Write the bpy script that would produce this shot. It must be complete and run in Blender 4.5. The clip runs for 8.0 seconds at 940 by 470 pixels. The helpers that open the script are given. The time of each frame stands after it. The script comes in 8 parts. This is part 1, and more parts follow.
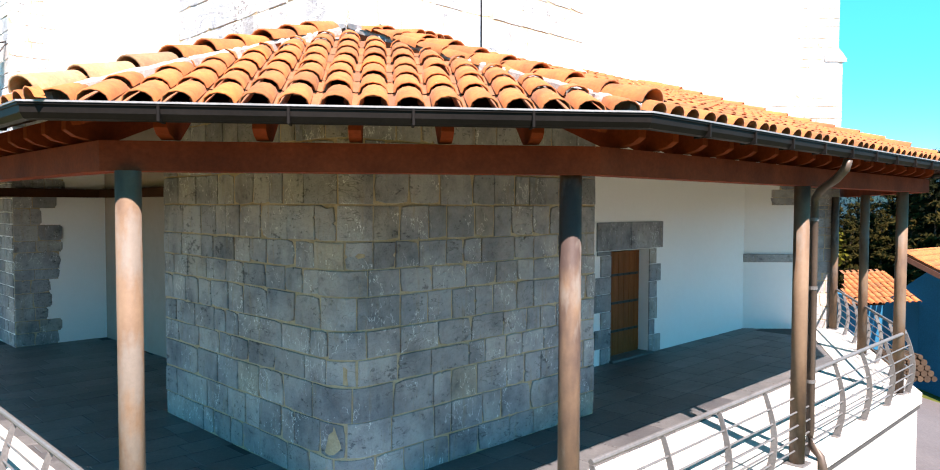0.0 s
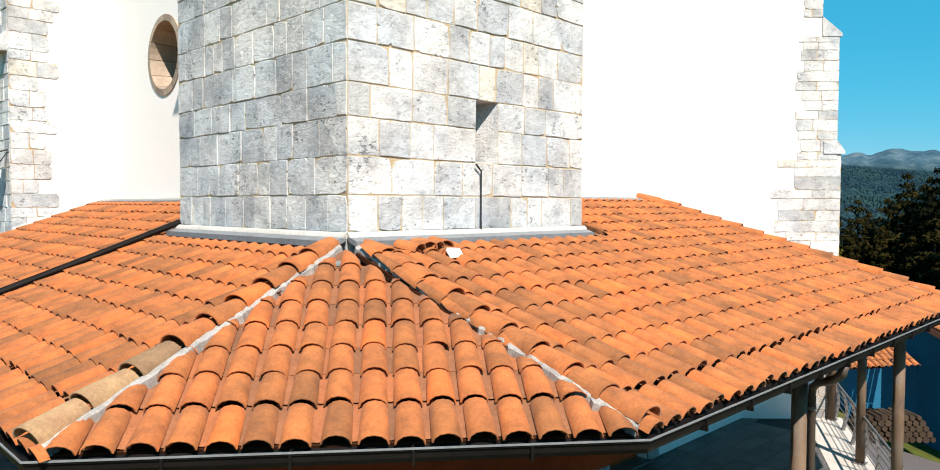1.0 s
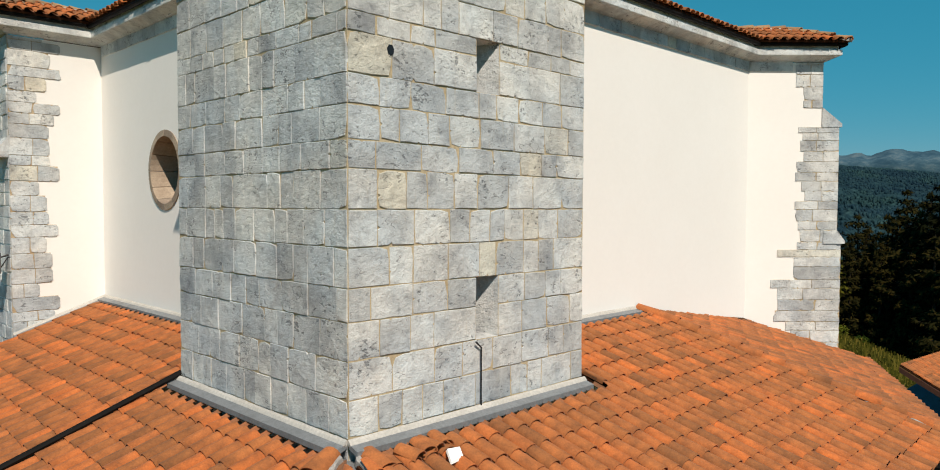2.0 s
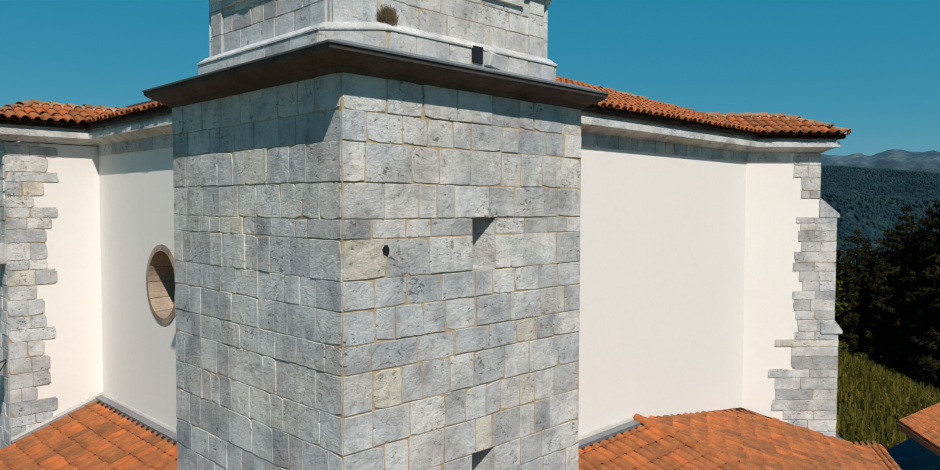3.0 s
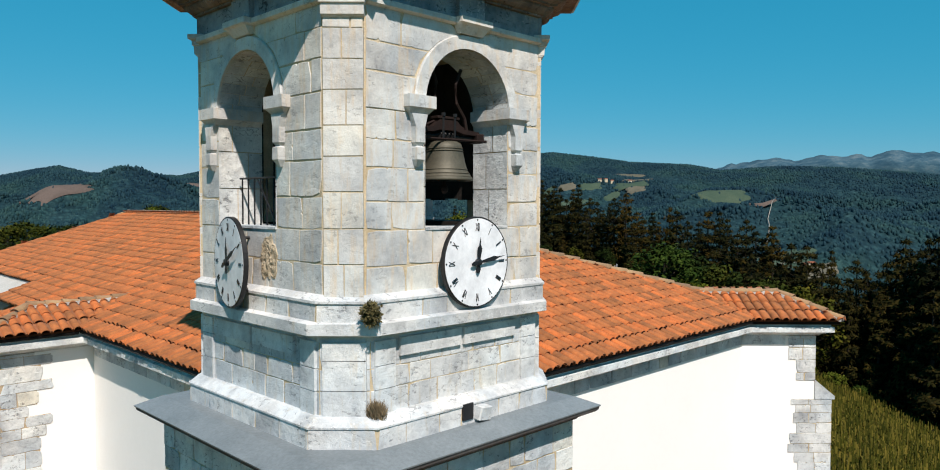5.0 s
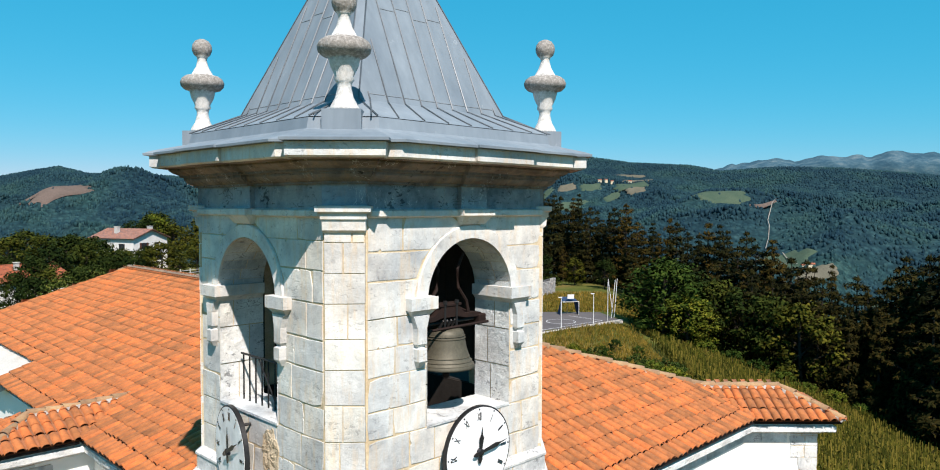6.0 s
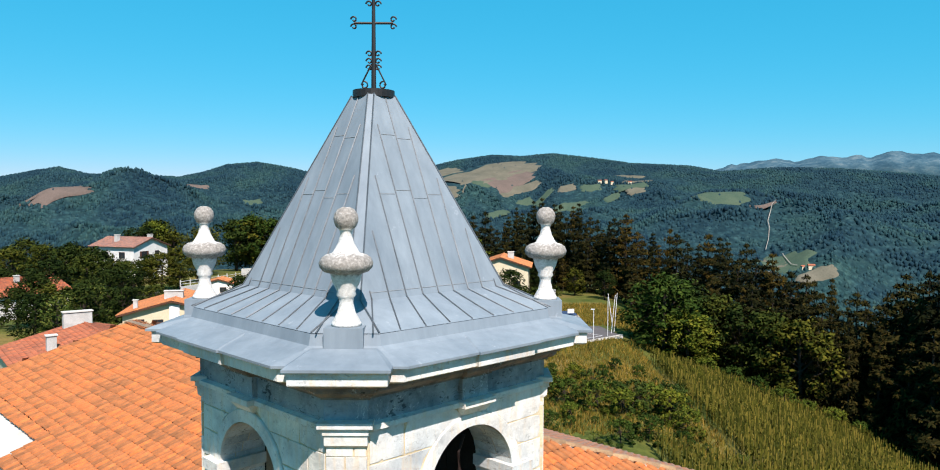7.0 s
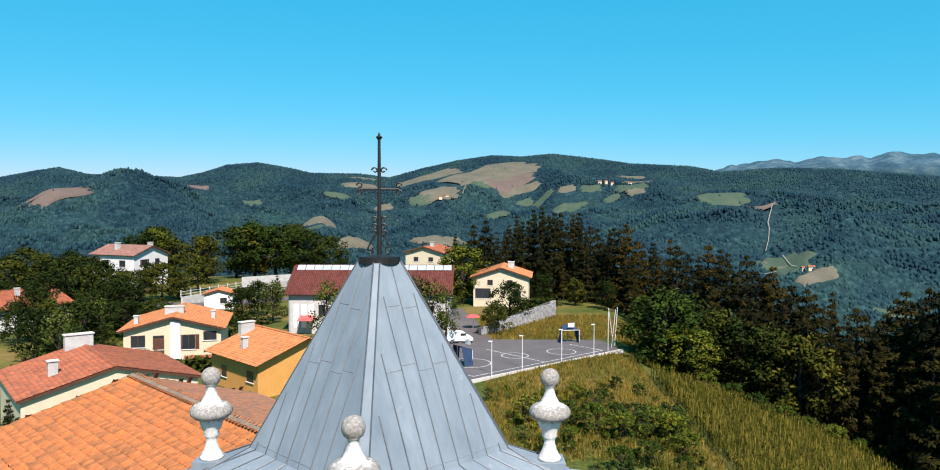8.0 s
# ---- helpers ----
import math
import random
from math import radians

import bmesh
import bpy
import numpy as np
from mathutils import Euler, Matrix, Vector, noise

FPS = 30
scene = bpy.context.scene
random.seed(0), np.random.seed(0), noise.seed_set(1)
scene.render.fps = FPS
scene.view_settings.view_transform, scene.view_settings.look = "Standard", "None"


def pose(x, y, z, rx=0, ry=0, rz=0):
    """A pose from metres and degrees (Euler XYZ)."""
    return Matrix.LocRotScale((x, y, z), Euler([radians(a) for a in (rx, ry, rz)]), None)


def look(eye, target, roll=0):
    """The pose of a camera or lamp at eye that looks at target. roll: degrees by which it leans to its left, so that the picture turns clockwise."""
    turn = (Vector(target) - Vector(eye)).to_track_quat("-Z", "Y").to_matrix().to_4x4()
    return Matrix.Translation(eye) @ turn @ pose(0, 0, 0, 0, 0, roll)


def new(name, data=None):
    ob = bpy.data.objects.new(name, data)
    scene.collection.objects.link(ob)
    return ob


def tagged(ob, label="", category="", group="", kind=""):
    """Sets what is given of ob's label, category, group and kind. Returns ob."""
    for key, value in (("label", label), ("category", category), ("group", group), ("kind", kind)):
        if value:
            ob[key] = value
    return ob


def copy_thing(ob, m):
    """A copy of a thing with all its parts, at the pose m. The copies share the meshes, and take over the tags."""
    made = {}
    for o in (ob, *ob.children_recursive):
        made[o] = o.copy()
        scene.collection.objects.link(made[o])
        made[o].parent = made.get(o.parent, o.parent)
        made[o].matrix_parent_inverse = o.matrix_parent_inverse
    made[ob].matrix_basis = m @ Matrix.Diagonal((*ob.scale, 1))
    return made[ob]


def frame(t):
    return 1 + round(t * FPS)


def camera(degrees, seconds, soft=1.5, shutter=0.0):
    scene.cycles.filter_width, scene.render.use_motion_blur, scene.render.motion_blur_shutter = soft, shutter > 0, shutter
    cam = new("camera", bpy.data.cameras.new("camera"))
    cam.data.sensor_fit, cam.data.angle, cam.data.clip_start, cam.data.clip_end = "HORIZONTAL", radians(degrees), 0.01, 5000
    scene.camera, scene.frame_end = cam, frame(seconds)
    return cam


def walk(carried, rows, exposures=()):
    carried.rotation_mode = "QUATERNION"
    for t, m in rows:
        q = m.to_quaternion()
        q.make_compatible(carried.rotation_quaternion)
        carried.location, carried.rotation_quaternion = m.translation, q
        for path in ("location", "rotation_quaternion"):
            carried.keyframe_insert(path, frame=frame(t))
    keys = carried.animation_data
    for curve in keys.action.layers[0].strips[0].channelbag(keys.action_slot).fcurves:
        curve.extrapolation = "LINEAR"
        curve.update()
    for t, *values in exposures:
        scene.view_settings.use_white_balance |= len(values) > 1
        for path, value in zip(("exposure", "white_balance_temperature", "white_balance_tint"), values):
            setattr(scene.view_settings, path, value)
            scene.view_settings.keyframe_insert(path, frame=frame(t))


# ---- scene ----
cam = camera(65.1, 8.0, soft=1.0)
# seconds and the eye: a drone that climbs straight up with a fixed gaze
PATH = [
    (0.0, 0.000, 0.000, 2.969), (0.5, 0.001, 0.004, 4.095), (1.0, -0.001, 0.032, 5.177), (1.5, -0.013, 0.062, 6.290),
    (1.7, -0.013, 0.071, 6.712), (2.8, 0.024, 0.160, 9.067), (3.0, 0.035, 0.171, 9.508), (3.5, 0.078, 0.197, 10.605),
    (4.0, 0.114, 0.230, 11.670), (4.5, 0.141, 0.277, 12.770), (4.7, 0.144, 0.295, 13.205), (5.8, 0.117, 0.425, 15.723),
    (6.0, 0.111, 0.444, 16.200), (6.5, 0.106, 0.478, 17.378), (7.0, 0.091, 0.493, 18.525), (7.5, 0.059, 0.496, 19.685),
    (8.0, 0.017, 0.499, 20.806),
]
walk(cam, [(t, pose(x, y, z, 90 - 2.286, 0, 0) @ pose(0, 0, 0, 0, 0, 0.167)) for t, x, y, z in PATH],
     exposures=[(0.0, 1.85, 6750, 24), (0.5, 1.4, 6600, 20), (1.0, 0.75, 6700, 13), (1.5, 0.26, 7100, 11), (2.8, -0.25, 6700, 13), (3.5, -0.2, 6600, 13), (4.5, 0.0, 6470, 13), (5.8, 0.6, 6500, 14), (6.5, 0.8, 6500, 15), (8.0, 0.88, 6500, 16)])


F = pose(-1.28, 7.73, 0, 0, 0, 45)  # the church's own axes: x along the tower's sunlit face, y along its other face


# ---- light ----
SUN_EL, SUN_TO = 50.0, Vector((0.292, -0.956))
world = bpy.data.worlds.new("sky")
scene.world = world
world.use_nodes = True
wn = world.node_tree.nodes
sky = wn.new("ShaderNodeTexSky")
sky.sky_type, sky.sun_disc = "NISHITA", False
sky.sun_elevation = radians(SUN_EL)
sky.sun_rotation = math.atan2(SUN_TO.x, SUN_TO.y)
sky.air_density, sky.dust_density, sky.ozone_density = 1.0, 0.0, 5.0
wn["Background"].inputs["Strength"].default_value = 0.055
def sky_share(gamma, colour):
    """One part of the clear summer sky: the air's own gradient, steepened or softened, in one colour."""
    g, mul = wn.new("ShaderNodeGamma"), wn.new("ShaderNodeMix")
    g.inputs[1].default_value = gamma
    world.node_tree.links.new(sky.outputs[0], g.inputs[0])
    mul.data_type, mul.blend_type = "RGBA", "MULTIPLY"
    mul.inputs[0].default_value, mul.inputs[7].default_value = 1.0, (*colour, 1)
    world.node_tree.links.new(g.outputs[0], mul.inputs[6])
    return mul.outputs[2]


def sky_sum(a, b):
    add = wn.new("ShaderNodeMix")
    add.data_type, add.blend_type = "RGBA", "ADD"
    add.inputs[0].default_value = 1.0
    world.node_tree.links.new(a, add.inputs[6])
    world.node_tree.links.new(b, add.inputs[7])
    return add.outputs[2]


even = wn.new("ShaderNodeRGB")
even.outputs[0].default_value = (0.13, 2.2, 3.7, 1)
clear = sky_sum(sky_sum(sky_share(2.0, (0.092, 0.0, 0.0)), sky_share(0.7, (0.0, 1.26, 1.38))), even.outputs[0])
world.node_tree.links.new(clear, wn["Background"].inputs["Color"])
sun_data = bpy.data.lights.new("sun", "SUN")
sun_data.energy, sun_data.angle, sun_data.color = 5.0, radians(0.5), (1.0, 0.915, 0.83)
sun = new("sun", sun_data)
c, s = math.cos(radians(SUN_EL)), math.sin(radians(SUN_EL))
sun.matrix_world = look((0, 0, 60), Vector((0, 0, 60)) - Vector((SUN_TO.x * c, SUN_TO.y * c, s)))


# ---- materials ----
def material(name, rough=0.8, metal=0.0, spec=0.4):
    m = bpy.data.materials.new(name)
    m.use_nodes = True
    b = m.node_tree.nodes["Principled BSDF"]
    b.inputs["Roughness"].default_value, b.inputs["Metallic"].default_value = rough, metal
    b.inputs["Specular IOR Level"].default_value = spec
    return m, m.node_tree.nodes, m.node_tree.links, b


def noise_node(n, l, scale, detail=4, rough=0.6, stretch=(1, 1, 1), space="Object"):
    tc, mp, nz = n.new("ShaderNodeTexCoord"), n.new("ShaderNodeMapping"), n.new("ShaderNodeTexNoise")
    mp.inputs["Scale"].default_value = stretch
    if space == "World":
        geo = n.new("ShaderNodeNewGeometry")
        l.new(geo.outputs["Position"], mp.inputs["Vector"])
    else:
        l.new(tc.outputs[space], mp.inputs["Vector"])
    l.new(mp.outputs["Vector"], nz.inputs["Vector"])
    nz.inputs["Scale"].default_value, nz.inputs["Detail"].default_value, nz.inputs["Roughness"].default_value = scale, detail, rough
    return nz.outputs["Fac"]


def ramp(n, l, fac, stops):
    r = n.new("ShaderNodeValToRGB")
    while len(r.color_ramp.elements) < len(stops):
        r.color_ramp.elements.new(0.5)
    for e, (p, col) in zip(r.color_ramp.elements, stops):
        e.position, e.color = p, (*col, 1)
    l.new(fac, r.inputs["Fac"])
    return r.outputs["Color"]


def blend(n, l, a, b, fac, kind="MIX"):
    m = n.new("ShaderNodeMix")
    m.data_type, m.blend_type = "RGBA", kind
    for socket, v in ((m.inputs[0], fac), (m.inputs[6], a), (m.inputs[7], b)):
        if isinstance(v, (int, float)):
            socket.default_value = v
        elif isinstance(v, tuple):
            socket.default_value = (*v, 1)
        else:
            l.new(v, socket)
    return m.outputs[2]


def bump(n, l, b, height, strength, distance=0.01):
    k = n.new("ShaderNodeBump")
    k.inputs["Strength"].default_value, k.inputs["Distance"].default_value = strength, distance
    l.new(height, k.inputs["Height"])
    l.new(k.outputs["Normal"], b.inputs["Normal"])


def two_scale(name, dark, light, big, small, rough=0.8, metal=0.0, strength=0.4, distance=0.01, spec=0.4, random_by="", tint=None,
              stretch=(1, 1, 1), space="World", contrast=0.55, grain_by=0.7):
    """A surface with broad patches, fine grain and relief; random_by varies it from piece to piece."""
    m, n, l, b = material(name, rough, metal, spec)
    large = noise_node(n, l, big, 5, 0.65, stretch, space)
    fine = noise_node(n, l, small, 6, 0.7, stretch, space)
    col = ramp(n, l, large, [(0.5 - contrast / 2, dark), (0.5 + contrast / 2, light)])
    grain = ramp(n, l, fine, [(0.25, (0.62, 0.62, 0.62)), (0.75, (1.25, 1.25, 1.25))])
    col = blend(n, l, col, grain, grain_by, "MULTIPLY")
    if random_by:
        if random_by == "object":
            src = n.new("ShaderNodeObjectInfo").outputs["Random"]
        else:
            src = n.new("ShaderNodeNewGeometry").outputs["Random Per Island"]
        var = ramp(n, l, src, tint or [(0, (0.72, 0.72, 0.74)), (1, (1.2, 1.2, 1.16))])
        col = blend(n, l, col, var, 1.0, "MULTIPLY")
    l.new(col, b.inputs["Base Color"])
    bump(n, l, b, fine, strength, distance)
    return m




def math_node(n, l, kind, a, b=0.0, c=0.0):
    q = n.new("ShaderNodeMath")
    q.operation = kind
    for socket, v in zip(q.inputs, (a, b, c)):
        if isinstance(v, (int, float)):
            socket.default_value = v
        else:
            l.new(v, socket)
    return q.outputs[0]


def thread(n, l, scale, width, where, stretch=(1, 1, 1)):
    """Thin wandering lines, here and there: 1 on the line."""
    fac = noise_node(n, l, scale, 3, 0.55, stretch, "World")
    off = math_node(n, l, "ABSOLUTE", math_node(n, l, "SUBTRACT", fac, 0.5))
    line = math_node(n, l, "LESS_THAN", off, width)
    patch = noise_node(n, l, scale * 0.45, 2, 0.5, space="World")
    return math_node(n, l, "MULTIPLY", line, math_node(n, l, "GREATER_THAN", patch, where))


def ashlar(name, dark, light, random_by, tint, pits=0.75, warm=(0.52, 0.45, 0.33), clean=0.60, chips=0.8, veins=0.5, cool=(0.91, 0.97, 1.03), relief=0.9):
    """Weathered dressed stone: broad patches, lichen stains, clustered pits, pale veins and fine cracks."""
    m, n, l, b = material(name, 0.92, 0, 0.15)
    patch = noise_node(n, l, 1.7, 5, 0.65, space="World")
    pit = noise_node(n, l, 9.0, 6, 0.7, space="World")
    fine = noise_node(n, l, 42, 5, 0.75, space="World")
    streak = noise_node(n, l, 3.0, 6, 0.7, (3.2, 3.2, 0.5), "World")
    col = ramp(n, l, patch, [(0.30, dark), (0.58, light)])
    hue = noise_node(n, l, 0.9, 3, 0.5, space="World")
    col = blend(n, l, col, ramp(n, l, hue, [(0.42, (1.0, 1.0, 1.0)), (0.6, cool)]), 1.0, "MULTIPLY")
    col = blend(n, l, col, ramp(n, l, pit, [(0.30, (0.45, 0.46, 0.48)), (0.42, (0.95, 0.95, 0.95)), (0.75, (1.13, 1.13, 1.12))]), pits, "MULTIPLY")
    col = blend(n, l, col, ramp(n, l, fine, [(0.25, (0.78, 0.78, 0.78)), (0.75, (1.16, 1.16, 1.16))]), 0.45, "MULTIPLY")
    # clustered holes, eaten along the bedding
    cluster = noise_node(n, l, 2.2, 3, 0.5, space="World")
    hole = noise_node(n, l, 13, 6, 0.66, (1, 1, 1.7), "World")
    eaten = math_node(n, l, "MULTIPLY_ADD", cluster, 0.55, hole)
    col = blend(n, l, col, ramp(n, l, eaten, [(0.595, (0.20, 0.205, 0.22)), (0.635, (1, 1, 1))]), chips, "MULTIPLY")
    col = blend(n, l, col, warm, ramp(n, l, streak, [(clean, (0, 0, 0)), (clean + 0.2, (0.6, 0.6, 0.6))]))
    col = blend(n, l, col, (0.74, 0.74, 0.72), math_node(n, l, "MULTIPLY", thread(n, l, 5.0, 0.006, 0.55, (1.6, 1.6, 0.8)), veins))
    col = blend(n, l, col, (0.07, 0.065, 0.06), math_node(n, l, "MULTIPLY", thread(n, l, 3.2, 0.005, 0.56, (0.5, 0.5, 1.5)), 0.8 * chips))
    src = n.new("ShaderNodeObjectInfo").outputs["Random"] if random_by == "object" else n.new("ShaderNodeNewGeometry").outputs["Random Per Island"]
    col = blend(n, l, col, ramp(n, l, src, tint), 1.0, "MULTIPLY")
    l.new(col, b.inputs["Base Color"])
    both = math_node(n, l, "MULTIPLY_ADD", fine, 0.12, math_node(n, l, "MULTIPLY_ADD", math_node(n, l, "MINIMUM", eaten, 0.66), 1.2, pit))
    bump(n, l, b, both, relief, 0.034)
    return m


STONE_TINT = [(0, (0.72, 0.735, 0.75)), (0.3, (0.88, 0.89, 0.90)), (0.7, (1.02, 1.02, 1.01)), (0.94, (1.09, 1.08, 1.05)), (1, (1.05, 0.97, 0.82))]
STONE_D, STONE_L = (0.375, 0.38, 0.38), (0.71, 0.71, 0.68)
stone = ashlar("grey_ashlar", STONE_D, STONE_L, "object", STONE_TINT, chips=0.65)
stone_far = ashlar("grey_ashlar_joined", STONE_D, STONE_L, "island", STONE_TINT, chips=0.65)
# darkened copy of the ashlar; on the buttress it carries porch shade
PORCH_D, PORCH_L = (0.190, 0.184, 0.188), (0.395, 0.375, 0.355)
darkened_stone = ashlar("darkened_ashlar", PORCH_D, PORCH_L, "island", STONE_TINT, 0.8, (0.30, 0.22, 0.12), 0.56, 0.6, 0.8)
darkened_stone_one = ashlar("darkened_ashlar_single", PORCH_D, PORCH_L, "object", STONE_TINT, 0.8, (0.30, 0.22, 0.12), 0.56, 0.6, 0.8)
pale = ashlar("pale_limestone", (0.41, 0.405, 0.39), (0.69, 0.668, 0.615), "island", [(0, (0.84, 0.85, 0.87)), (0.5, (1.0, 1.0, 1.0)), (1, (1.08, 1.06, 1.0))], 0.4, (0.62, 0.46, 0.28), 0.50, 0.35, 0.3, relief=0.4)
# brown holds both stains and the shade under the cornice
shade_stained_mould = ashlar("shade_stained_moulding", (0.085, 0.066, 0.056), (0.25, 0.20, 0.17), "object", [(0, (0.95, 0.95, 0.95)), (1, (1.05, 1.05, 1.05))], 0.6, (0.34, 0.23, 0.14), 0.5)
base_stone = ashlar("grey_limestone", (0.37, 0.375, 0.375), (0.68, 0.675, 0.65), "island", STONE_TINT, 0.65, (0.52, 0.42, 0.27), 0.55, 0.5, relief=0.6)
# blue-grey holds the shade that the cornice casts on the frieze
frieze_mat = ashlar("shade_stained_frieze", (0.10, 0.125, 0.145), (0.36, 0.385, 0.40), "object", [(0, (0.9, 0.9, 0.9)), (1, (1.1, 1.1, 1.1))], 0.9, (0.42, 0.34, 0.24))
belfry_mortar = two_scale("pale_ochre_mortar", (0.43, 0.32, 0.18), (0.68, 0.58, 0.42), 3.0, 40, 0.95, 0, 0.5, 0.01, 0.1)
mortar = two_scale("ochre_mortar", (0.38, 0.285, 0.16), (0.62, 0.52, 0.36), 3.0, 40, 0.95, 0, 0.5, 0.01, 0.1)
plaster = two_scale("white_plaster", (0.84, 0.82, 0.775), (0.885, 0.87, 0.83), 0.35, 9, 0.9, 0, 0.02, 0.002, 0.2, grain_by=0.05)
# darker copy of the wall plaster: porch shade is put into its colour
shade_plaster = two_scale("shade_plaster", (0.27, 0.225, 0.185), (0.36, 0.31, 0.265), 0.6, 9, 0.9, 0, 0.05, 0.003, 0.2, grain_by=0.12)
TILE_TINT = [(0, (0.62, 0.72, 0.80)), (0.3, (0.86, 0.91, 0.92)), (0.7, (1.0, 0.98, 0.95)), (1, (1.24, 1.04, 0.84))]
tile_mat = two_scale("terracotta", (0.26, 0.092, 0.034), (0.53, 0.168, 0.050), 5.0, 45, 0.85, 0, 0.4, 0.006, 0.25, "object", TILE_TINT, contrast=0.42)
tile_far = two_scale("terracotta_joined", (0.26, 0.092, 0.034), (0.53, 0.168, 0.050), 5.0, 45, 0.85, 0, 0.4, 0.006, 0.25, "island", TILE_TINT, contrast=0.42)
pan_mat = two_scale("terracotta_pan", (0.20, 0.085, 0.042), (0.34, 0.135, 0.062), 4.0, 40, 0.9, 0, 0.4, 0.006, 0.2, "island", TILE_TINT)
lichen_tile = two_scale("lichened_terracotta", (0.22, 0.12, 0.07), (0.38, 0.25, 0.13), 6.0, 40, 0.9, 0, 0.5, 0.008, 0.2, "object")
beam_mat = two_scale("stained_beam", (0.11, 0.020, 0.008), (0.29, 0.055, 0.020), 1.5, 30, 0.75, 0, 0.3, 0.004, 0.08)
# darker copy of the beam stain: shade under the roof is in the colour
shade_deck_mat = two_scale("shade_dark_roof_boards", (0.028, 0.011, 0.005), (0.065, 0.024, 0.010), 1.5, 30, 0.8, 0, 0.3, 0.004, 0.08)
gutter_mat = two_scale("gutter_metal", (0.006, 0.0055, 0.005), (0.014, 0.012, 0.011), 2.0, 40, 0.5, 0.0, 0.1, 0.002, 0.08)
pipe_mat = two_scale("copper_brown_pipe", (0.055, 0.042, 0.034), (0.12, 0.090, 0.070), 1.5, 30, 0.45, 0.2, 0.1, 0.002, 0.3)
def post_paint(name):
    """Dark brown paint, rubbed to tan primer and pale grey in soft upright patches."""
    m, n, l, b = material(name, 0.6, 0.0, 0.15)
    big = noise_node(n, l, 1.5, 4, 0.55, (1.6, 1.6, 0.55), "World")
    grey = noise_node(n, l, 2.4, 4, 0.6, (1.8, 1.8, 0.6), "World")
    fine = noise_node(n, l, 30, 5, 0.7, space="World")
    col = ramp(n, l, big, [(0.34, (0.060, 0.042, 0.036)), (0.48, (0.145, 0.096, 0.062)), (0.62, (0.190, 0.130, 0.084))])
    col = blend(n, l, col, (0.155, 0.138, 0.118), ramp(n, l, grey, [(0.52, (0, 0, 0)), (0.64, (0.8, 0.8, 0.8))]))
    col = blend(n, l, col, ramp(n, l, fine, [(0.25, (0.8, 0.8, 0.8)), (0.75, (1.12, 1.12, 1.12))]), 0.6, "MULTIPLY")
    l.new(col, b.inputs["Base Color"])
    bump(n, l, b, fine, 0.15, 0.003)
    return m


post_mat = post_paint("worn_post_paint")
rail_mat = two_scale("galvanised_rail", (0.12, 0.115, 0.11), (0.21, 0.205, 0.20), 3.0, 40, 0.45, 0.3, 0.1, 0.002, 0.4)
def zinc_sheet(name):
    """Weathered zinc: soft blue-grey sheets with sparse white oxide bloom and faint upright runs."""
    m, n, l, b = material(name, 0.6, 0.0, 0.25)
    large = noise_node(n, l, 1.1, 5, 0.65, (1, 1, 0.35), "World")
    runs = noise_node(n, l, 7, 5, 0.7, (1, 1, 0.12), "World")
    bloom = noise_node(n, l, 4.5, 7, 0.78, (1, 1, 0.6), "World")
    col = ramp(n, l, large, [(0.28, (0.130, 0.165, 0.196)), (0.72, (0.212, 0.252, 0.284))])
    col = blend(n, l, col, ramp(n, l, runs, [(0.3, (0.84, 0.85, 0.86)), (0.7, (1.12, 1.11, 1.10))]), 0.7, "MULTIPLY")
    col = blend(n, l, col, (0.44, 0.47, 0.49), ramp(n, l, bloom, [(0.62, (0, 0, 0)), (0.78, (0.75, 0.75, 0.75))]))
    l.new(col, b.inputs["Base Color"])
    bump(n, l, b, runs, 0.08, 0.004)
    return m


zinc = zinc_sheet("weathered_zinc")
lead = two_scale("lead_flashing", (0.18, 0.19, 0.195), (0.30, 0.315, 0.325), 2.0, 25, 0.6, 0.3, 0.3, 0.006, 0.4)
slate = two_scale("slate_floor", (0.062, 0.063, 0.066), (0.135, 0.133, 0.132), 1.6, 18, 0.5, 0, 0.5, 0.006, 0.45, "object")
slate_far = two_scale("slate_floor_joined", (0.062, 0.063, 0.066), (0.135, 0.133, 0.132), 1.6, 18, 0.5, 0, 0.5, 0.006, 0.45, "island")
floor_joint = two_scale("floor_joint", (0.05, 0.05, 0.05), (0.09, 0.088, 0.086), 3, 30, 0.9, 0, 0.3, 0.004, 0.2)
porch_mortar = two_scale("weathered_porch_mortar", (0.36, 0.25, 0.135), (0.56, 0.46, 0.32), 3.0, 40, 0.95, 0, 0.5, 0.01, 0.1)
fillet_mat = two_scale("grey_mortar_fillet", (0.24, 0.225, 0.205), (0.46, 0.44, 0.41), 5, 40, 0.95, 0, 0.6, 0.01, 0.1)
ledge_mat = two_scale("pale_ledge_stone", (0.42, 0.395, 0.35), (0.57, 0.545, 0.50), 1.6, 25, 0.85, 0, 0.3, 0.004, 0.3)
door_mat = two_scale("varnished_door", (0.12, 0.034, 0.008), (0.27, 0.085, 0.020), 2.0, 20, 0.6, 0, 0.4, 0.004, 0.12, stretch=(4, 4, 0.4))
for m_ in (tile_mat, tile_far, pan_mat, lichen_tile):  # dusty, slightly fuzzy fired clay
    m_.node_tree.nodes["Principled BSDF"].inputs["Sheen Weight"].default_value = 0.08
iron = two_scale("black_iron", (0.015, 0.015, 0.016), (0.035, 0.034, 0.034), 4.0, 40, 0.5, 0.5, 0.2, 0.002, 0.5)
rust = two_scale("rusty_iron", (0.012, 0.007, 0.006), (0.030, 0.015, 0.011), 6.0, 40, 0.8, 0.3, 0.4, 0.004, 0.3)
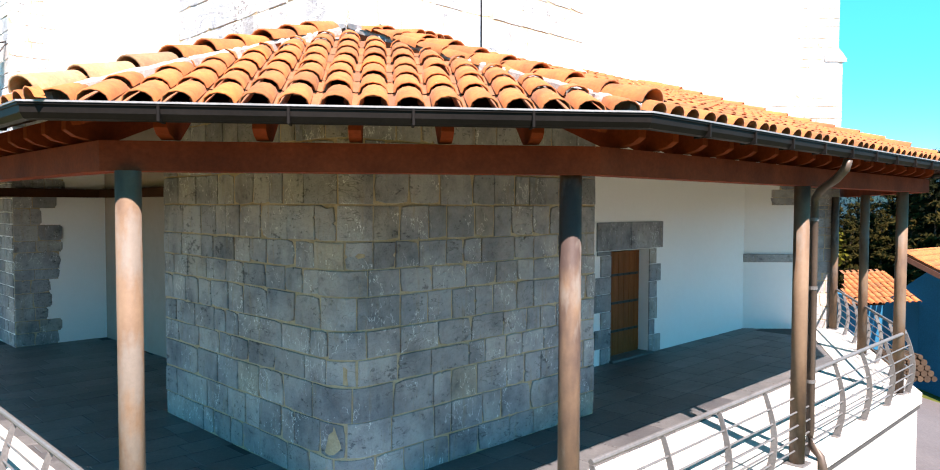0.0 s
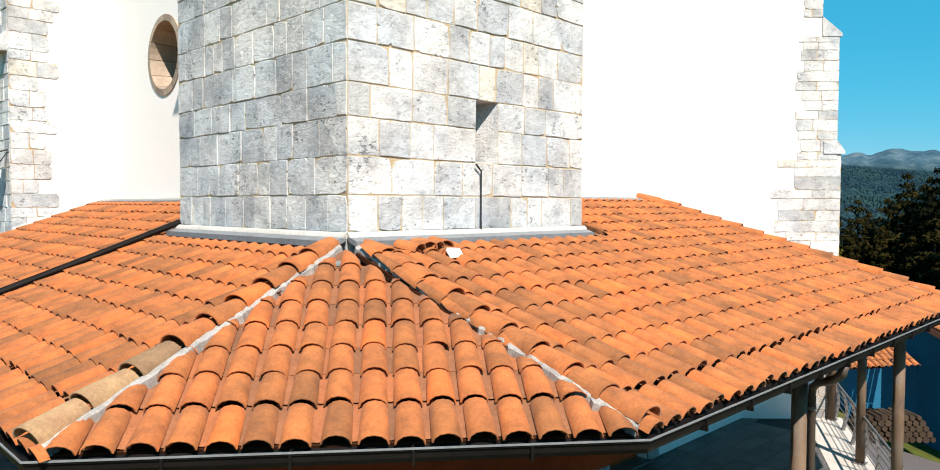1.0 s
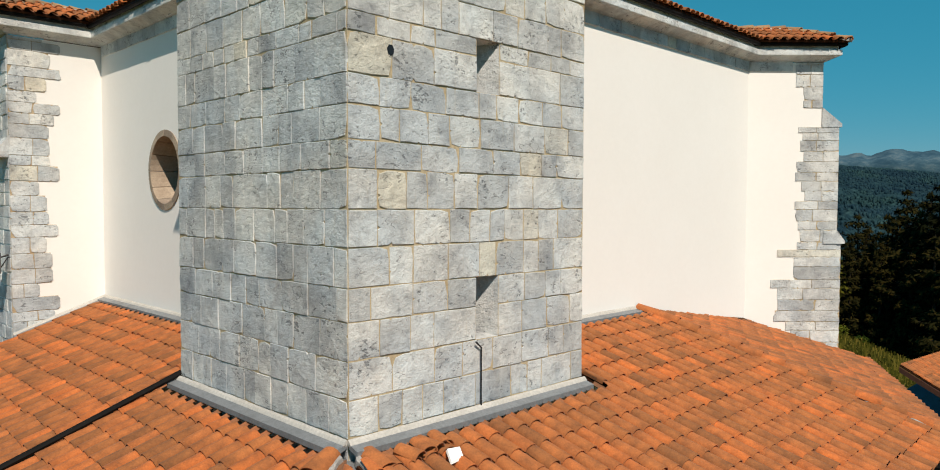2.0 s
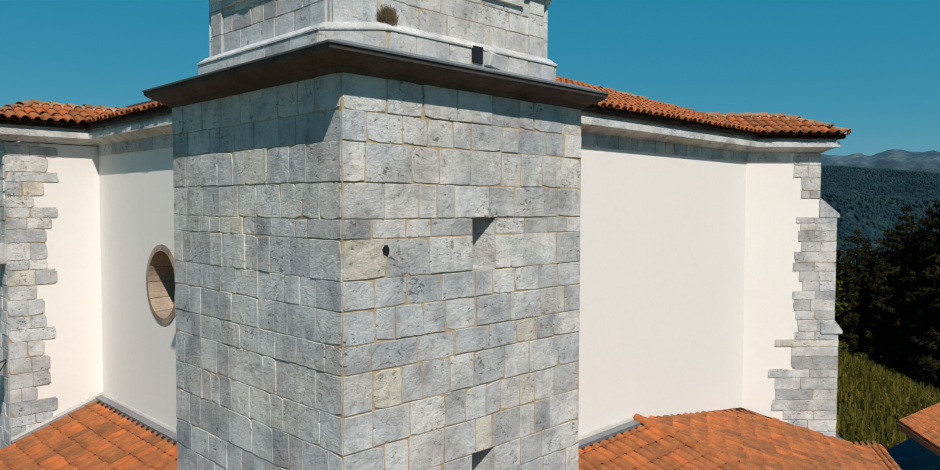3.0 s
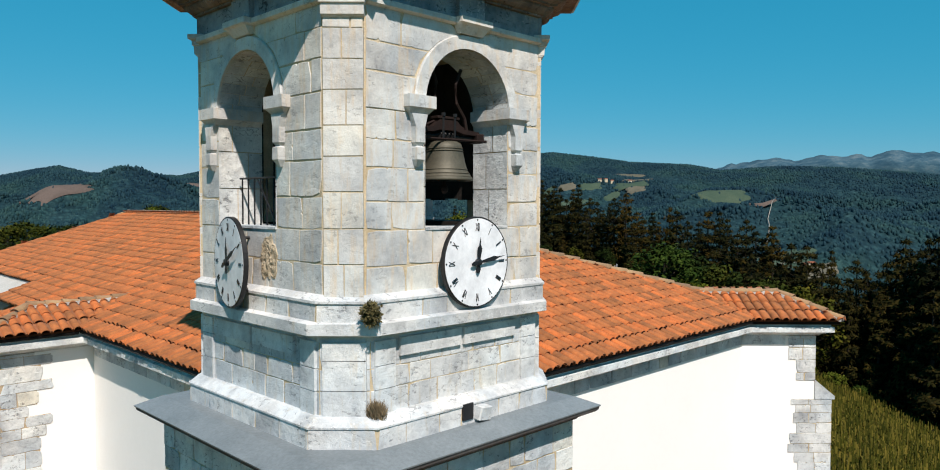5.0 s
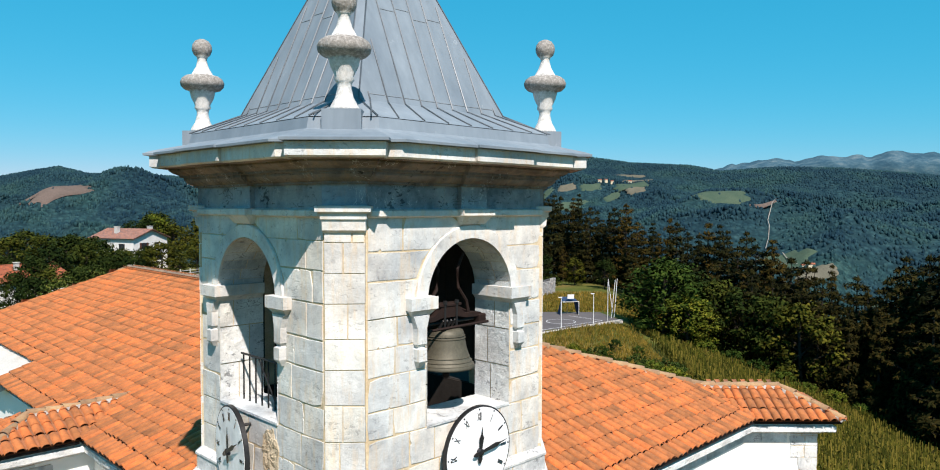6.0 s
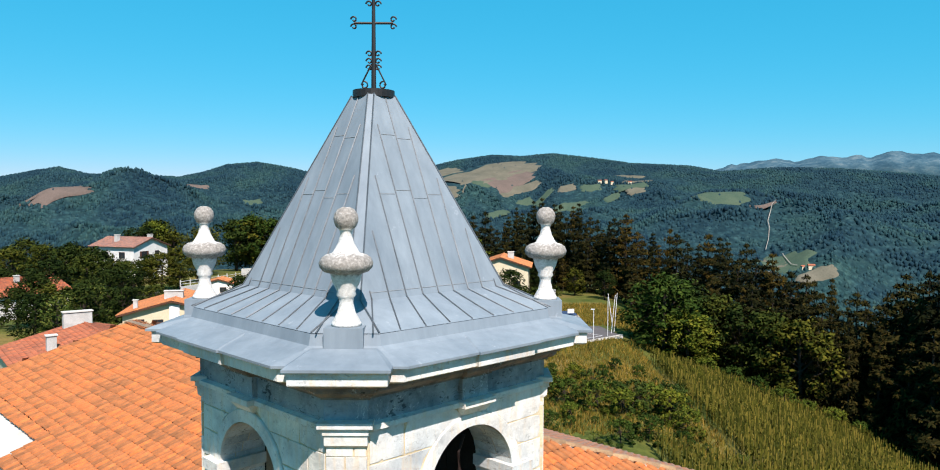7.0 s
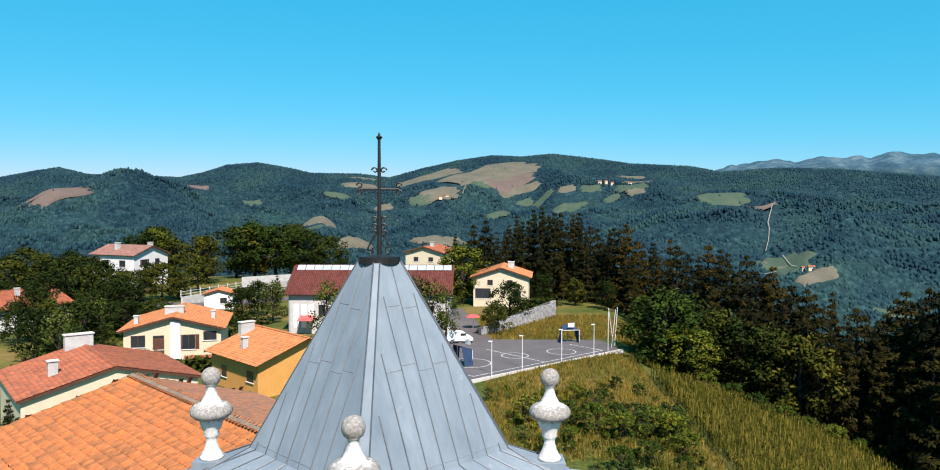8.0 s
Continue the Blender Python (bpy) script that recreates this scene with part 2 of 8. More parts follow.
bronze = two_scale("weathered_bronze", (0.060, 0.056, 0.039), (0.125, 0.113, 0.081), 4.0, 30, 0.6, 0.3, 0.2, 0.003, 0.4)
enamel = two_scale("white_enamel", (0.80, 0.815, 0.83), (0.84, 0.85, 0.86), 2.0, 4, 0.25, 0, 0.01, 0.001, 0.5)
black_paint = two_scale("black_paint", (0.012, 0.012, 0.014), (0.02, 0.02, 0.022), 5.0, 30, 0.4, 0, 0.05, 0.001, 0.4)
def lichened(name):
    """Turned limestone with grey lichen on its bulge and ball."""
    m, n, l, b = material(name, 0.92, 0, 0.15)
    tc, sep = n.new("ShaderNodeTexCoord"), n.new("ShaderNodeSeparateXYZ")
    l.new(tc.outputs["Object"], sep.inputs[0])
    wob, add = noise_node(n, l, 9, 6, 0.75), n.new("ShaderNodeMath")
    add.operation = "MULTIPLY_ADD"
    add.inputs[1].default_value = 0.22
    l.new(wob, add.inputs[0])
    l.new(sep.outputs["Z"], add.inputs[2])
    scale = n.new("ShaderNodeMath")
    scale.operation = "DIVIDE"
    scale.inputs[1].default_value = 1.5
    l.new(add.outputs[0], scale.inputs[0])
    zone = ramp(n, l, scale.outputs[0], [(0.43, (0, 0, 0)), (0.455, (1, 1, 1)), (0.585, (1, 1, 1)), (0.61, (0, 0, 0)), (0.76, (0, 0, 0)), (0.785, (1, 1, 1))])
    fine = noise_node(n, l, 26, 6, 0.75)
    stone_c = ramp(n, l, fine, [(0.3, (0.40, 0.39, 0.36)), (0.62, (0.68, 0.67, 0.64))])
    moss = ramp(n, l, fine, [(0.3, (0.13, 0.12, 0.105)), (0.55, (0.30, 0.28, 0.255)), (0.72, (0.52, 0.50, 0.47))])
    l.new(blend(n, l, stone_c, moss, zone), b.inputs["Base Color"])
    bump(n, l, b, fine, 0.6, 0.02)
    return m


finial_mat = lichened("lichened_limestone")
blue_paint = two_scale("blue_house_paint", (0.008, 0.11, 0.20), (0.012, 0.14, 0.25), 1.0, 20, 0.8, 0, 0.15, 0.004, 0.3)
asphalt = two_scale("asphalt", (0.080, 0.070, 0.070), (0.125, 0.11, 0.108), 0.25, 12, 0.9, 0, 0.3, 0.004, 0.3)


# ---- mesh helpers ----
def link_mesh(name, me, mat, parent=None, label=""):
    ob = new(name, me)
    if mat:
        me.materials.append(mat)
    if parent:
        ob.parent = parent
    if label:
        ob["label"] = label
    return ob


def part(name, bm, mat, parent=None, label="", smooth=False):
    me = bpy.data.meshes.new(name)
    bmesh.ops.recalc_face_normals(bm, faces=bm.faces)
    bm.to_mesh(me)
    bm.free()
    if smooth:
        me.shade_smooth()
    return link_mesh(name, me, mat, parent, label)


def thing(name, m, label, category, group="", kind=""):
    ob = new(name)
    ob.matrix_basis = m
    return tagged(ob, label, category, group, kind)


def add_box(bm, lo, hi, m=None):
    v = [bm.verts.new((m @ Vector(q)) if m else q) for q in ((x, y, z) for z in (lo[2], hi[2]) for y in (lo[1], hi[1]) for x in (lo[0], hi[0]))]
    for f in ((0, 2, 3, 1), (4, 5, 7, 6), (0, 1, 5, 4), (2, 6, 7, 3), (0, 4, 6, 2), (1, 3, 7, 5)):
        bm.faces.new([v[i] for i in f])
    return v


def box(lo, hi, bev=0.0, m=None):
    bm = bmesh.new()
    add_box(bm, lo, hi, m)
    if bev:
        bmesh.ops.bevel(bm, geom=bm.edges[:], offset=bev, segments=1, affect="EDGES")
    return bm


def add_prism(bm, poly, z0, z1):
    """An upright prism over a plan polygon; z0 and z1 may be numbers or functions of the corner's index."""
    lo = [bm.verts.new((x, y, z0)) for x, y in poly]
    hi = [bm.verts.new((x, y, z1)) for x, y in poly]
    k = len(poly)
    for i in range(k):
        bm.faces.new((lo[i], lo[(i + 1) % k], hi[(i + 1) % k], hi[i]))
    bm.faces.new(lo[::-1])
    bm.faces.new(hi)


def prism(poly, z0, z1, bev=0.0):
    bm = bmesh.new()
    add_prism(bm, poly, z0, z1)
    if bev:
        bmesh.ops.bevel(bm, geom=bm.edges[:], offset=bev, segments=1, affect="EDGES")
    return bm


def loft(sections, closed_ends=True):
    """Rings of equal length joined one to the next."""
    bm = bmesh.new()
    rings = [[bm.verts.new(p) for p in ring] for ring in sections]
    k = len(rings[0])
    for r0, r1 in zip(rings, rings[1:]):
        for i in range(k):
            bm.faces.new((r0[i], r0[(i + 1) % k], r1[(i + 1) % k], r1[i]))
    if closed_ends:
        bm.faces.new(rings[0][::-1])
        bm.faces.new(rings[-1])
    return bm


def lathe(profile, seg=24, m=None):
    """profile: radius, height from below to above."""
    return loft([[(m or Matrix()) @ Vector((r * math.cos(2 * math.pi * i / seg), r * math.sin(2 * math.pi * i / seg), z)) for i in range(seg)] for r, z in profile])


def add_tube(bm, points, r, seg=8, close=True):
    pts = [Vector(p) for p in points]
    rings = []
    for i, p in enumerate(pts):
        d = (pts[min(i + 1, len(pts) - 1)] - pts[max(i - 1, 0)]).normalized()
        side = d.cross(Vector((0, 0, 1)))
        side = side.normalized() if side.length > 0.05 else Vector((1, 0, 0))
        up = side.cross(d)
        rr = r[i] if isinstance(r, (list, tuple)) else r
        rings.append([bm.verts.new(p + rr * (side * math.cos(2 * math.pi * k / seg) + up * math.sin(2 * math.pi * k / seg))) for k in range(seg)])
    for r0, r1 in zip(rings, rings[1:]):
        for i in range(seg):
            bm.faces.new((r0[i], r0[(i + 1) % seg], r1[(i + 1) % seg], r1[i]))
    if close:
        bm.faces.new(rings[0][::-1])
        bm.faces.new(rings[-1])


def tube(points, r, seg=8):
    bm = bmesh.new()
    add_tube(bm, points, r, seg)
    return bm


def chamfered(h, leg, cx=2.15, cy=2.1):
    """The plan of a square of half width h with cut corners."""
    k = h - leg
    return [(cx + x, cy + y) for x, y in ((-k, -h), (k, -h), (h, -k), (h, k), (k, h), (-k, h), (-h, k), (-h, -k))]


def joined(name, verts, faces, mat, parent=None, label="", kind="", smooth=False, normals=None):
    me = bpy.data.meshes.new(name)
    me.from_pydata(verts, [], faces)
    me.update()
    if smooth or normals:
        me.shade_smooth()
    if normals:
        me.normals_split_custom_set_from_vertices(normals)
    ob = link_mesh(name, me, mat, parent, label)
    if kind:
        ob["kind"] = kind
    return ob


# ---- ground and hills ----
SKY_X = [-400, 0, 60, 100, 150, 300, 340, 380, 430, 480, 520, 600, 650, 700, 760, 820, 870, 920, 1000, 1050, 1150, 1200, 1300, 1400, 1500, 1568, 1900]
SKY_Y = [296, 301, 290, 284, 296, 300, 292, 279, 275, 283, 292, 293, 299, 285, 271, 262, 264, 259, 268, 275, 279, 288, 281, 283, 290, 295, 300]
FAR_X = [1150, 1197, 1250, 1290, 1320, 1380, 1410, 1500, 1568, 1800]
FAR_Y = [300, 279, 266, 262, 266, 257, 262, 251, 253, 262]


MID_X = [-400, 0, 60, 130, 180, 230, 300, 420, 560, 650, 800, 950, 1100, 1200, 1270, 1330, 1420, 1600]
MID_Y = [330, 336, 326, 312, 301, 306, 316, 330, 345, 356, 350, 338, 330, 345, 350, 345, 338, 345]


def smooth01(x):
    x = min(1.0, max(0.0, x))
    return x * x * (3 - 2 * x)


def ground_z(x, y):
    r = math.hypot(x, y)
    th = math.atan2(x, y)
    cth = max(0.35, math.cos(th))
    px = 784 + 1228 * math.tan(max(-1.1, min(1.1, th)))
    # the village shoulder, falling off to the east of the church
    x0 = 5 + 0.15 * max(0.0, y)
    near = -1.6 - 0.33 * max(0.0, x - x0) - 0.0 * y
    near += 0.35 * noise.noise((x / 14, y / 14, 0)) * smooth01(r / 40 - 0.5)
    near = max(near, -60)
    edge = 150 + 60 * smooth01((-th + 0.1) / 0.3)
    valley = -150 + 60 * noise.noise((x / 700, y / 700, 3))
    rc = 3250 + 250 * noise.noise((th * 3, 5, 0))
    crest = 20.8 + rc * cth * (343 - float(np.interp(px, SKY_X, SKY_Y))) / 1228
    far = 20.8 + 4650 * cth * (343 - float(np.interp(px, FAR_X, FAR_Y))) / 1228 if px > 1150 else crest - 60
    if px > 1150 and r > 3900:  # crags on the farthest range
        far += 34 * abs(noise.noise((th * 26, 2, 0))) + 16 * noise.noise((th * 90, 4, r / 300)) - 8
    z = near + (valley - near) * smooth01((r - edge) / 750)
    rm = 2100 + 150 * noise.noise((th * 4, 9, 0))
    mid = 20.8 + rm * cth * (343 - float(np.interp(px, MID_X, MID_Y))) / 1228
    mid = min(mid, crest - 40)
    if r > 1100:
        q = (r - 1100) / (rm - 1100)
        z += (mid - valley) * (0.7 * smooth01(q) + 0.3 * min(1.0, q))
    if r > rm:
        q = (r - rm) / (rc - rm)
        z += -45 * math.sin(min(1.0, q * 2.2) * math.pi) + (crest - mid) * (smooth01(q * 1.15 - 0.15) if r < rc else 1)
    slope = smooth01((r - 900) / 400) * smooth01((rc - 150 - r) / 800)
    rel = noise.fractal((x / 420, y / 420, 1), 0.9, 2.2, 3)
    z += slope * (70 * rel - 90 * abs(noise.noise((x / 330, y / 330, 7))))
    if r > rc:
        z = crest + (min(crest, far) - 120 - crest) * smooth01((r - rc) / 500)
        if r > rc + 500:
            z += (far - z) * smooth01((r - rc - 500) / (4650 - rc - 500))
        if r > 4650:
            z = far - (r - 4650) * 0.8
    return z


angles = [radians(a) for a in np.concatenate([np.arange(-180, -44, 8), np.arange(-42, 42.01, 0.3), np.arange(46, 180, 8)])]
radii = [4.0 * (4850 / 4.0) ** (i / 209) for i in range(210)]
gv, gf = [(0, 0, -1.6)], []
for rr in radii:
    for an in angles:
        gx, gy = rr * math.sin(an), rr * math.cos(an)
        gv.append((gx, gy, ground_z(gx, gy)))
na = len(angles)
for j in range(na):
    gf.append((0, 1 + (j + 1) % na, 1 + j))
for i in range(len(radii) - 1):
    for j in range(na):
        p0, p1 = 1 + i * na + j, 1 + i * na + (j + 1) % na
        gf.append((p0, p1, p1 + na, p0 + na))


def ground_material():
    m, n, l, b = material("grass_and_hazed_forest_ground", 0.95, 0, 0.1)
    geo = n.new("ShaderNodeNewGeometry")
    length = n.new("ShaderNodeVectorMath")
    length.operation = "LENGTH"
    l.new(geo.outputs["Position"], length.inputs[0])
    far_fac = n.new("ShaderNodeMapRange")
    far_fac.inputs[1].default_value, far_fac.inputs[2].default_value = 260, 520
    l.new(length.outputs["Value"], far_fac.inputs[0])
    # meadow by the village
    g1 = noise_node(n, l, 0.06, 6, 0.65, space="World")
    g2 = noise_node(n, l, 1.4, 5, 0.7, space="World")
    grass = ramp(n, l, g1, [(0.3, (0.034, 0.062, 0.012)), (0.48, (0.090, 0.092, 0.021)), (0.62, (0.175, 0.122, 0.042))])
    grass = blend(n, l, grass, ramp(n, l, g2, [(0.25, (0.55, 0.6, 0.5)), (0.75, (1.3, 1.3, 1.2))]), 0.8, "MULTIPLY")
    # hills: woods, with the distance haze put into their blue-green
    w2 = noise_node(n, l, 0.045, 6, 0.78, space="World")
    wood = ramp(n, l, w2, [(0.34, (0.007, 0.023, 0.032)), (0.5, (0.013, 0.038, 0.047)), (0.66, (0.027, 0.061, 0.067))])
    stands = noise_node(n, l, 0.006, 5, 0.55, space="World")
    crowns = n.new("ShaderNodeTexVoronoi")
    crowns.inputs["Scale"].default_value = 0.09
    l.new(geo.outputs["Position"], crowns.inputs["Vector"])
    # shade in the gaps between crowns is put into the colour too
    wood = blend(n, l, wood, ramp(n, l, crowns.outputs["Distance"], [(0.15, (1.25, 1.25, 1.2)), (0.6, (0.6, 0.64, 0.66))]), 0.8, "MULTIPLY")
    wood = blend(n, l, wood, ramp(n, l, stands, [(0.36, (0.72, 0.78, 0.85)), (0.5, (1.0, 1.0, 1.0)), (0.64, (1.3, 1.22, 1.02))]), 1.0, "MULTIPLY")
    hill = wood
    # pale rock on the farthest range, haze put into its blue-grey
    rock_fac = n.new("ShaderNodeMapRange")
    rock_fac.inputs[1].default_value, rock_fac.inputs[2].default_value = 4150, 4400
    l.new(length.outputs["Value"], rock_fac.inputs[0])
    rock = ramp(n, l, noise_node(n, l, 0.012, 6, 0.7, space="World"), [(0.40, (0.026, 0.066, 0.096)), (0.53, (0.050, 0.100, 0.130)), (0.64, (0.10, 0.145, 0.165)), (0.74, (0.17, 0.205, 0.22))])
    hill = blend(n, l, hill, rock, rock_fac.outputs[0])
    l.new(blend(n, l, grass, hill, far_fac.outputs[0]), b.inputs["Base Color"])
    bump(n, l, b, w2, 0.5, 5.0)
    return m


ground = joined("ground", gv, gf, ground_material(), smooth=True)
tagged(ground, "grassy village shoulder falling to wooded valley and hills", "ground", kind="structure")


# ---- bell tower ----
TW = 4.07  # side of the lower tower
tower = thing("bell_tower", F, "square grey stone bell tower with belfry and zinc spire", "bell tower")


class Joined:
    """Collects many small solids into one mesh."""

    def __init__(self):
        self.v, self.f, self.n = [], [], []

    def add(self, verts, faces, normal=None):
        k = len(self.v)
        self.v += verts
        if normal:
            self.n += [normal] * len(verts)
        self.f += [tuple(i + k for i in q) for q in faces]


def rough(poly, rng, amount=0.010, step=0.13):
    """The outline of a hand-dressed stone: its edges broken up a little, with a chip out of it now and then."""
    cx = sum(p[0] for p in poly) / len(poly)
    cz = sum(p[1] for p in poly) / len(poly)
    out = []
    for (x0, z0), (x1, z1) in zip(poly, poly[1:] + poly[:1]):
        if rng.random() < 0.22:  # a lost corner
            out.append((x0 + (cx - x0) * rng.uniform(0.05, 0.14), z0 + (cz - z0) * rng.uniform(0.05, 0.16)))
        else:
            out.append((x0, z0))
        ln = math.hypot(x1 - x0, z1 - z0)
        k = int(ln / step)
        for i in range(1, k):
            s_ = i / k
            x, z = x0 + (x1 - x0) * s_ + rng.uniform(-amount, amount) * 0.5, z0 + (z1 - z0) * s_ + rng.uniform(-amount, amount) * 0.5
            if rng.random() < 0.13:  # a small bite out of the arris
                w = rng.uniform(0.012, 0.030) / ln
                q = rng.uniform(0.012, 0.034) / (math.hypot(cx - x, cz - z) or 1)
                out += [(x - (x1 - x0) * w, z - (z1 - z0) * w), (x + (cx - x) * q, z + (cz - z) * q), (x + (x1 - x0) * w, z + (z1 - z0) * w)]
            else:
                out.append((x, z))
    return out


def slab(poly, depth, inset=0.007):
    """A dressed stone seen from its face: poly in the face's plane, standing proud by depth, with worn arrises."""
    cx = sum(p[0] for p in poly) / len(poly)
    cz = sum(p[1] for p in poly) / len(poly)
    k = len(poly)

    def ring(shrink, d):
        out = []
        for x, z in poly:
            dx, dz = cx - x, cz - z
            q = math.hypot(dx, dz) or 1
            out.append((x + dx / q * shrink, -d, z + dz / q * shrink))
        return out
    rings = [ring(0, -0.01), ring(0, depth * 0.7), ring(inset * 0.55, depth)]
    verts = rings[0] + rings[1] + rings[2]
    faces = [(j * k + i, j * k + (i + 1) % k, (j + 1) * k + (i + 1) % k, (j + 1) * k + i) for j in range(2) for i in range(k)]
    faces.append(tuple(range(2 * k, 3 * k)))
    return verts, faces


def levels(rng, z0, z1, height, jitter=0.25):
    """Heights of the bed joints."""
    out = [z0]
    while out[-1] < z1 - height * 1.4:
        out.append(out[-1] + height * rng.uniform(1 - jitter * 0.6, 1 + jitter * 0.6))
    return out + [z1]


def courses(rng, u0, u1, z0, z1, height, length, gaps=None, jitter=0.25, joint=0.018, beds=None):
    """Polygons of coursed blocks over a wall u0..u1, z0..z1. gaps(z) gives the open stretches at a height."""
    out = []
    beds = beds or levels(rng, z0, z1, height, jitter)
    for z, z_up in zip(beds, beds[1:]):
        h = z_up - z
        zs = [z + joint / 2 + (h - joint) * i / 3 for i in range(4)]
        runs, cursor = [], (lambda q: u0)
        opens = gaps(z + h / 2) if gaps else []
        for g in range(len(opens)):
            runs.append((cursor, (lambda q, g=g: (gaps(q)[g][0] if len(gaps(q)) > g else opens[g][0]))))
            cursor = (lambda q, g=g: (gaps(q)[g][1] if len(gaps(q)) > g else opens[g][1]))
        runs.append((cursor, lambda q: u1))
        for left, right in runs:
            a = max(left(q) for q in zs)
            b = min(right(q) for q in zs)
            if min(right(q) - left(q) for q in zs) < 0.03 and b - a < 0.02:
                continue
            cuts, u = [], a
            while b - u > length * 1.55:
                u += length * rng.uniform(0.6, 1.45)
                if b - u > 0.12:
                    cuts.append(u)
            edges = [None, *cuts, None]
            for e0, e1 in zip(edges, edges[1:]):
                le = [(left(q) if e0 is None else e0) + joint / 2 for q in zs]
                ri = [(right(q) if e1 is None else e1) - joint / 2 for q in zs]
                if e0 is not None or max(le) - min(le) < 1e-4:
                    lp = [(le[3], zs[3]), (le[0], zs[0])]
                else:
                    lp = [(le[i], zs[i]) for i in (3, 2, 1, 0)]
                if e1 is not None or max(ri) - min(ri) < 1e-4:
                    rp = [(ri[0], zs[0]), (ri[3], zs[3])]
                else:
                    rp = [(ri[i], zs[i]) for i in range(4)]
                w_ = joint * 0.35
                out.append([(x + rng.uniform(-w_, w_), y + rng.uniform(-w_, w_)) for x, y in lp + rp])
    return out


def lay(polys, m, parent, name, mat_one, mat_joined, rng, singles, depth=(0.012, 0.03), label="", stuff_label=""):
    """The first blocks that pass singles(u, z) become parts; the rest are joined."""
    rest = Joined()
    for p in polys:
        v, f = slab(rough(p, rng), rng.uniform(*depth), 0.011)
        u = sum(q[0] for q in p) / len(p)
        z = sum(q[1] for q in p) / len(p)
        if singles(u, z):
            me = bpy.data.meshes.new(name)
            me.from_pydata([(x - u, y, w - z) for x, y, w in v], [], f)
            ob = link_mesh(name, me, mat_one, parent, label)
            ob.matrix_basis = m @ pose(u, 0, z)
        else:
            rest.add([tuple(m @ Vector(q)) for q in v], f)
    if rest.v:
        joined("masonry", rest.v, rest.f, mat_joined, parent, stuff_label, "stuff")


def wall_core(name, u0, u1, z0, z1, thick, holes, mat, parent):
    """A wall in the plane y = 0..thick with slits one above the other (ua, ub, za, zb), as butted boxes."""
    z = z0
    for ua, ub, za, zb in [*holes, (u0, u0, z1, z1)]:
        part(name, box((u0, 0, z), (u1, thick, za)), mat, parent)
        if zb > za:
            part(name, box((u0, 0, za), (ua, thick, zb)), mat, parent)
            part(name, box((ub, 0, za), (u1, thick, zb)), mat, parent)
        z = zb


# face frames: u to the viewer's right along the face, y into the wall
RIGHT = Matrix()                                       # the sunlit face, y = 0
LEFT = Matrix.Translation((0, 0, 0)) @ pose(0, 0, 0, 0, 0, -90)   # u runs from the far corner towards the near one (negative)
SLITS = [(1.90, 2.30, 5.70, 6.47), (1.90, 2.30, 8.72, 9.36)]
TOP = 10.88

wall_core("wall_core", 0, TW, 3.0, TOP, 0.7, SLITS, mortar, tower)
for lo, hi in (((0, 0.7, 3.0), (0.7, TW, TOP)), ((TW - 0.7, 0.7, 3.0), (TW, TW, TOP)), ((0.7, TW - 0.7, 3.0), (TW - 0.7, TW, TOP))):
    part("wall_core", box(lo, hi), mortar, tower)
rng = random.Random(5)


def slit_gaps(z):
    return [(h[0], h[1]) for h in SLITS if h[2] - 0.012 < z < h[3] + 0.012]


beds = [4.5]
for z0_, z1_ in ((4.5, 5.70), (5.70, 6.47), (6.47, 8.72), (8.72, 9.36), (9.36, TOP)):  # bed joints line up with the slits
    beds += levels(rng, z0_, z1_, 0.37, 0.3)[1:]
lay(courses(rng, 0.0, TW, 4.5, TOP, 0.37, 0.45, slit_gaps, beds=beds, joint=0.015), RIGHT, tower, "block", stone, stone_far, rng,
    lambda u, z: z > 5.6, (0.003, 0.017), stuff_label="weathered grey ashlar blocks")
lay(courses(rng, -TW, 0.0, 4.5, TOP, 0.37, 0.40, beds=beds, joint=0.010), LEFT, tower, "block", stone, stone_far, rng,
    lambda u, z: z > 5.6, (0.003, 0.017), stuff_label="weathered grey ashlar blocks")
# splayed reveals of the slit windows
for ua, ub, za, zb in SLITS:
    f0 = [(ua, 0.0, za), (ub, 0.0, za), (ub, 0.0, zb), (ua, 0.0, zb)]
    f1 = [(ua, 0.5, za + 0.08), (ua + 0.16, 0.5, za + 0.08), (ua + 0.16, 0.5, zb - 0.02), (ua, 0.5, zb - 0.02)]
    part("slit_reveal", loft([f0, f1], False), stone_far, tower, "splayed stone reveal of a slit window")
    # black panel stands for the shade deep in the slit
    part("slit_back", box((ua - 0.05, 0.5, za), (ub, 0.6, zb)), black_paint, tower, "black panel for the shade inside the slit")
part("conductor", tube([(1.86, -0.05, 5.68), (1.96, -0.04, 5.60), (1.96, -0.04, 4.86)], 0.012, 6), iron, tower, "black cable down the wall")
# no hole is cut: a black disc carries its shade
part("putlog_hole", loft([[(0.56 + r * math.cos(a) * 1.0, y, 9.02 + r * math.sin(a) * 1.25) for a in (0.2, 1.1, 2.0, 2.9, 3.9, 4.8, 5.6)] for r, y in ((0.055, 0.0), (0.05, -0.019))]), black_paint, tower, "small black disc standing for a hole in the wall")

# lower stage under the porch: stouter, with a rounded near corner
OFF, RAD = 0.24, 0.34
ARC = RAD * math.pi / 2


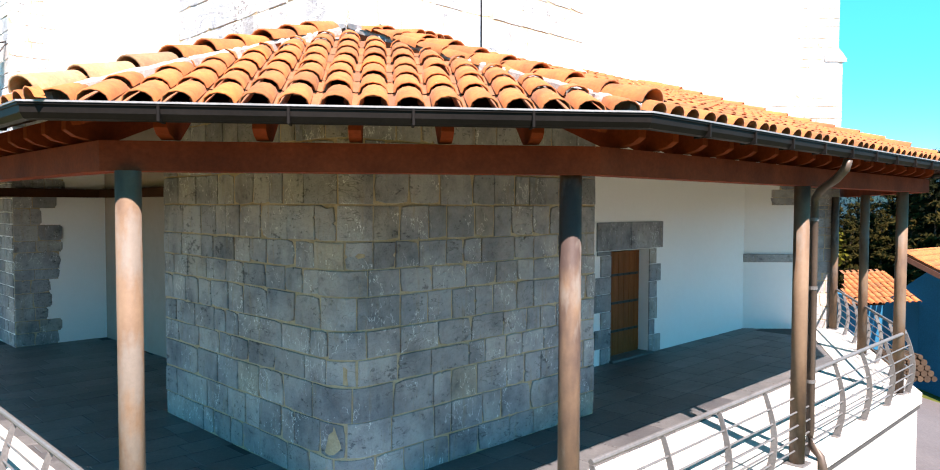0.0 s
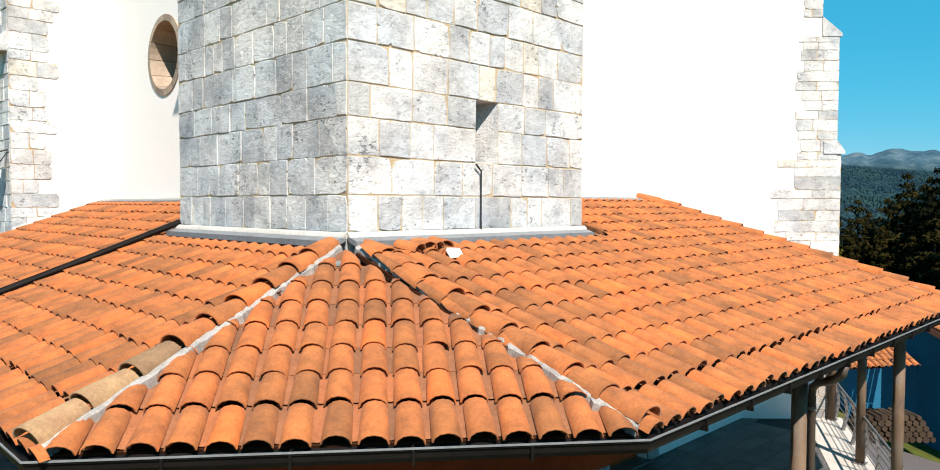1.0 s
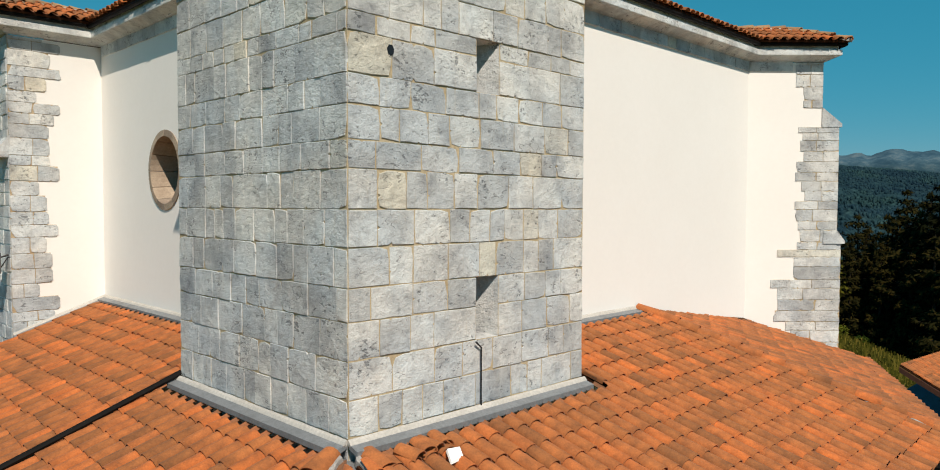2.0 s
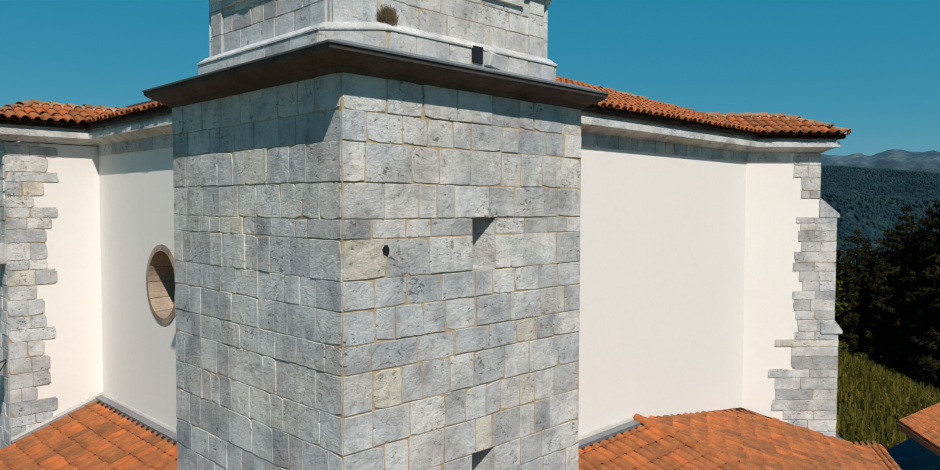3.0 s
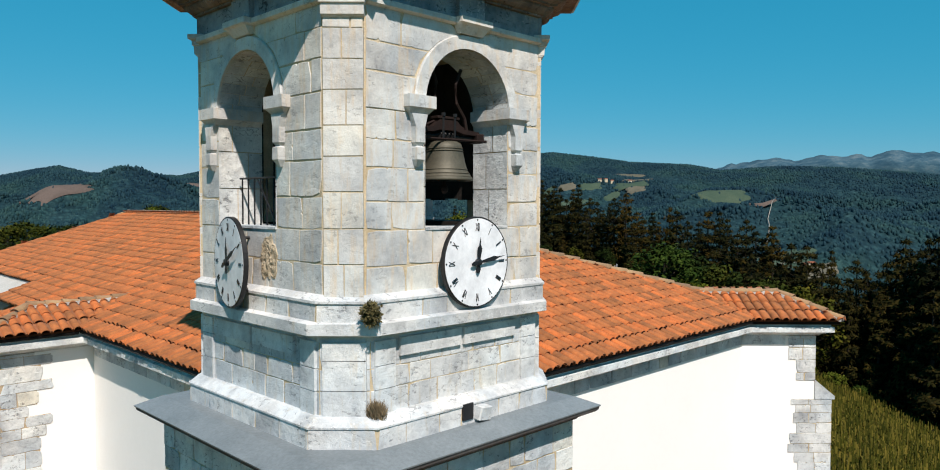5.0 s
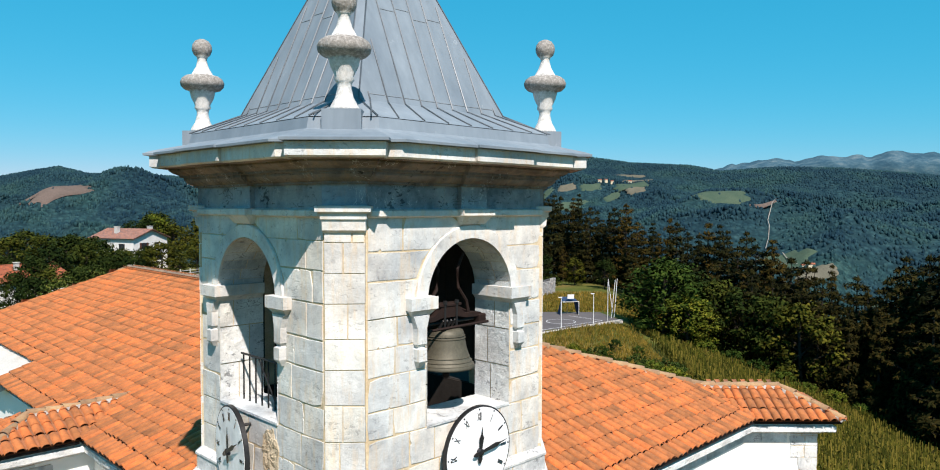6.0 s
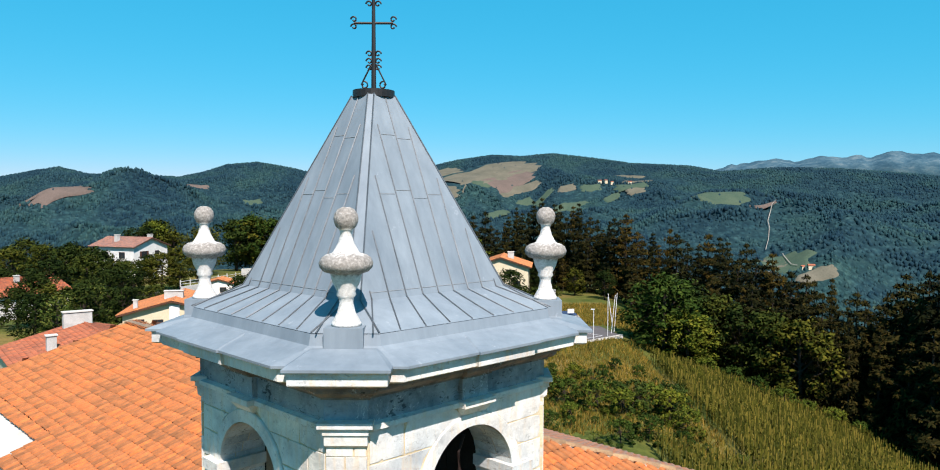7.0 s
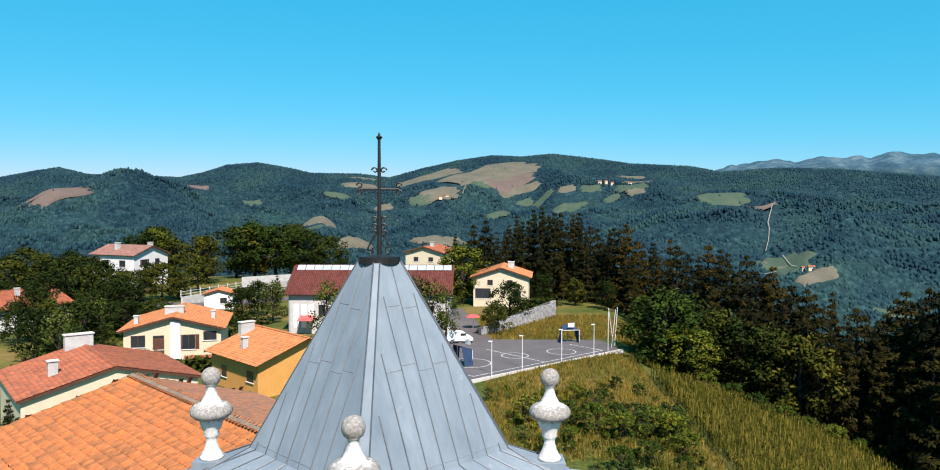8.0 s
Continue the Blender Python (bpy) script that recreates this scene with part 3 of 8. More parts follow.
def fold(s_, d, z):
    """Unrolls the lower stage: s runs along the shaded face (negative), round the corner and along the other face."""
    c0 = Vector((-OFF + RAD, -OFF + RAD))
    if s_ < -ARC / 2:
        return (-OFF - d, c0.y + (-s_ - ARC / 2), z)
    if s_ > ARC / 2:
        return (c0.x + s_ - ARC / 2, -OFF - d, z)
    a = math.radians(225) + s_ / RAD
    return (c0.x + (RAD + d) * math.cos(a), c0.y + (RAD + d) * math.sin(a), z)


run = TW + 0.0 + OFF - RAD + ARC / 2
plan = [fold(-run, -0.004, 0)[:2]] + [fold(-ARC / 2 + ARC * i / 8, -0.004, 0)[:2] for i in range(9)] + [fold(run, -0.004, 0)[:2], (TW, TW)]
part("lower_core", prism(plan, -0.5, 4.55), porch_mortar, tower, "ochre mortar joints")
low = Joined()
for p in courses(rng, -run, run, 0.0, 4.5, 0.335, 0.43, joint=0.020, jitter=0.3):
    depth = rng.uniform(0.005, 0.02)
    dense = []
    for (x0, z0), (x1, z1) in zip(p, p[1:] + p[:1]):
        dense.append((x0, z0))
        if abs(x1 - x0) > 0.08 and min(x0, x1) < ARC / 2 and max(x0, x1) > -ARC / 2:
            k = int(abs(x1 - x0) / 0.09)
            dense += [(x0 + (x1 - x0) * i / k, z0 + (z1 - z0) * i / k) for i in range(1, k)]
    v, f = slab(rough(dense, rng, 0.006, 0.12), depth, 0.012) if len(dense) <= 8 else slab(dense, depth, 0.01)
    u_ = sum(q[0] for q in p) / len(p)
    zm = sum(q[1] for q in p) / len(p)
    v = [fold(x, -y, z) for x, y, z in v]
    if len(dense) > 8:  # a bent block: fan its face as a strip round the corner
        k = len(dense)
        f = f[:-1]
        top_ = [i for i in range(2 * k, 3 * k) if dense[i - 2 * k][1] > zm]
        bot_ = [i for i in range(2 * k, 3 * k) if dense[i - 2 * k][1] <= zm]
        top_.sort(key=lambda i: dense[i - 2 * k][0])
        bot_.sort(key=lambda i: dense[i - 2 * k][0])
        for i in range(min(len(top_), len(bot_)) - 1):
            f.append((bot_[i], bot_[i + 1], top_[i + 1], top_[i]))
    low.add(v, f)
joined("lower_masonry", low.v, low.f, darkened_stone, tower, "porch stage ashlar, a darkened copy of the grey ashlar", "stuff")

# cornice under the belfry
prof = [(0.0, 10.86), (0.05, 10.87), (0.09, 10.92), (0.20, 10.95), (0.30, 10.99), (0.34, 11.02), (0.35, 11.065)]
bm = loft([[(-o, -o * 0.86, z), (TW + o * 0.62, -o * 0.86, z), (TW + o * 0.62, TW + o * 0.4, z), (-o, TW + o * 0.4, z)] for o, z in prof])
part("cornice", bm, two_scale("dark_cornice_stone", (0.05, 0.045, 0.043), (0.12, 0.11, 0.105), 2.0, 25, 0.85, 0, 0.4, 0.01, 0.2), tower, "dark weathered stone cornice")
bm = loft([[(-o, -o * 0.86, z), (TW + o * 0.62, -o * 0.86, z), (TW + o * 0.62, TW + o * 0.4, z), (-o, TW + o * 0.4, z)] for o, z in [(0.365, 11.067), (0.37, 11.085), (0.02, 11.19), (-0.5, 11.20)]])
part("cornice_covering", bm, two_scale("dark_lead", (0.145, 0.168, 0.178), (0.215, 0.243, 0.255), 2.0, 25, 0.5, 0.0, 0.3, 0.006, 0.4), tower, "grey lead sheet over the cornice")

# belfry
CX, CY = 2.15, 2.10
def masonry_band(name, h, l, z0, z1, height, length, seed, depth=(0.003, 0.011), panels=False):
    """Blocks over the faces of a cut-cornered square, seen on the four broad sides and the cut corners."""
    rg = random.Random(seed)
    core = part(name, loft([[(x, y, z) for x, y in chamfered(h, l)] for z in (z0, z1)]), belfry_mortar, tower)
    j = Joined()
    beds_ = levels(rg, z0, z1, height, 0.2)
    k = h - l
    for m in (pose(CX, CY - h, 0), pose(CX - h, CY, 0, 0, 0, -90), pose(CX + h, CY, 0, 0, 0, 90), pose(CX, CY + h, 0, 0, 0, 180)):
        for p in courses(rg, -k, k, z0, z1, height, length, beds=beds_, joint=0.012):
            v, f = slab(rough(p, rg, 0.007), rg.uniform(*depth), 0.009)
            j.add([tuple(m @ Vector(q)) for q in v], f)
    w = l * math.sqrt(0.5)
    for qx, qy, turn in ((-1, -1, -45), (1, -1, 45), (-1, 1, -135), (1, 1, 135)):
        m = pose(CX + qx * (h - l / 2), CY + qy * (h - l / 2), 0, 0, 0, turn)
        for p in courses(rg, -w, w, z0, z1, height, length * 1.6, beds=beds_, joint=0.012):
            v, f = slab(rough(p, rg, 0.007), rg.uniform(*depth), 0.009)
            j.add([tuple(m @ Vector(q)) for q in v], f)
    joined("masonry", j.v, j.f, base_stone, core, kind="stuff")
    return core


masonry_band("plinth", 2.0, 0.54, 11.17, 11.42, 0.3, 0.5, 51)
part("plinth_slope", loft([[(x, y, z) for x, y in chamfered(h, l)] for h, l, z in [(2.02, 0.55, 11.42), (2.02, 0.55, 11.44), (1.90, 0.46, 11.53)]]), base_stone, tower)
masonry_band("pedestal", 1.82, 0.40, 11.5, 12.36, 0.27, 0.45, 52)
# pilasters and sunk panels of the pedestal
rg = random.Random(53)
for qx, qy, turn in ((-1, -1, -45), (1, -1, 45), (-1, 1, -135)):
    m = pose(CX + qx * (1.82 - 0.2), CY + qy * (1.82 - 0.2), 0, 0, 0, turn)
    pj = Joined()
    for p in courses(rg, -0.25, 0.25, 11.5, 12.36, 0.30, 0.9, joint=0.008):
        v, f = slab(p, 0.055)
        pj.add([tuple(m @ Vector(q)) for q in v], f)
    joined("pilaster", pj.v, pj.f, base_stone, tower, kind="stuff")
for m in (pose(CX, CY - 1.82, 0), pose(CX - 1.82, CY, 0, 0, 0, -90)):
    for u0_, u1_ in ((-1.38, -1.08), (1.08, 1.38)):
        pj = Joined()
        for p in courses(rg, u0_, u1_, 11.5, 12.36, 0.30, 0.9, joint=0.008):
            v, f = slab(p, 0.04)
            pj.add([tuple(m @ Vector(q)) for q in v], f)
        joined("pilaster", pj.v, pj.f, base_stone, tower, kind="stuff")
    for u0_, u1_ in ((-1.02, -0.05), (0.0, 0.95)):
        v, f = slab([(u0_, 12.15), (u1_, 12.15), (u1_, 12.36), (u0_, 12.36)], 0.05)
        joined("panel_head", [tuple(m @ Vector(q)) for q in v], f, base_stone, tower)
part("loose_block", box((-0.11, -0.06, -0.09), (0.11, 0.06, 0.09), 0.012, pose(2.30, 0.055, 11.30, 6, 9, 4)), base_stone, tower, "loose block beside the drain hole")
# black box set into the plinth stands for the dark of the drain
part("drain_hole", box((1.98, 0.070, 11.25), (2.15, 0.30, 11.45)), black_paint, tower, "black box standing for a drain hole in the plinth")
LEDGE = [(1.80, 0.38, 12.30), (1.85, 0.42, 12.41), (1.97, 0.53, 12.435), (2.0, 0.56, 12.445), (2.0, 0.56, 12.57), (1.93, 0.5, 12.59)]
part("ledge", loft([[(x, y, z) for x, y in chamfered(h, l)] for h, l, z in LEDGE]), base_stone, tower)
masonry_band("belfry_base", 1.90, 0.42, 12.57, 12.80, 0.3, 0.55, 54)
part("base_mould", loft([[(x, y, z) for x, y in chamfered(h, l)] for h, l, z in [(1.92, 0.43, 12.79), (1.92, 0.43, 12.82), (1.87, 0.39, 12.85), (1.82, 0.36, 12.88)]]), base_stone, tower)

HW, LEG, ARCH_R, SPRING, SILL, ARCH_TOP = 1.80, 0.34, 0.73, 15.07, 13.6, 16.10


def arch_half(u):
    """Half width of the opening at height z above the sill."""
    return ARCH_R if u <= SPRING else math.sqrt(max(0.0, ARCH_R ** 2 - (u - SPRING) ** 2))


def belfry_wall(m, centre, u0, u1, thick=0.62):
    arc = [(ARCH_R * math.sin(math.pi / 2 * i / 10), SPRING + ARCH_R * math.cos(math.pi / 2 * i / 10)) for i in range(11)]
    for sgn, end in ((-1, u0), (1, u1)):
        poly = [(centre, ARCH_TOP)] + [(centre + sgn * x, z) for x, z in arc] + [(centre + sgn * ARCH_R, SILL), (end, SILL), (end, ARCH_TOP)]
        part("belfry_core", loft([[m @ Vector((x, y, z)) for x, z in poly] for y in (0, thick)]), belfry_mortar, tower)
    part("belfry_core", box((u0, 0, 12.8), (u1, thick, SILL), 0, m), belfry_mortar, tower)


A_OFF, B_OFF = 0.12, 0.22  # the openings stand a little off the middle
sides = [pose(CX, CY - HW, 0), pose(CX - HW, CY, 0, 0, 0, -90), pose(CX + HW, CY, 0, 0, 0, 90), pose(CX, CY + HW, 0, 0, 0, 180)]
offs = [A_OFF, -B_OFF, 0, 0]
half = HW - LEG
for m, o in zip(sides, offs):
    belfry_wall(m, o, -half, half)
for qx in (-1, 1):
    for qy in (-1, 1):
        poly = [(CX + qx * half, CY + qy * HW), (CX + qx * HW, CY + qy * half), (CX + qx * (HW - 0.62), CY + qy * half), (CX + qx * half, CY + qy * (HW - 0.62))]
        part("belfry_core", prism(poly if qx * qy > 0 else poly[::-1], 12.8, ARCH_TOP), belfry_mortar, tower)
# floor painted black: the shade inside the chamber is its colour
part("belfry_floor", box((CX - 1.1, CY - 1.1, 12.86), (CX + 1.1, CY + 1.1, 12.95)), black_paint, tower, "belfry floor, black to stand for the shade inside")

for m, o in zip(sides, offs):
    ring = [(ARCH_R - 0.012, SILL)] + [((ARCH_R - 0.012) * math.cos(math.pi * i / 16), SPRING + (ARCH_R - 0.012) * math.sin(math.pi * i / 16)) for i in range(17)] + [(-ARCH_R + 0.012, SILL)]
    rj = Joined()
    for (x0, z0), (x1, z1) in zip(ring, ring[1:]):
        n_ = max(1, int(math.hypot(x1 - x0, z1 - z0) / 0.4))
        for i in range(n_):
            pa = (x0 + (x1 - x0) * (i + 0.015) / n_, z0 + (z1 - z0) * (i + 0.015) / n_)
            pb = (x0 + (x1 - x0) * (i + 0.985) / n_, z0 + (z1 - z0) * (i + 0.985) / n_)
            cut_ = rng.uniform(0.18, 0.44)
            for y0_, y1_ in ((-0.01, cut_ - 0.006), (cut_ + 0.006, 0.62)):
                rj.add([tuple(m @ Vector((o + q[0], y, q[1]))) for q, y in ((pa, y0_), (pb, y0_), (pb, y1_), (pa, y1_))], [(0, 1, 2, 3)])
    joined("reveal", rj.v, rj.f, stone_far, tower, "stone lining of the arch", "stuff")
    part("sill", box((o - ARCH_R + 0.01, -0.02, SILL - 0.02), (o + ARCH_R - 0.01, 0.6, SILL + 0.01), 0, m), stone_far, tower)
boards = two_scale("dark_boards_and_shade_lining", (0.012, 0.010, 0.009), (0.03, 0.026, 0.022), 3, 20, 0.9, 0, 0.3, 0.004, 0.2)
# dark lining added to stand for the shade inside the bell chamber
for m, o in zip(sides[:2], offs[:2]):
    part("lining_board", box((-1.15, 0.63, 12.95), (o - ARCH_R - 0.02, 0.66, 16.0), 0, m), boards, tower, "dark boards added to keep the bell chamber unlit")
    part("lining_board", box((o + ARCH_R + 0.02, 0.63, 12.95), (1.15, 0.66, 16.0), 0, m), boards, tower, "dark boards added to keep the bell chamber unlit")
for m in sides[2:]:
    part("lining_board", box((-1.15, 0.63, 12.95), (1.15, 0.66, 13.63), 0, m), boards, tower, "dark boards added to keep the bell chamber unlit")
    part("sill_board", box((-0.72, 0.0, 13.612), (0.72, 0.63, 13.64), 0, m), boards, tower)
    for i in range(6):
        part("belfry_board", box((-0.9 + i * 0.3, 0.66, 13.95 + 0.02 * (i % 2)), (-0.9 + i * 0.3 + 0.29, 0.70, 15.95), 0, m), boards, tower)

rng = random.Random(8)
for k, (m, o) in enumerate(zip(sides, offs)):
    def gaps(z, o=o):
        if z < SILL - 0.01:
            return []
        if z < SPRING + ARCH_R + 0.16:
            w = arch_half(z) if z < SPRING else math.sqrt(max(0.0, (ARCH_R + 0.17) ** 2 - (z - SPRING) ** 2))
            return [(o - w, o + w)]
        return []
    polys = courses(rng, -half - 0.005, half + 0.005, 12.85, ARCH_TOP, 0.36, 0.5, gaps, joint=0.017)
    lay(polys, m, tower, "belfry_block", stone if k > 1 else pale, pale, rng, lambda u, z: False, (0.003, 0.012), stuff_label="pale limestone ashlar of the belfry")
    # plain archivolt
    rings = []
    for i in range(25):
        a = math.pi * i / 24
        rings.append([m @ Vector((o + r * math.cos(a), y, SPRING + r * math.sin(a))) for r, y in ((ARCH_R, 0.02), (ARCH_R, -0.035), (ARCH_R + 0.155, -0.035), (ARCH_R + 0.165, -0.02), (ARCH_R + 0.165, 0.02))])
    part("archivolt", loft(rings), pale, tower)
    for sgn in (-1, 1):
        bm = loft([[m @ Vector((o + sgn * x, y, z)) for x, y in ((ARCH_R - 0.07 - e, -0.10 - e), (ARCH_R + 0.30 + e, -0.10 - e), (ARCH_R + 0.30 + e, 0.04), (ARCH_R + 0.02, 0.04), (ARCH_R + 0.02, 0.60), (ARCH_R - 0.07 - e, 0.60))]
                   for e, z in ((-0.05, 14.93), (0.0, 14.99), (0.02, 15.0), (0.02, 15.14))])
        part("impost", bm, pale, tower)
        part("corbel", loft([[m @ Vector((o + sgn * (ARCH_R + 0.13 + x), y, z)) for x, y in ((-w, -d), (w, -d), (w, 0.01), (-w, 0.01))]
                             for w, d, z in ((0.02, 0.04, 14.32), (0.06, 0.10, 14.40), (0.06, 0.10, 14.54), (0.04, 0.06, 14.56), (0.07, 0.09, 14.60), (0.07, 0.09, 14.78), (0.12, 0.08, 14.93))]), pale, tower)

# corner pilasters: stacked blocks on the cut corners
for qx, qy, turn in ((-1, -1, -45), (1, -1, 45), (-1, 1, -135)):
    m = pose(CX + qx * (HW - LEG / 2), CY + qy * (HW - LEG / 2), 0, 0, 0, turn)
    polys = courses(rng, -0.225, 0.225, 12.85, 15.98, 0.36, 0.27, joint=0.011)
    part("pilaster_core", box((-0.221, -0.040, 12.85), (0.221, -0.002, 15.98), 0, m), belfry_mortar, tower)
    pj = Joined()
    for p in polys:
        v, f = slab(p, 0.05)
        pj.add([tuple(m @ Vector(q)) for q in v], f)
    joined("corner_pilaster", pj.v, pj.f, pale, tower, kind="stuff")
    part("capital", loft([[m @ Vector((x, y, z)) for x, y in ((-w, -d), (w, -d), (w, 0.1), (-w, 0.1))] for w, d, z in
                          ((0.225, 0.055, 15.90), (0.235, 0.09, 15.93), (0.235, 0.10, 16.04), (0.25, 0.12, 16.05), (0.25, 0.12, 16.11), (0.30, 0.16, 16.13), (0.30, 0.16, 16.19), (0.22, 0.05, 16.20))]), pale, tower)

leg = lambda h: 0.34 + (h - 1.8) * 1.03
ent = [(h, leg(h), z) for h, z in ((1.82, 16.06), (1.87, 16.08), (1.87, 16.14), (1.80, 16.16), (1.80, 16.43), (1.85, 16.432), (1.85, 16.46), (1.88, 16.465), (1.93, 16.495), (1.96, 16.53), (1.96, 16.56), (2.01, 16.563),
                                   (2.01, 16.59), (2.04, 16.60), (2.09, 16.62), (2.13, 16.655), (2.13, 16.675), (2.33, 16.68), (2.37, 16.70), (2.37, 16.845))]
part("architrave", loft([[(x, y, z) for x, y in chamfered(h, l)] for h, l, z in ent[:4]]), pale, tower, "thin limestone band under the frieze")
part("frieze", loft([[(x, y, z) for x, y in chamfered(h, l)] for h, l, z in ent[3:5]]), frieze_mat, tower, "weathered frieze with the cornice shade put into its blue-grey")
part("cornice", loft([[(x, y, z) for x, y in chamfered(h, l)] for h, l, z in ent[4:18]]), shade_stained_mould, tower, "stained mouldings darkened for the shade under the cornice")
part("cornice_slab", loft([[(x, y, z) for x, y in chamfered(h, l)] for h, l, z in ent[17:]]), pale, tower, "pale limestone cornice slab")
BREAK = [(0.07, 16.43), (0.12, 16.432), (0.12, 16.46), (0.15, 16.465), (0.20, 16.495), (0.23, 16.53), (0.23, 16.56), (0.28, 16.563), (0.28, 16.59), (0.31, 16.60), (0.36, 16.62), (0.40, 16.655), (0.40, 16.675), (0.57, 16.682), (0.61, 16.702), (0.61, 16.843)]


def break_forward(m, w, out):
    """The frieze and cornice step forward over a corner or a keystone."""
    part("frieze_block", loft([[m @ Vector((x, y, z)) for x, y in ((-w, -0.07 - out), (w, -0.07 - out), (w, 0.1), (-w, 0.1))] for z in (16.16, 16.43)]), frieze_mat, tower, "weathered frieze block in the same blue-grey shade colour")
    part("cornice_block", loft([[m @ Vector((x, y, z)) for x, y in ((-w - (d - 0.07) * 0.5, -d - out), (w + (d - 0.07) * 0.5, -d - out), (w + (d - 0.07) * 0.5, 0.1), (-w - (d - 0.07) * 0.5, 0.1))] for d, z in BREAK[:14]]), shade_stained_mould, tower)
    part("cornice_slab_block", loft([[m @ Vector((x, y, z)) for x, y in ((-w - (d - 0.07) * 0.5, -d - out), (w + (d - 0.07) * 0.5, -d - out), (w + (d - 0.07) * 0.5, 0.1), (-w - (d - 0.07) * 0.5, 0.1))] for d, z in BREAK[13:]]), pale, tower)
    v = w + 0.31
    part("apron_block", loft([[m @ Vector((x, y, z)) for x, y in ((-u, -d - out), (u, -d - out), (u, 0.0), (-u, 0.0))] for u, d, z in ((v, 0.68, 16.85), (v, 0.68, 16.879), (v - 0.05, 0.58, 16.915), (v - 0.2, 0.22, 17.0))]), zinc, tower, "zinc sheet over the stepped cornice")


for m, o in zip(sides[:2], offs[:2]):
    break_forward(m @ pose(o, 0, 0), 0.22, 0.0)
for qx, qy, turn in ((-1, -1, -45), (1, -1, 45), (-1, 1, -135)):
    break_forward(pose(CX + qx * (HW - LEG / 2), CY + qy * (HW - LEG / 2), 0, 0, 0, turn), 0.24, -0.02)
for m, o in zip(sides[:2], offs[:2]):
    part("keystone", loft([[m @ Vector((o + x, y, z)) for x, y in ((-w, -d), (w, -d), (w, 0.05), (-w, 0.05))] for w, d, z in
                           ((0.20, 0.06, 15.97), (0.24, 0.13, 16.06), (0.27, 0.17, 16.08), (0.27, 0.17, 16.15), (0.21, 0.10, 16.165))]), pale, tower)

# zinc roof
seam_mat = two_scale("zinc_seam", (0.09, 0.105, 0.115), (0.14, 0.155, 0.17), 2.0, 30, 0.5, 0.4, 0.1, 0.003, 0.5)
lip = [(2.45, 1.0, 16.848), (2.45, 1.0, 16.875), (2.36, 0.92, 16.905), (2.05, 0.62, 16.98), (1.98, 0.55, 17.02), (1.95, 0.53, 17.14), (1.93, 0.52, 17.15)]
part("roof_apron", loft([[(x, y, z) for x, y in chamfered(h, l)] for h, l, z in lip]), zinc, tower, "grey zinc apron over the cornice")
SPIRE = [(1.95, 0.52, 17.15), (1.33, 0.11, 17.42), (0.24, 0.06, 20.02)]
part("spire", loft([[(x, y, z) for x, y in chamfered(h, l)] for h, l, z in SPIRE]), zinc, tower, "standing-seam zinc pyramid spire")
for m in (pose(CX, CY, 0), pose(CX, CY, 0, 0, 0, -90), pose(CX, CY, 0, 0, 0, 90), pose(CX, CY, 0, 0, 0, 180)):
    for k in range(-4, 5):
        u0 = k * 0.265
        reach = min(1.0, (1.11 - abs(u0)) / (1.11 - 0.11)) - 0.01
        zt, yt = 17.42 + 2.6 * reach, -(1.33 - 1.09 * reach)
        part("seam", tube([m @ Vector(p) for p in ((u0 * 1.42, -1.94, 17.162), (u0, -1.335, 17.432), (u0, yt - 0.006, zt + 0.004))], 0.0085, 4), seam_mat, tower)
    # welted cross joints between the seams, with white solder bloom
    for k in range(-4, 4):
        ua, ub = k * 0.265 + 0.02, k * 0.265 + 0.245
        for z_ in (17.50, 18.62 + 0.05 * (k % 3), 19.42 + 0.04 * (k % 2)):
            y_ = -(1.33 - 1.09 * (z_ - 17.42) / 2.6)
            if max(abs(ua), abs(ub)) < -y_ - 0.16:
                part("cross_joint", tube([m @ Vector((ua, y_ - 0.001, z_ + 0.002)), m @ Vector((ub, y_ - 0.001, z_ + 0.002))], 0.005, 4), lead, tower)
for qx in (-1, 1):
    for qy in (-1, 1):
        for w in (0, 1):
            pts = []
            for h, l, z in SPIRE:
                kk = h - l
                pts.append((CX + qx * (kk if w else h), CY + qy * (h if w else kk), z + 0.012))
            part("seam", tube(pts, 0.010, 4), seam_mat, tower)
part("spire_cap", lathe([(0.20, 20.0), (0.29, 20.0), (0.29, 20.10), (0.22, 20.11), (0.05, 20.13)], 24, pose(CX, CY, 0)), iron, tower, "black iron cap ring")

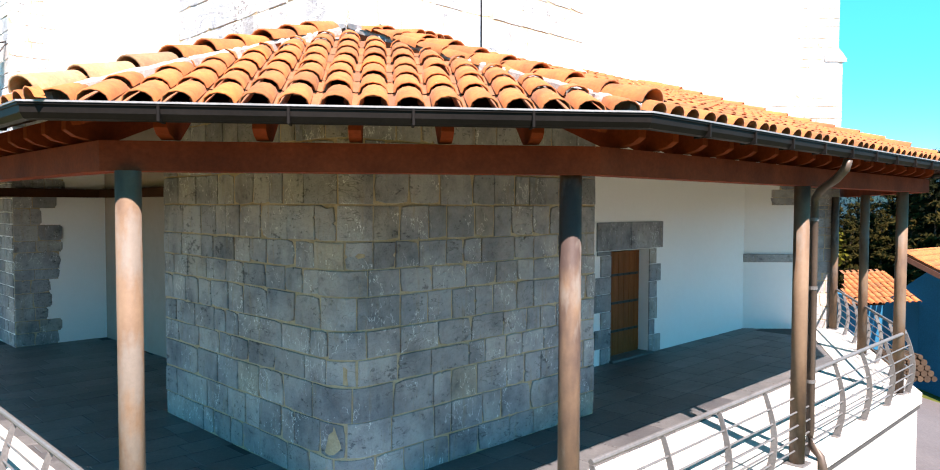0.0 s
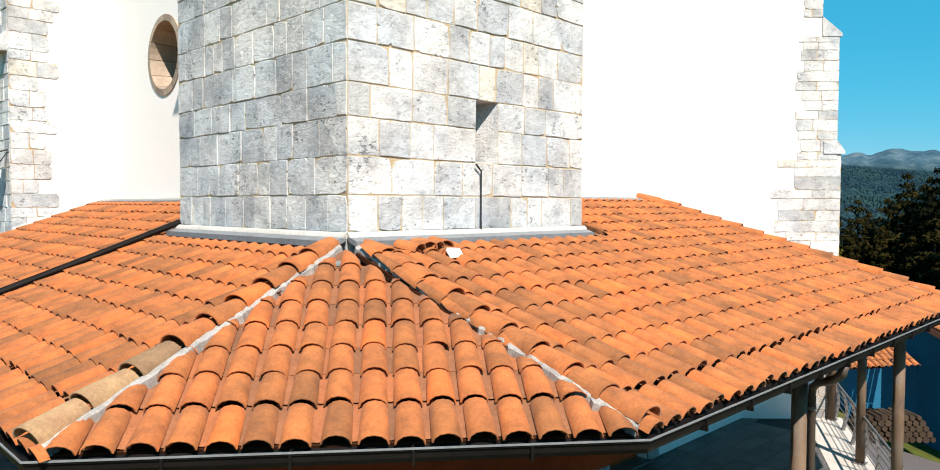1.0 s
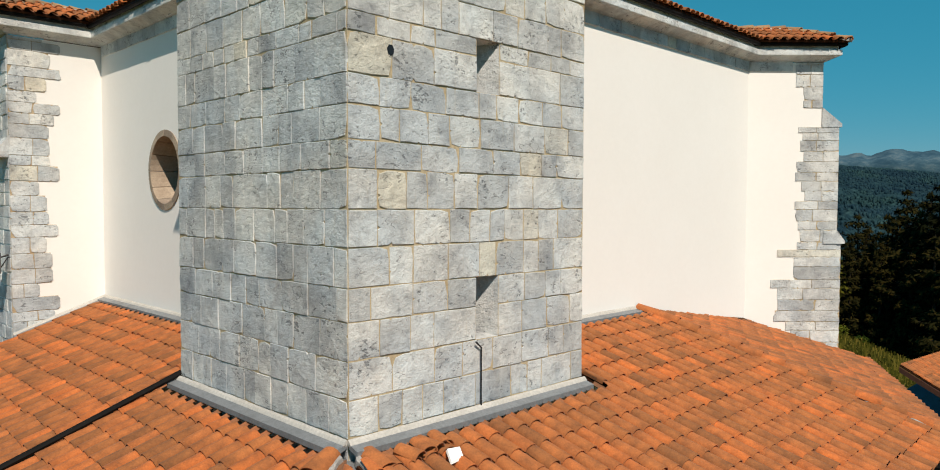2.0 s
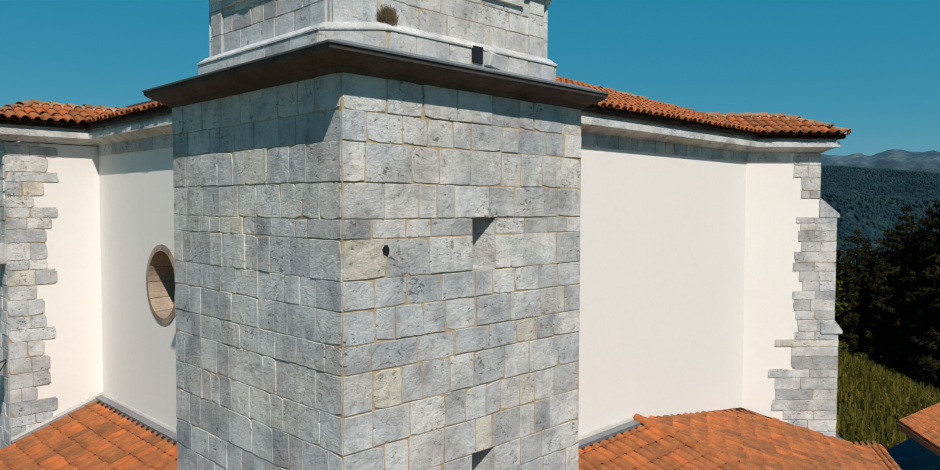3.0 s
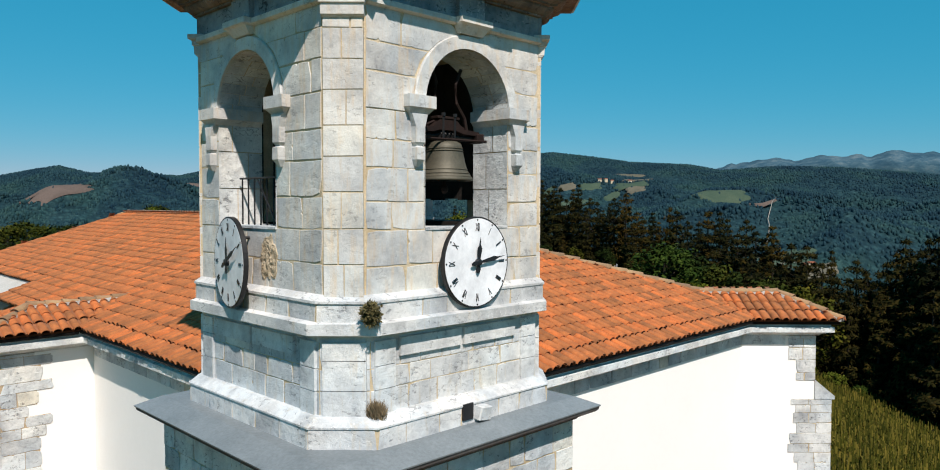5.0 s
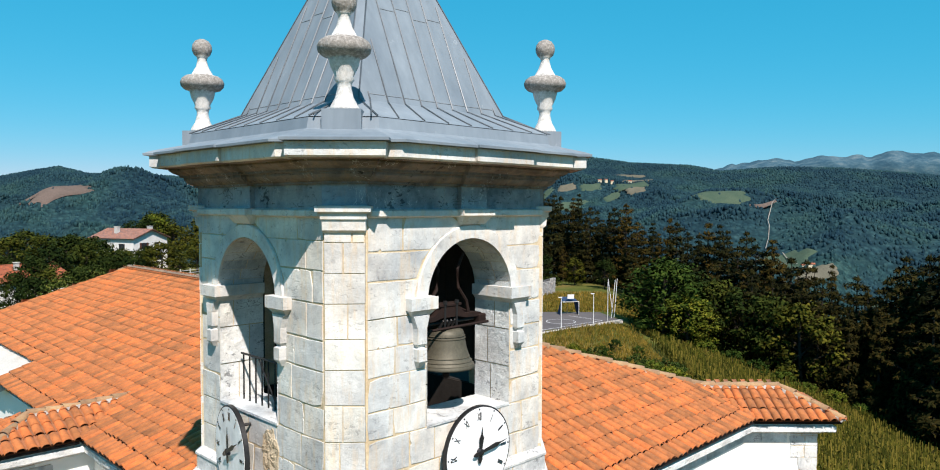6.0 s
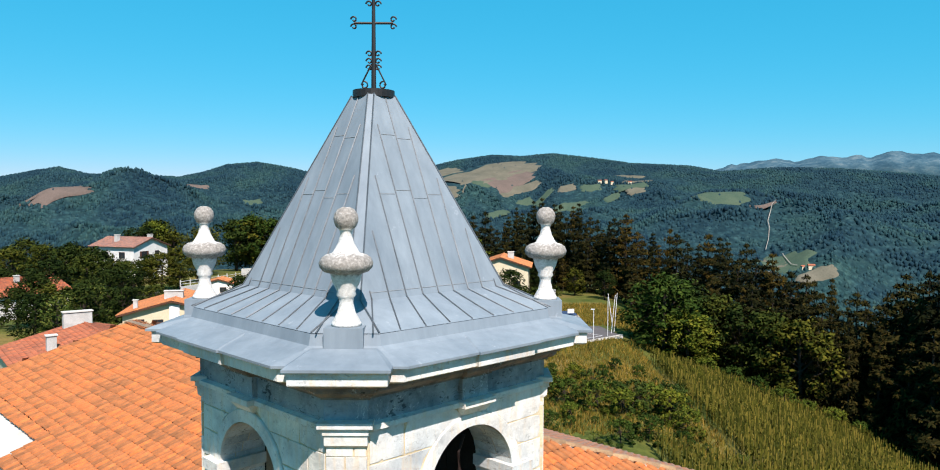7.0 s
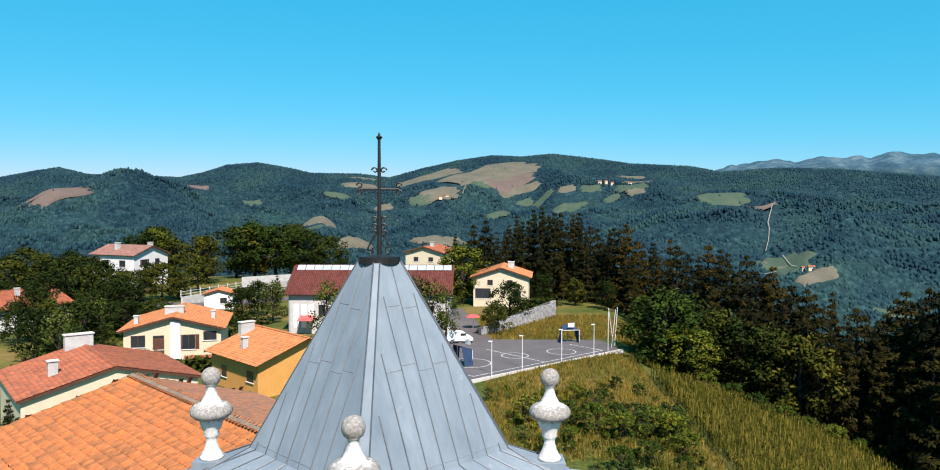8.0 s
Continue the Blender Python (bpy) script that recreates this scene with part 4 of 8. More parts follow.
# finials on their blocks
def finial(x, y):
    part("finial_block", loft([[(x + sx * w * c45 - sy * d * c45, y + sx * w * c45 * 1 + sy * d * c45, z) for sx, sy in ((-1, -1), (1, -1), (1, 1), (-1, 1))] for w, d, z in
                                       ((0.24, 0.24, 16.9), (0.21, 0.21, 17.0), (0.21, 0.21, 17.22))]), zinc, tower)
    prof = [(0.17, 0), (0.16, 0.03), (0.10, 0.14), (0.075, 0.25), (0.085, 0.30), (0.11, 0.33), (0.10, 0.37), (0.15, 0.47), (0.17, 0.55), (0.17, 0.565), (0.24, 0.585), (0.285, 0.63), (0.295, 0.68), (0.27, 0.735),
            (0.22, 0.77), (0.16, 0.785), (0.14, 0.80), (0.085, 0.90), (0.06, 1.0), (0.07, 1.02), (0.07, 1.035), (0.11, 1.07), (0.13, 1.12), (0.135, 1.16), (0.125, 1.21), (0.09, 1.26), (0.04, 1.285)]
    f = part("stone_finial", lathe([(r, z - 0.0) for r, z in prof], 24), finial_mat, None, smooth=True)
    f.matrix_basis = F @ pose(x, y, 17.222)
    tagged(f, "turned limestone finial with ball top on a roof corner", "finial", "finials round the spire")


c45 = math.sqrt(0.5)
for x, y in ((0.54, 0.5), (3.9, 0.46), (0.52, 3.86)):
    finial(x, y)

# iron cross
cross = thing("iron_cross", F @ pose(CX, CY, 20.11), "black wrought iron cross with scrolls on the spire", "cross")
part("upright", tube([(0, 0, 0), (0, 0, 1.62)], [0.035, 0.02], 8), iron, cross)
part("tip", lathe([(0.02, 1.6), (0.05, 1.64), (0.02, 1.66), (0.01, 1.70)], 8), iron, cross)
CR = pose(0, 0, 0, 0, 0, -45)
part("arm", tube([CR @ Vector((-0.27, 0, 0.92)), CR @ Vector((0.27, 0, 0.92))], 0.018, 8), iron, cross)


def scroll(x, z, r, turn, sx=1):
    pts = []
    for i in range(15):
        a = turn + i * 0.42
        rr = r * (1 - i / 22)
        pts.append(CR @ Vector((x + sx * rr * math.cos(a), 0, z + rr * math.sin(a))))
    part("scroll", tube(pts, 0.012, 6), iron, cross)


for sx in (-1, 1):
    for z, r in ((0.97, 0.045), (0.87, 0.045)):
        scroll(sx * 0.27, z, r, 0, sx)
    for z in (1.18, 0.50, 0.40, 0.31):
        scroll(sx * 0.06, z, 0.045, 0, sx)
    scroll(sx * 0.13, 0.07, 0.055, 1.5, sx)
    part("brace", tube([CR @ Vector((sx * x, 0, z)) for x, z in ((0.03, 0.36), (0.10, 0.22), (0.17, 0.08), (0.12, 0.01))], 0.012, 6), iron, cross)


# ---- church body ----
church = thing("church", F, "white plastered church nave with stone quoins and tiled roof", "church")
EAVE, SLOPE = 11.22, 0.346
WT = 10.78
OC_B, OC_Z, OC_R = 7.66, 8.0, 0.66   # the round window


def nave_wall():
    bm = bmesh.new()
    # side wall with a round opening
    arc = [(OC_R * math.cos(math.pi * i / 12), OC_R * math.sin(math.pi * i / 12)) for i in range(13)]
    for sgn in (1, -1):
        poly = [(-4.0, 0), *[(-x, sgn * z) for x, z in [(q, w) for q, w in arc]], (19.3, 0), (19.3, sgn * (WT - OC_Z if sgn > 0 else OC_Z + 1.5)), (-4.0, sgn * (WT - OC_Z if sgn > 0 else OC_Z + 1.5))]
        lo = [bm.verts.new((1.3, OC_B + x, OC_Z + z)) for x, z in poly]
        hi = [bm.verts.new((2.2, OC_B + x, OC_Z + z)) for x, z in poly]
        bm.faces.new(lo)
        bm.faces.new(hi)
        for i in range(len(poly)):
            j = (i + 1) % len(poly)
            bm.faces.new((lo[i], hi[i], hi[j], lo[j]))
    return bm


part("side_wall", nave_wall(), plaster, church, "white plastered wall with a round window")
# end wall with the porch door
DOOR = (7.10, 8.45, 0.0, 2.12)
outline = [(3.7, -1.5), (DOOR[0], -1.5), (DOOR[0], DOOR[3]), (DOOR[1], DOOR[3]), (DOOR[1], -1.5), (13.9, -1.5), (13.9, WT), (3.7, WT)]
bm = loft([[(x, y, z) for x, z in outline] for y in (1.55, 2.35)])
part("end_wall", bm, plaster, church, "white plastered end wall")
part("porch_plaster", box((1.294, 4.08, -0.05), (1.3, 10.99, 4.6)), shade_plaster, church, "plaster with the porch shade put into its buff colour")
part("back_wall", box((13.1, 2.35, -6), (13.9, 27, WT)), plaster, church)
part("far_wall", box((2.2, 26.2, -3), (13.1, 27, WT)), plaster, church)

# cornice under the eaves
def cornice_strip(name, pts, prof, parent, mat):
    """A moulding along a plan line; its profile gives outward offset and height, outward to the line's right."""
    n = len(pts)
    rings = []
    for i, p in enumerate(pts):
        p = Vector(p)
        d0 = (p - Vector(pts[i - 1])).normalized() if i else (Vector(pts[1]) - p).normalized()
        d1 = (Vector(pts[i + 1]) - p).normalized() if i < n - 1 else d0
        n0, n1 = Vector((d0.y, -d0.x)), Vector((d1.y, -d1.x))
        mit = (n0 + n1)
        mit = mit / max(0.3, mit.dot(n0))
        rings.append([(p.x + mit.x * o, p.y + mit.y * o, z) for o, z in prof])
    return part(name, loft(rings), mat, parent)


CPROF = [(-0.05, 10.80), (0.05, 10.80), (0.07, 10.83), (0.17, 10.87), (0.22, 10.895), (0.29, 10.90), (0.30, 10.91), (0.30, 11.03), (0.24, 11.05), (0.24, 11.14), (-0.05, 11.14)]
cornice_strip("cornice", [(4.07, 1.55), (12.95, 1.55)], CPROF, church, stone_far)
cornice_strip("cornice", [(1.3, 10.95), (1.3, 4.07)], CPROF, church, stone_far)


def stone_band(parent, m, u0, u1, rng, z0=10.56, z1=10.81):
    """The course of dressed stone between plaster and cornice."""
    j = Joined()
    for p in courses(rng, u0, u1, z0, z1, 0.30, 0.55, joint=0.012):
        v, f = slab(rough(p, rng, 0.006), rng.uniform(0.022, 0.034), 0.008)
        j.add([tuple(m @ Vector(q)) for q in v], f)
    joined("stone_band", j.v, j.f, stone_far, parent, "course of grey stone under the cornice", "stuff")


rng = random.Random(17)
stone_band(church, pose(0, 1.55, 0), 4.08, 12.9, rng)
stone_band(church, pose(1.3, 0, 0, 0, 0, -90), -10.95, -4.08, rng)

# ---- tiles ----
def tile_shape(width, taper, height, length, thick, seg=6, rows=1, flip=False):
    """One barrel tile: x across, y up the slope, z out of the roof. The lower end is wider and lifted."""
    v, f = [], []
    s = -1 if flip else 1
    for j, (y, w) in enumerate(((0, width), (length, width * taper))):
        lift = height * (0.12 if j == 0 else -0.12)
        for k in range(seg + 1):
            a = math.pi * k / seg
            v.append((-w / 2 * math.cos(a), y, s * height * math.sin(a) * (1 if j == 0 else taper) + lift))
    n = seg + 1
    for k in range(seg):
        f.append((k, k + 1, n + k + 1, n + k))
    if thick:
        base = len(v)
        for k in range(n):
            a = math.pi * k / seg
            v.append((-(width / 2 - thick) * math.cos(a), 0.0, s * (height - thick) * math.sin(a) + height * 0.12))
        for k in range(seg):
            f.append((k + 1, k, base + k, base + k + 1))
        deep = len(v)
        for k in range(n):
            a = math.pi * k / seg
            v.append((-(width / 2 - thick) * math.cos(a), 0.12, s * (height - thick) * math.sin(a) + height * 0.1))
        for k in range(seg):
            f.append((base + k + 1, base + k, deep + k, deep + k + 1))
    return v, f


def inside(poly, x, y):
    hit = False
    for (x0, y0), (x1, y1) in zip(poly, poly[1:] + poly[:1]):
        if (y0 > y) != (y1 > y) and x < (x1 - x0) * (y - y0) / (y1 - y0) + x0:
            hit = not hit
    return hit


def tile_roof(parent, corners, pitch, exposure, singles, rng, name="roof_tile", overhang=0.06, mats=(None, None, None), jit=1.0, deck=True):
    """Barrel tiles over a flat roof face. corners: the face's outline, the first two along the eave."""
    c = [Vector(p) for p in corners]
    u = (c[1] - c[0]).normalized()
    nrm = (c[1] - c[0]).cross(c[-1] - c[0]).normalized()
    if nrm.z < 0:
        nrm = -nrm
    v = nrm.cross(u)
    if v.z < 0:
        v = -v
    poly = [((p - c[0]).dot(u), (p - c[0]).dot(v)) for p in c]
    umin, umax = min(p[0] for p in poly), max(p[0] for p in poly)
    vmax = max(p[1] for p in poly)
    basis = Matrix((u, v, nrm)).transposed().to_4x4()
    w = pitch * 0.86
    cover = tile_shape(w, 0.88, w * 0.385, exposure * 1.13, 0.012)
    pan = tile_shape(pitch * 0.55, 0.95, pitch * 0.12, exposure * 1.13, 0, 4, flip=True)
    mesh_one = bpy.data.meshes.new(name)
    mesh_one.from_pydata(*[cover[0], [], cover[1]])
    mesh_one.shade_smooth()
    mesh_one.materials.append(mats[0] or tile_mat)
    rest, pans = Joined(), Joined()

    def span_top(q):
        q = min(umax - 1e-3, max(umin + 1e-3, q))
        return max((v0 + (v1 - v0) * (q - u0) / (u1 - u0) for (u0, v0), (u1, v1) in zip(poly, poly[1:] + poly[:1]) if min(u0, u1) <= q <= max(u0, u1) and u0 != u1), default=0.0)

    cols = int((umax - umin) / pitch) + 1
    for i in range(cols):
        uc = umin + (i + 0.5) * pitch
        j = 0
        while j * exposure < vmax:
            vc = j * exposure - (overhang if j == 0 else 0)
            test_v = max(0.01, vc + exposure * 0.45)
            tops = [span_top(uc + e) for e in (-w / 2, 0, w / 2)]
            if min(tops) < vc + exposure * 1.1 and max(tops) > vc + 0.09:  # cut along a hip or a wall
                cut = Matrix.Translation(c[0] + nrm * 0.024) @ basis
                vv = []
                for x, y, z in cover[0]:
                    if span_top(uc + x) < vc:
                        x0_, x1_ = x, (w / 2 if tops[2] > tops[0] else -w / 2)
                        for _ in range(12):
                            xm = (x0_ + x1_) / 2
                            x0_, x1_ = (x0_, xm) if span_top(uc + xm) > vc else (xm, x1_)
                        x = x1_
                    vv.append(tuple(cut @ Vector((uc + x, vc + max(0.0, min(y, span_top(uc + x) - vc)), z))))
                rest.add(vv, cover[1])
            elif min(tops) >= vc + exposure * 1.1:
                place = Matrix.Translation(c[0] + u * (uc + rng.gauss(0, 0.006) * jit) + v * (vc + rng.gauss(0, 0.010) * jit) + nrm * (0.024 + rng.gauss(0, 0.003) * jit)) @ basis @ pose(0, 0, 0, 0, rng.gauss(0, 0.9) * jit, rng.gauss(0, 0.7) * jit)
                wp = c[0] + u * uc + v * vc
                if singles and singles(wp):
                    ob = new(name, mesh_one)
                    ob.parent = parent
                    ob.matrix_basis = place
                else:
                    rest.add([tuple(place @ Vector(q)) for q in cover[0]], cover[1])
            if inside(poly, uc + pitch / 2, test_v):
                place = Matrix.Translation(c[0] + u * (uc + pitch / 2) + v * (vc + 0.07) + nrm * 0.034) @ basis
                pans.add([tuple(place @ Vector(q)) for q in pan[0]], pan[1])
            j += 1
    if rest.v:
        joined("roof_tiles", rest.v, rest.f, mats[1] or tile_far, parent, "weathered orange barrel tiles", "stuff", True)
    if pans.v:
        joined("pan_tiles", pans.v, pans.f, mats[2] or pan_mat, parent, "terracotta channel tiles", "stuff", True)
    if deck:
        bm = bmesh.new()
        lo = [bm.verts.new(p - nrm * 0.05) for p in c]
        hi = [bm.verts.new(p - nrm * 0.004) for p in c]
        bm.faces.new(hi)
        bm.faces.new(lo[::-1])
        for i in range(len(c)):
            k = (i + 1) % len(c)
            bm.faces.new((lo[i], lo[k], hi[k], hi[i]))
        part("roof_deck", bm, shade_deck_mat, parent, "roof boards with the shade beneath put into a dark brown")


def ridge_tiles(parent, p0, p1, rng, width=0.22, spacing=0.34, mat=None, bed=True, name="ridge_tile", shift=0.0):
    """Overlapping cap tiles from the low end p0 up to p1, on a bed of grey mortar."""
    p0, p1 = Vector(p0), Vector(p1)
    d = (p1 - p0)
    length = d.length
    d.normalize()
    side = d.cross(Vector((0, 0, 1))).normalized()
    up = side.cross(d)
    basis = Matrix((side, d, up)).transposed().to_4x4()
    v, f = tile_shape(width, 0.82, width * 0.42, spacing * 1.2, 0.016, 8)
    me = bpy.data.meshes.new(name)
    me.from_pydata(v, [], f)
    me.shade_smooth()
    me.materials.append(mat or lichen_tile)
    n = max(1, int(length / spacing))
    if shift:  # caps bedded to one side of the hip, with a ragged fillet of pale mortar beside them
        k_ = -1 if shift > 0 else 1
        rings = []
        for i in range(6 * n + 1):
            p = p0 + d * (i * length / (6 * n))
            e0, e1 = k_ * rng.uniform(-0.02, 0.01), k_ * rng.uniform(0.02, 0.065)
            rings.append([p + side * e0 - up * 0.02, p + side * e0 + up * 0.075, p + side * (e0 + e1) / 2 + up * rng.uniform(0.068, 0.085), p + side * e1 + up * 0.055, p + side * e1 - up * 0.02])
        part("mortar_fillet", loft(rings), fillet_mat, parent, "pale grey mortar fillet along the hip")
        p0, p1 = p0 + side * shift, p1 + side * shift
        bed = False
    for i in range(n):
        ob = new(name, me)
        ob.parent = parent
        ob.matrix_basis = Matrix.Translation(p0 + d * (i * length / n) + up * ((0.058 if shift else 0.022) + rng.gauss(0, 0.006)) + side * rng.gauss(0, 0.008)) @ basis @ pose(0, 0, 0, rng.gauss(0, 1), rng.gauss(0, 2.5), rng.gauss(0, 1.5))
    if bed:
        rings = []
        for i in range(2 * n + 1):
            p = p0 + d * (i * length / (2 * n))
            w = width * 0.56 + rng.uniform(-0.02, 0.02)
            rings.append([p + side * -w - up * 0.03, p + side * -w * 0.8 + up * 0.03, p + up * 0.07, p + side * w * 0.8 + up * 0.03, p + side * w - up * 0.03])
        part("mortar_bed", loft(rings), fillet_mat, parent, "grey mortar under the cap tiles")


# nave roof: hipped, ridge along the church's length
rng = random.Random(3)
RZ = EAVE + 6.65 * SLOPE
ea0, ea1, eb0, eb1 = 0.95, 14.25, 1.2, 28.0
r0, r1 = (7.6, 7.85, RZ), (7.6, 26.0, RZ)
roof = thing("nave_roof", F, "broad hipped church roof of weathered orange barrel tiles", "roof")
tile_roof(roof, [(ea0, 18.0, EAVE), (ea0, eb0, EAVE), r0, (7.6, 18.0, RZ)], 0.215, 0.36, lambda p: p.z < 12.4 and p.y > 8.2 and p.y < 11.2, rng, deck=True)
zc = EAVE + (2.0 - ea0) * SLOPE
tile_roof(roof, [(2.0, eb1 - 0.3, zc), (2.0, 18.0, zc), (7.6, 18.0, RZ), r1], 0.215, 0.36, None, rng)
tile_roof(roof, [(ea0, eb0, EAVE), (ea1, eb0, EAVE), r0], 0.215, 0.36, None, rng)
tile_roof(roof, [(ea1, eb0, EAVE), (ea1, eb1, EAVE), r1, r0], 0.215, 0.36, None, rng)
tile_roof(roof, [(ea1, eb1, EAVE), (2.0, eb1, EAVE), r1], 0.43, 0.72, None, rng, jit=0.5)
ridge_tiles(roof, (7.6, 26.0, RZ), (7.6, 7.9, RZ), rng, 0.24, 0.4)
ridge_tiles(roof, (ea1, eb0, EAVE), r0, rng, 0.24, 0.4)
ridge_tiles(roof, (2.0, eb1, EAVE), r1, rng, 0.24, 0.4)
part("gutter", tube([(ea0 + 0.04, 11.0, EAVE - 0.07), (ea0 + 0.04, 4.4, EAVE - 0.07)], 0.05, 8), gutter_mat, roof, "dark half-round gutter")
part("gutter", tube([(4.4, eb0 + 0.04, EAVE - 0.07), (12.6, eb0 + 0.04, EAVE - 0.07)], 0.05, 8), gutter_mat, roof, "dark half-round gutter")
# the set-back stretch of eave with its lead valley
part("lead_valley", loft([[(1.0, 18.0, EAVE - 0.12), (2.1, 18.0, zc - 0.02), (2.1, 18.0, zc - 0.3), (1.0, 18.0, EAVE - 0.4)], [(1.0, 27.5, EAVE - 0.12), (2.1, 27.5, zc - 0.02), (2.1, 27.5, zc - 0.3), (1.0, 27.5, EAVE - 0.4)]]), ledge_mat, roof, "pale rendered gutter behind the buttress")


def toothed(parent, m, z0, z1, edge, rng, far, height=0.26, sign=1, lo=0.35, hi=0.95):
    """Quoins of uneven length along a wall's corner: edge is the corner, the teeth run towards the plaster."""
    z, back = z0, Joined()
    while z < z1:
        h = min(height * rng.uniform(0.7, 1.35), z1 - z)
        ln = rng.uniform(lo, hi)
        a, b = (edge, edge + sign * ln)
        xa, xb = min(a, b - sign * 0.03), max(a, b - sign * 0.03)
        v, f = slab([(xa, z), (xb, z), (xb, z + h), (xa, z + h)], 0.006, 0.001)
        back.add([tuple(m @ Vector(q)) for q in v], f)
        split = rng.random() < 0.75
        runs = [(a, a + sign * ln * rng.uniform(0.4, 0.6)), None] if split else [(a, b)]
        if split:
            runs[1] = (runs[0][1] + sign * 0.012, b)
        for q0, q1 in runs:
            x0, x1 = min(q0, q1), max(q0, q1)
            r = min(0.05, h * 0.2)
            pts = [(x0, z + 0.006), (x1 - (r if sign > 0 and q1 == b else 0), z + 0.006), (x1, z + r), (x1, z + h - r), (x1 - (r if sign > 0 and q1 == b else 0), z + h - 0.006), (x0, z + h - 0.006)]
            v, f = slab(rough(pts, rng, 0.012, 0.1), 0.018, 0.01)
            me = bpy.data.meshes.new("quoin")
            me.from_pydata(v, [], f)
            # below the porch roof the shade is put into darker quoins
            ob = link_mesh("quoin", me, darkened_stone_one if z < 3.6 else stone, parent)
            ob.matrix_basis = m
        z += h
    joined("quoin_mortar", back.v, back.f, porch_mortar if z0 < 1 else mortar, parent, "mortar between the quoins", "stuff")


# buttress beside the round window
rng = random.Random(12)
bt = thing("buttress", F, "stone-quoined plastered buttress with a small tiled cap", "buttress")
part("core", box((-0.5, 11.0, -1.5), (1.32, 12.5, WT)), plaster, bt)
toothed(bt, pose(0, 11.0, 0, 0, 0, 0), 0.0, WT, -0.5, rng, 0, 0.27, 1, 0.5, 1.0)
polys = courses(rng, -1.5, 0.0, 0.0, WT, 0.27, 0.4)
lay([p for p in polys if p[0][1] > 4.4], pose(-0.5, 11.0, 0, 0, 0, -90), bt, "block", stone, stone_far, rng, lambda u, z: False)
# blocks under the porch take the darkened ashlar for their shade
lay([p for p in polys if p[0][1] <= 4.4], pose(-0.5, 11.0, 0, 0, 0, -90), bt, "block", darkened_stone_one, darkened_stone, rng, lambda u, z: False)
part("offset", loft([[(-0.72, 11.0, 8.3), (-0.5, 11.0, 8.3), (-0.5, 12.5, 8.3), (-0.72, 12.5, 8.3)], [(-0.74, 10.98, 8.42), (-0.5, 10.98, 8.42), (-0.5, 12.52, 8.42), (-0.74, 12.52, 8.42)],
                     [(-0.5, 10.98, 8.75), (-0.48, 10.98, 8.75), (-0.48, 12.52, 8.75), (-0.5, 12.52, 8.75)]]), stone_far, bt)
cornice_strip("cornice", [(-0.5, 12.5), (-0.5, 11.0), (1.3, 11.0)], CPROF, bt, stone_far)
bz = EAVE + 1.1 * SLOPE + 0.05
tile_roof(bt, [(-0.95, 10.62, EAVE), (1.0, 10.62, EAVE), (2.2, 11.75, bz), (0.2, 11.75, bz)], 0.215, 0.36, lambda p: True, rng)
tile_roof(bt, [(-0.95, 12.9, EAVE), (-0.95, 10.62, EAVE), (0.2, 11.75, bz)], 0.215, 0.36, lambda p: True, rng)
tile_roof(bt, [(1.0, 12.9, EAVE), (-0.95, 12.9, EAVE), (0.2, 11.75, bz), (2.2, 11.75, bz)], 0.215, 0.36, lambda p: True, rng)
ridge_tiles(bt, (0.2, 11.75, bz), (3.0, 11.75, bz + 0.03), rng)
ridge_tiles(bt, (-0.95, 10.62, EAVE), (0.2, 11.75, bz), rng)
part("gutter", tube([(-0.82, 13, EAVE - 0.07), (-0.82, 10.68, EAVE - 0.07), (0.9, 10.68, EAVE - 0.07)], 0.05, 8), gutter_mat, bt)
lamp = thing("floodlight", F @ pose(-0.58, 11.15, 6.15), "grey floodlight bracketed to the stone buttress", "floodlight")
part("housing", box((-0.30, -0.16, -0.22), (-0.10, 0.16, 0.22), 0.02), rail_mat, lamp)
part("bracket", tube([(-0.1, 0, 0.1), (0.05, 0, 0.15), (0.08, 0, 0.15)], 0.02, 6), iron, lamp)
part("bracket", tube([(-0.1, 0, -0.15), (0.05, 0, 0.1), (0.08, 0, 0.1)], 0.012, 6), iron, lamp)

# diagonal buttress at the far corner of the end wall
db = thing("buttress", Matrix(), "diagonal stone-quoined buttress with a small tiled cap", "buttress")
DY = 17.85
part("core", box((6.62, DY, -4), (8.43, DY + 1.5, WT)), plaster, db)
part("core", box((8.43, DY + 0.002, -4), (8.84, DY + 1.5, 9.25)), stone_far, db)
part("offset", loft([[(8.42, DY - 0.03, 9.25), (8.90, DY - 0.03, 9.25), (8.90, DY + 1.53, 9.25), (8.42, DY + 1.53, 9.25)], [(8.42, DY - 0.03, 9.33), (8.90, DY - 0.03, 9.33), (8.90, DY + 1.53, 9.33), (8.42, DY + 1.53, 9.33)],
                     [(8.42, DY - 0.03, 9.7), (8.45, DY - 0.03, 9.7), (8.45, DY + 1.53, 9.7), (8.42, DY + 1.53, 9.7)]]), stone_far, db)
part("offset", loft([[(8.5, DY - 0.04, 6.45), (9.02, DY - 0.04, 6.45), (9.02, DY + 1.54, 6.45), (8.5, DY + 1.54, 6.45)], [(8.5, DY - 0.04, 6.52), (9.02, DY - 0.04, 6.52), (9.02, DY + 1.54, 6.52), (8.5, DY + 1.54, 6.52)],
                     [(8.5, DY - 0.04, 6.75), (8.85, DY - 0.04, 6.75), (8.85, DY + 1.54, 6.75), (8.5, DY + 1.54, 6.75)]]), stone_far, db)
part("core", box((8.84, DY + 0.001, -4), (8.94, DY + 1.5, 6.45)), stone_far, db)
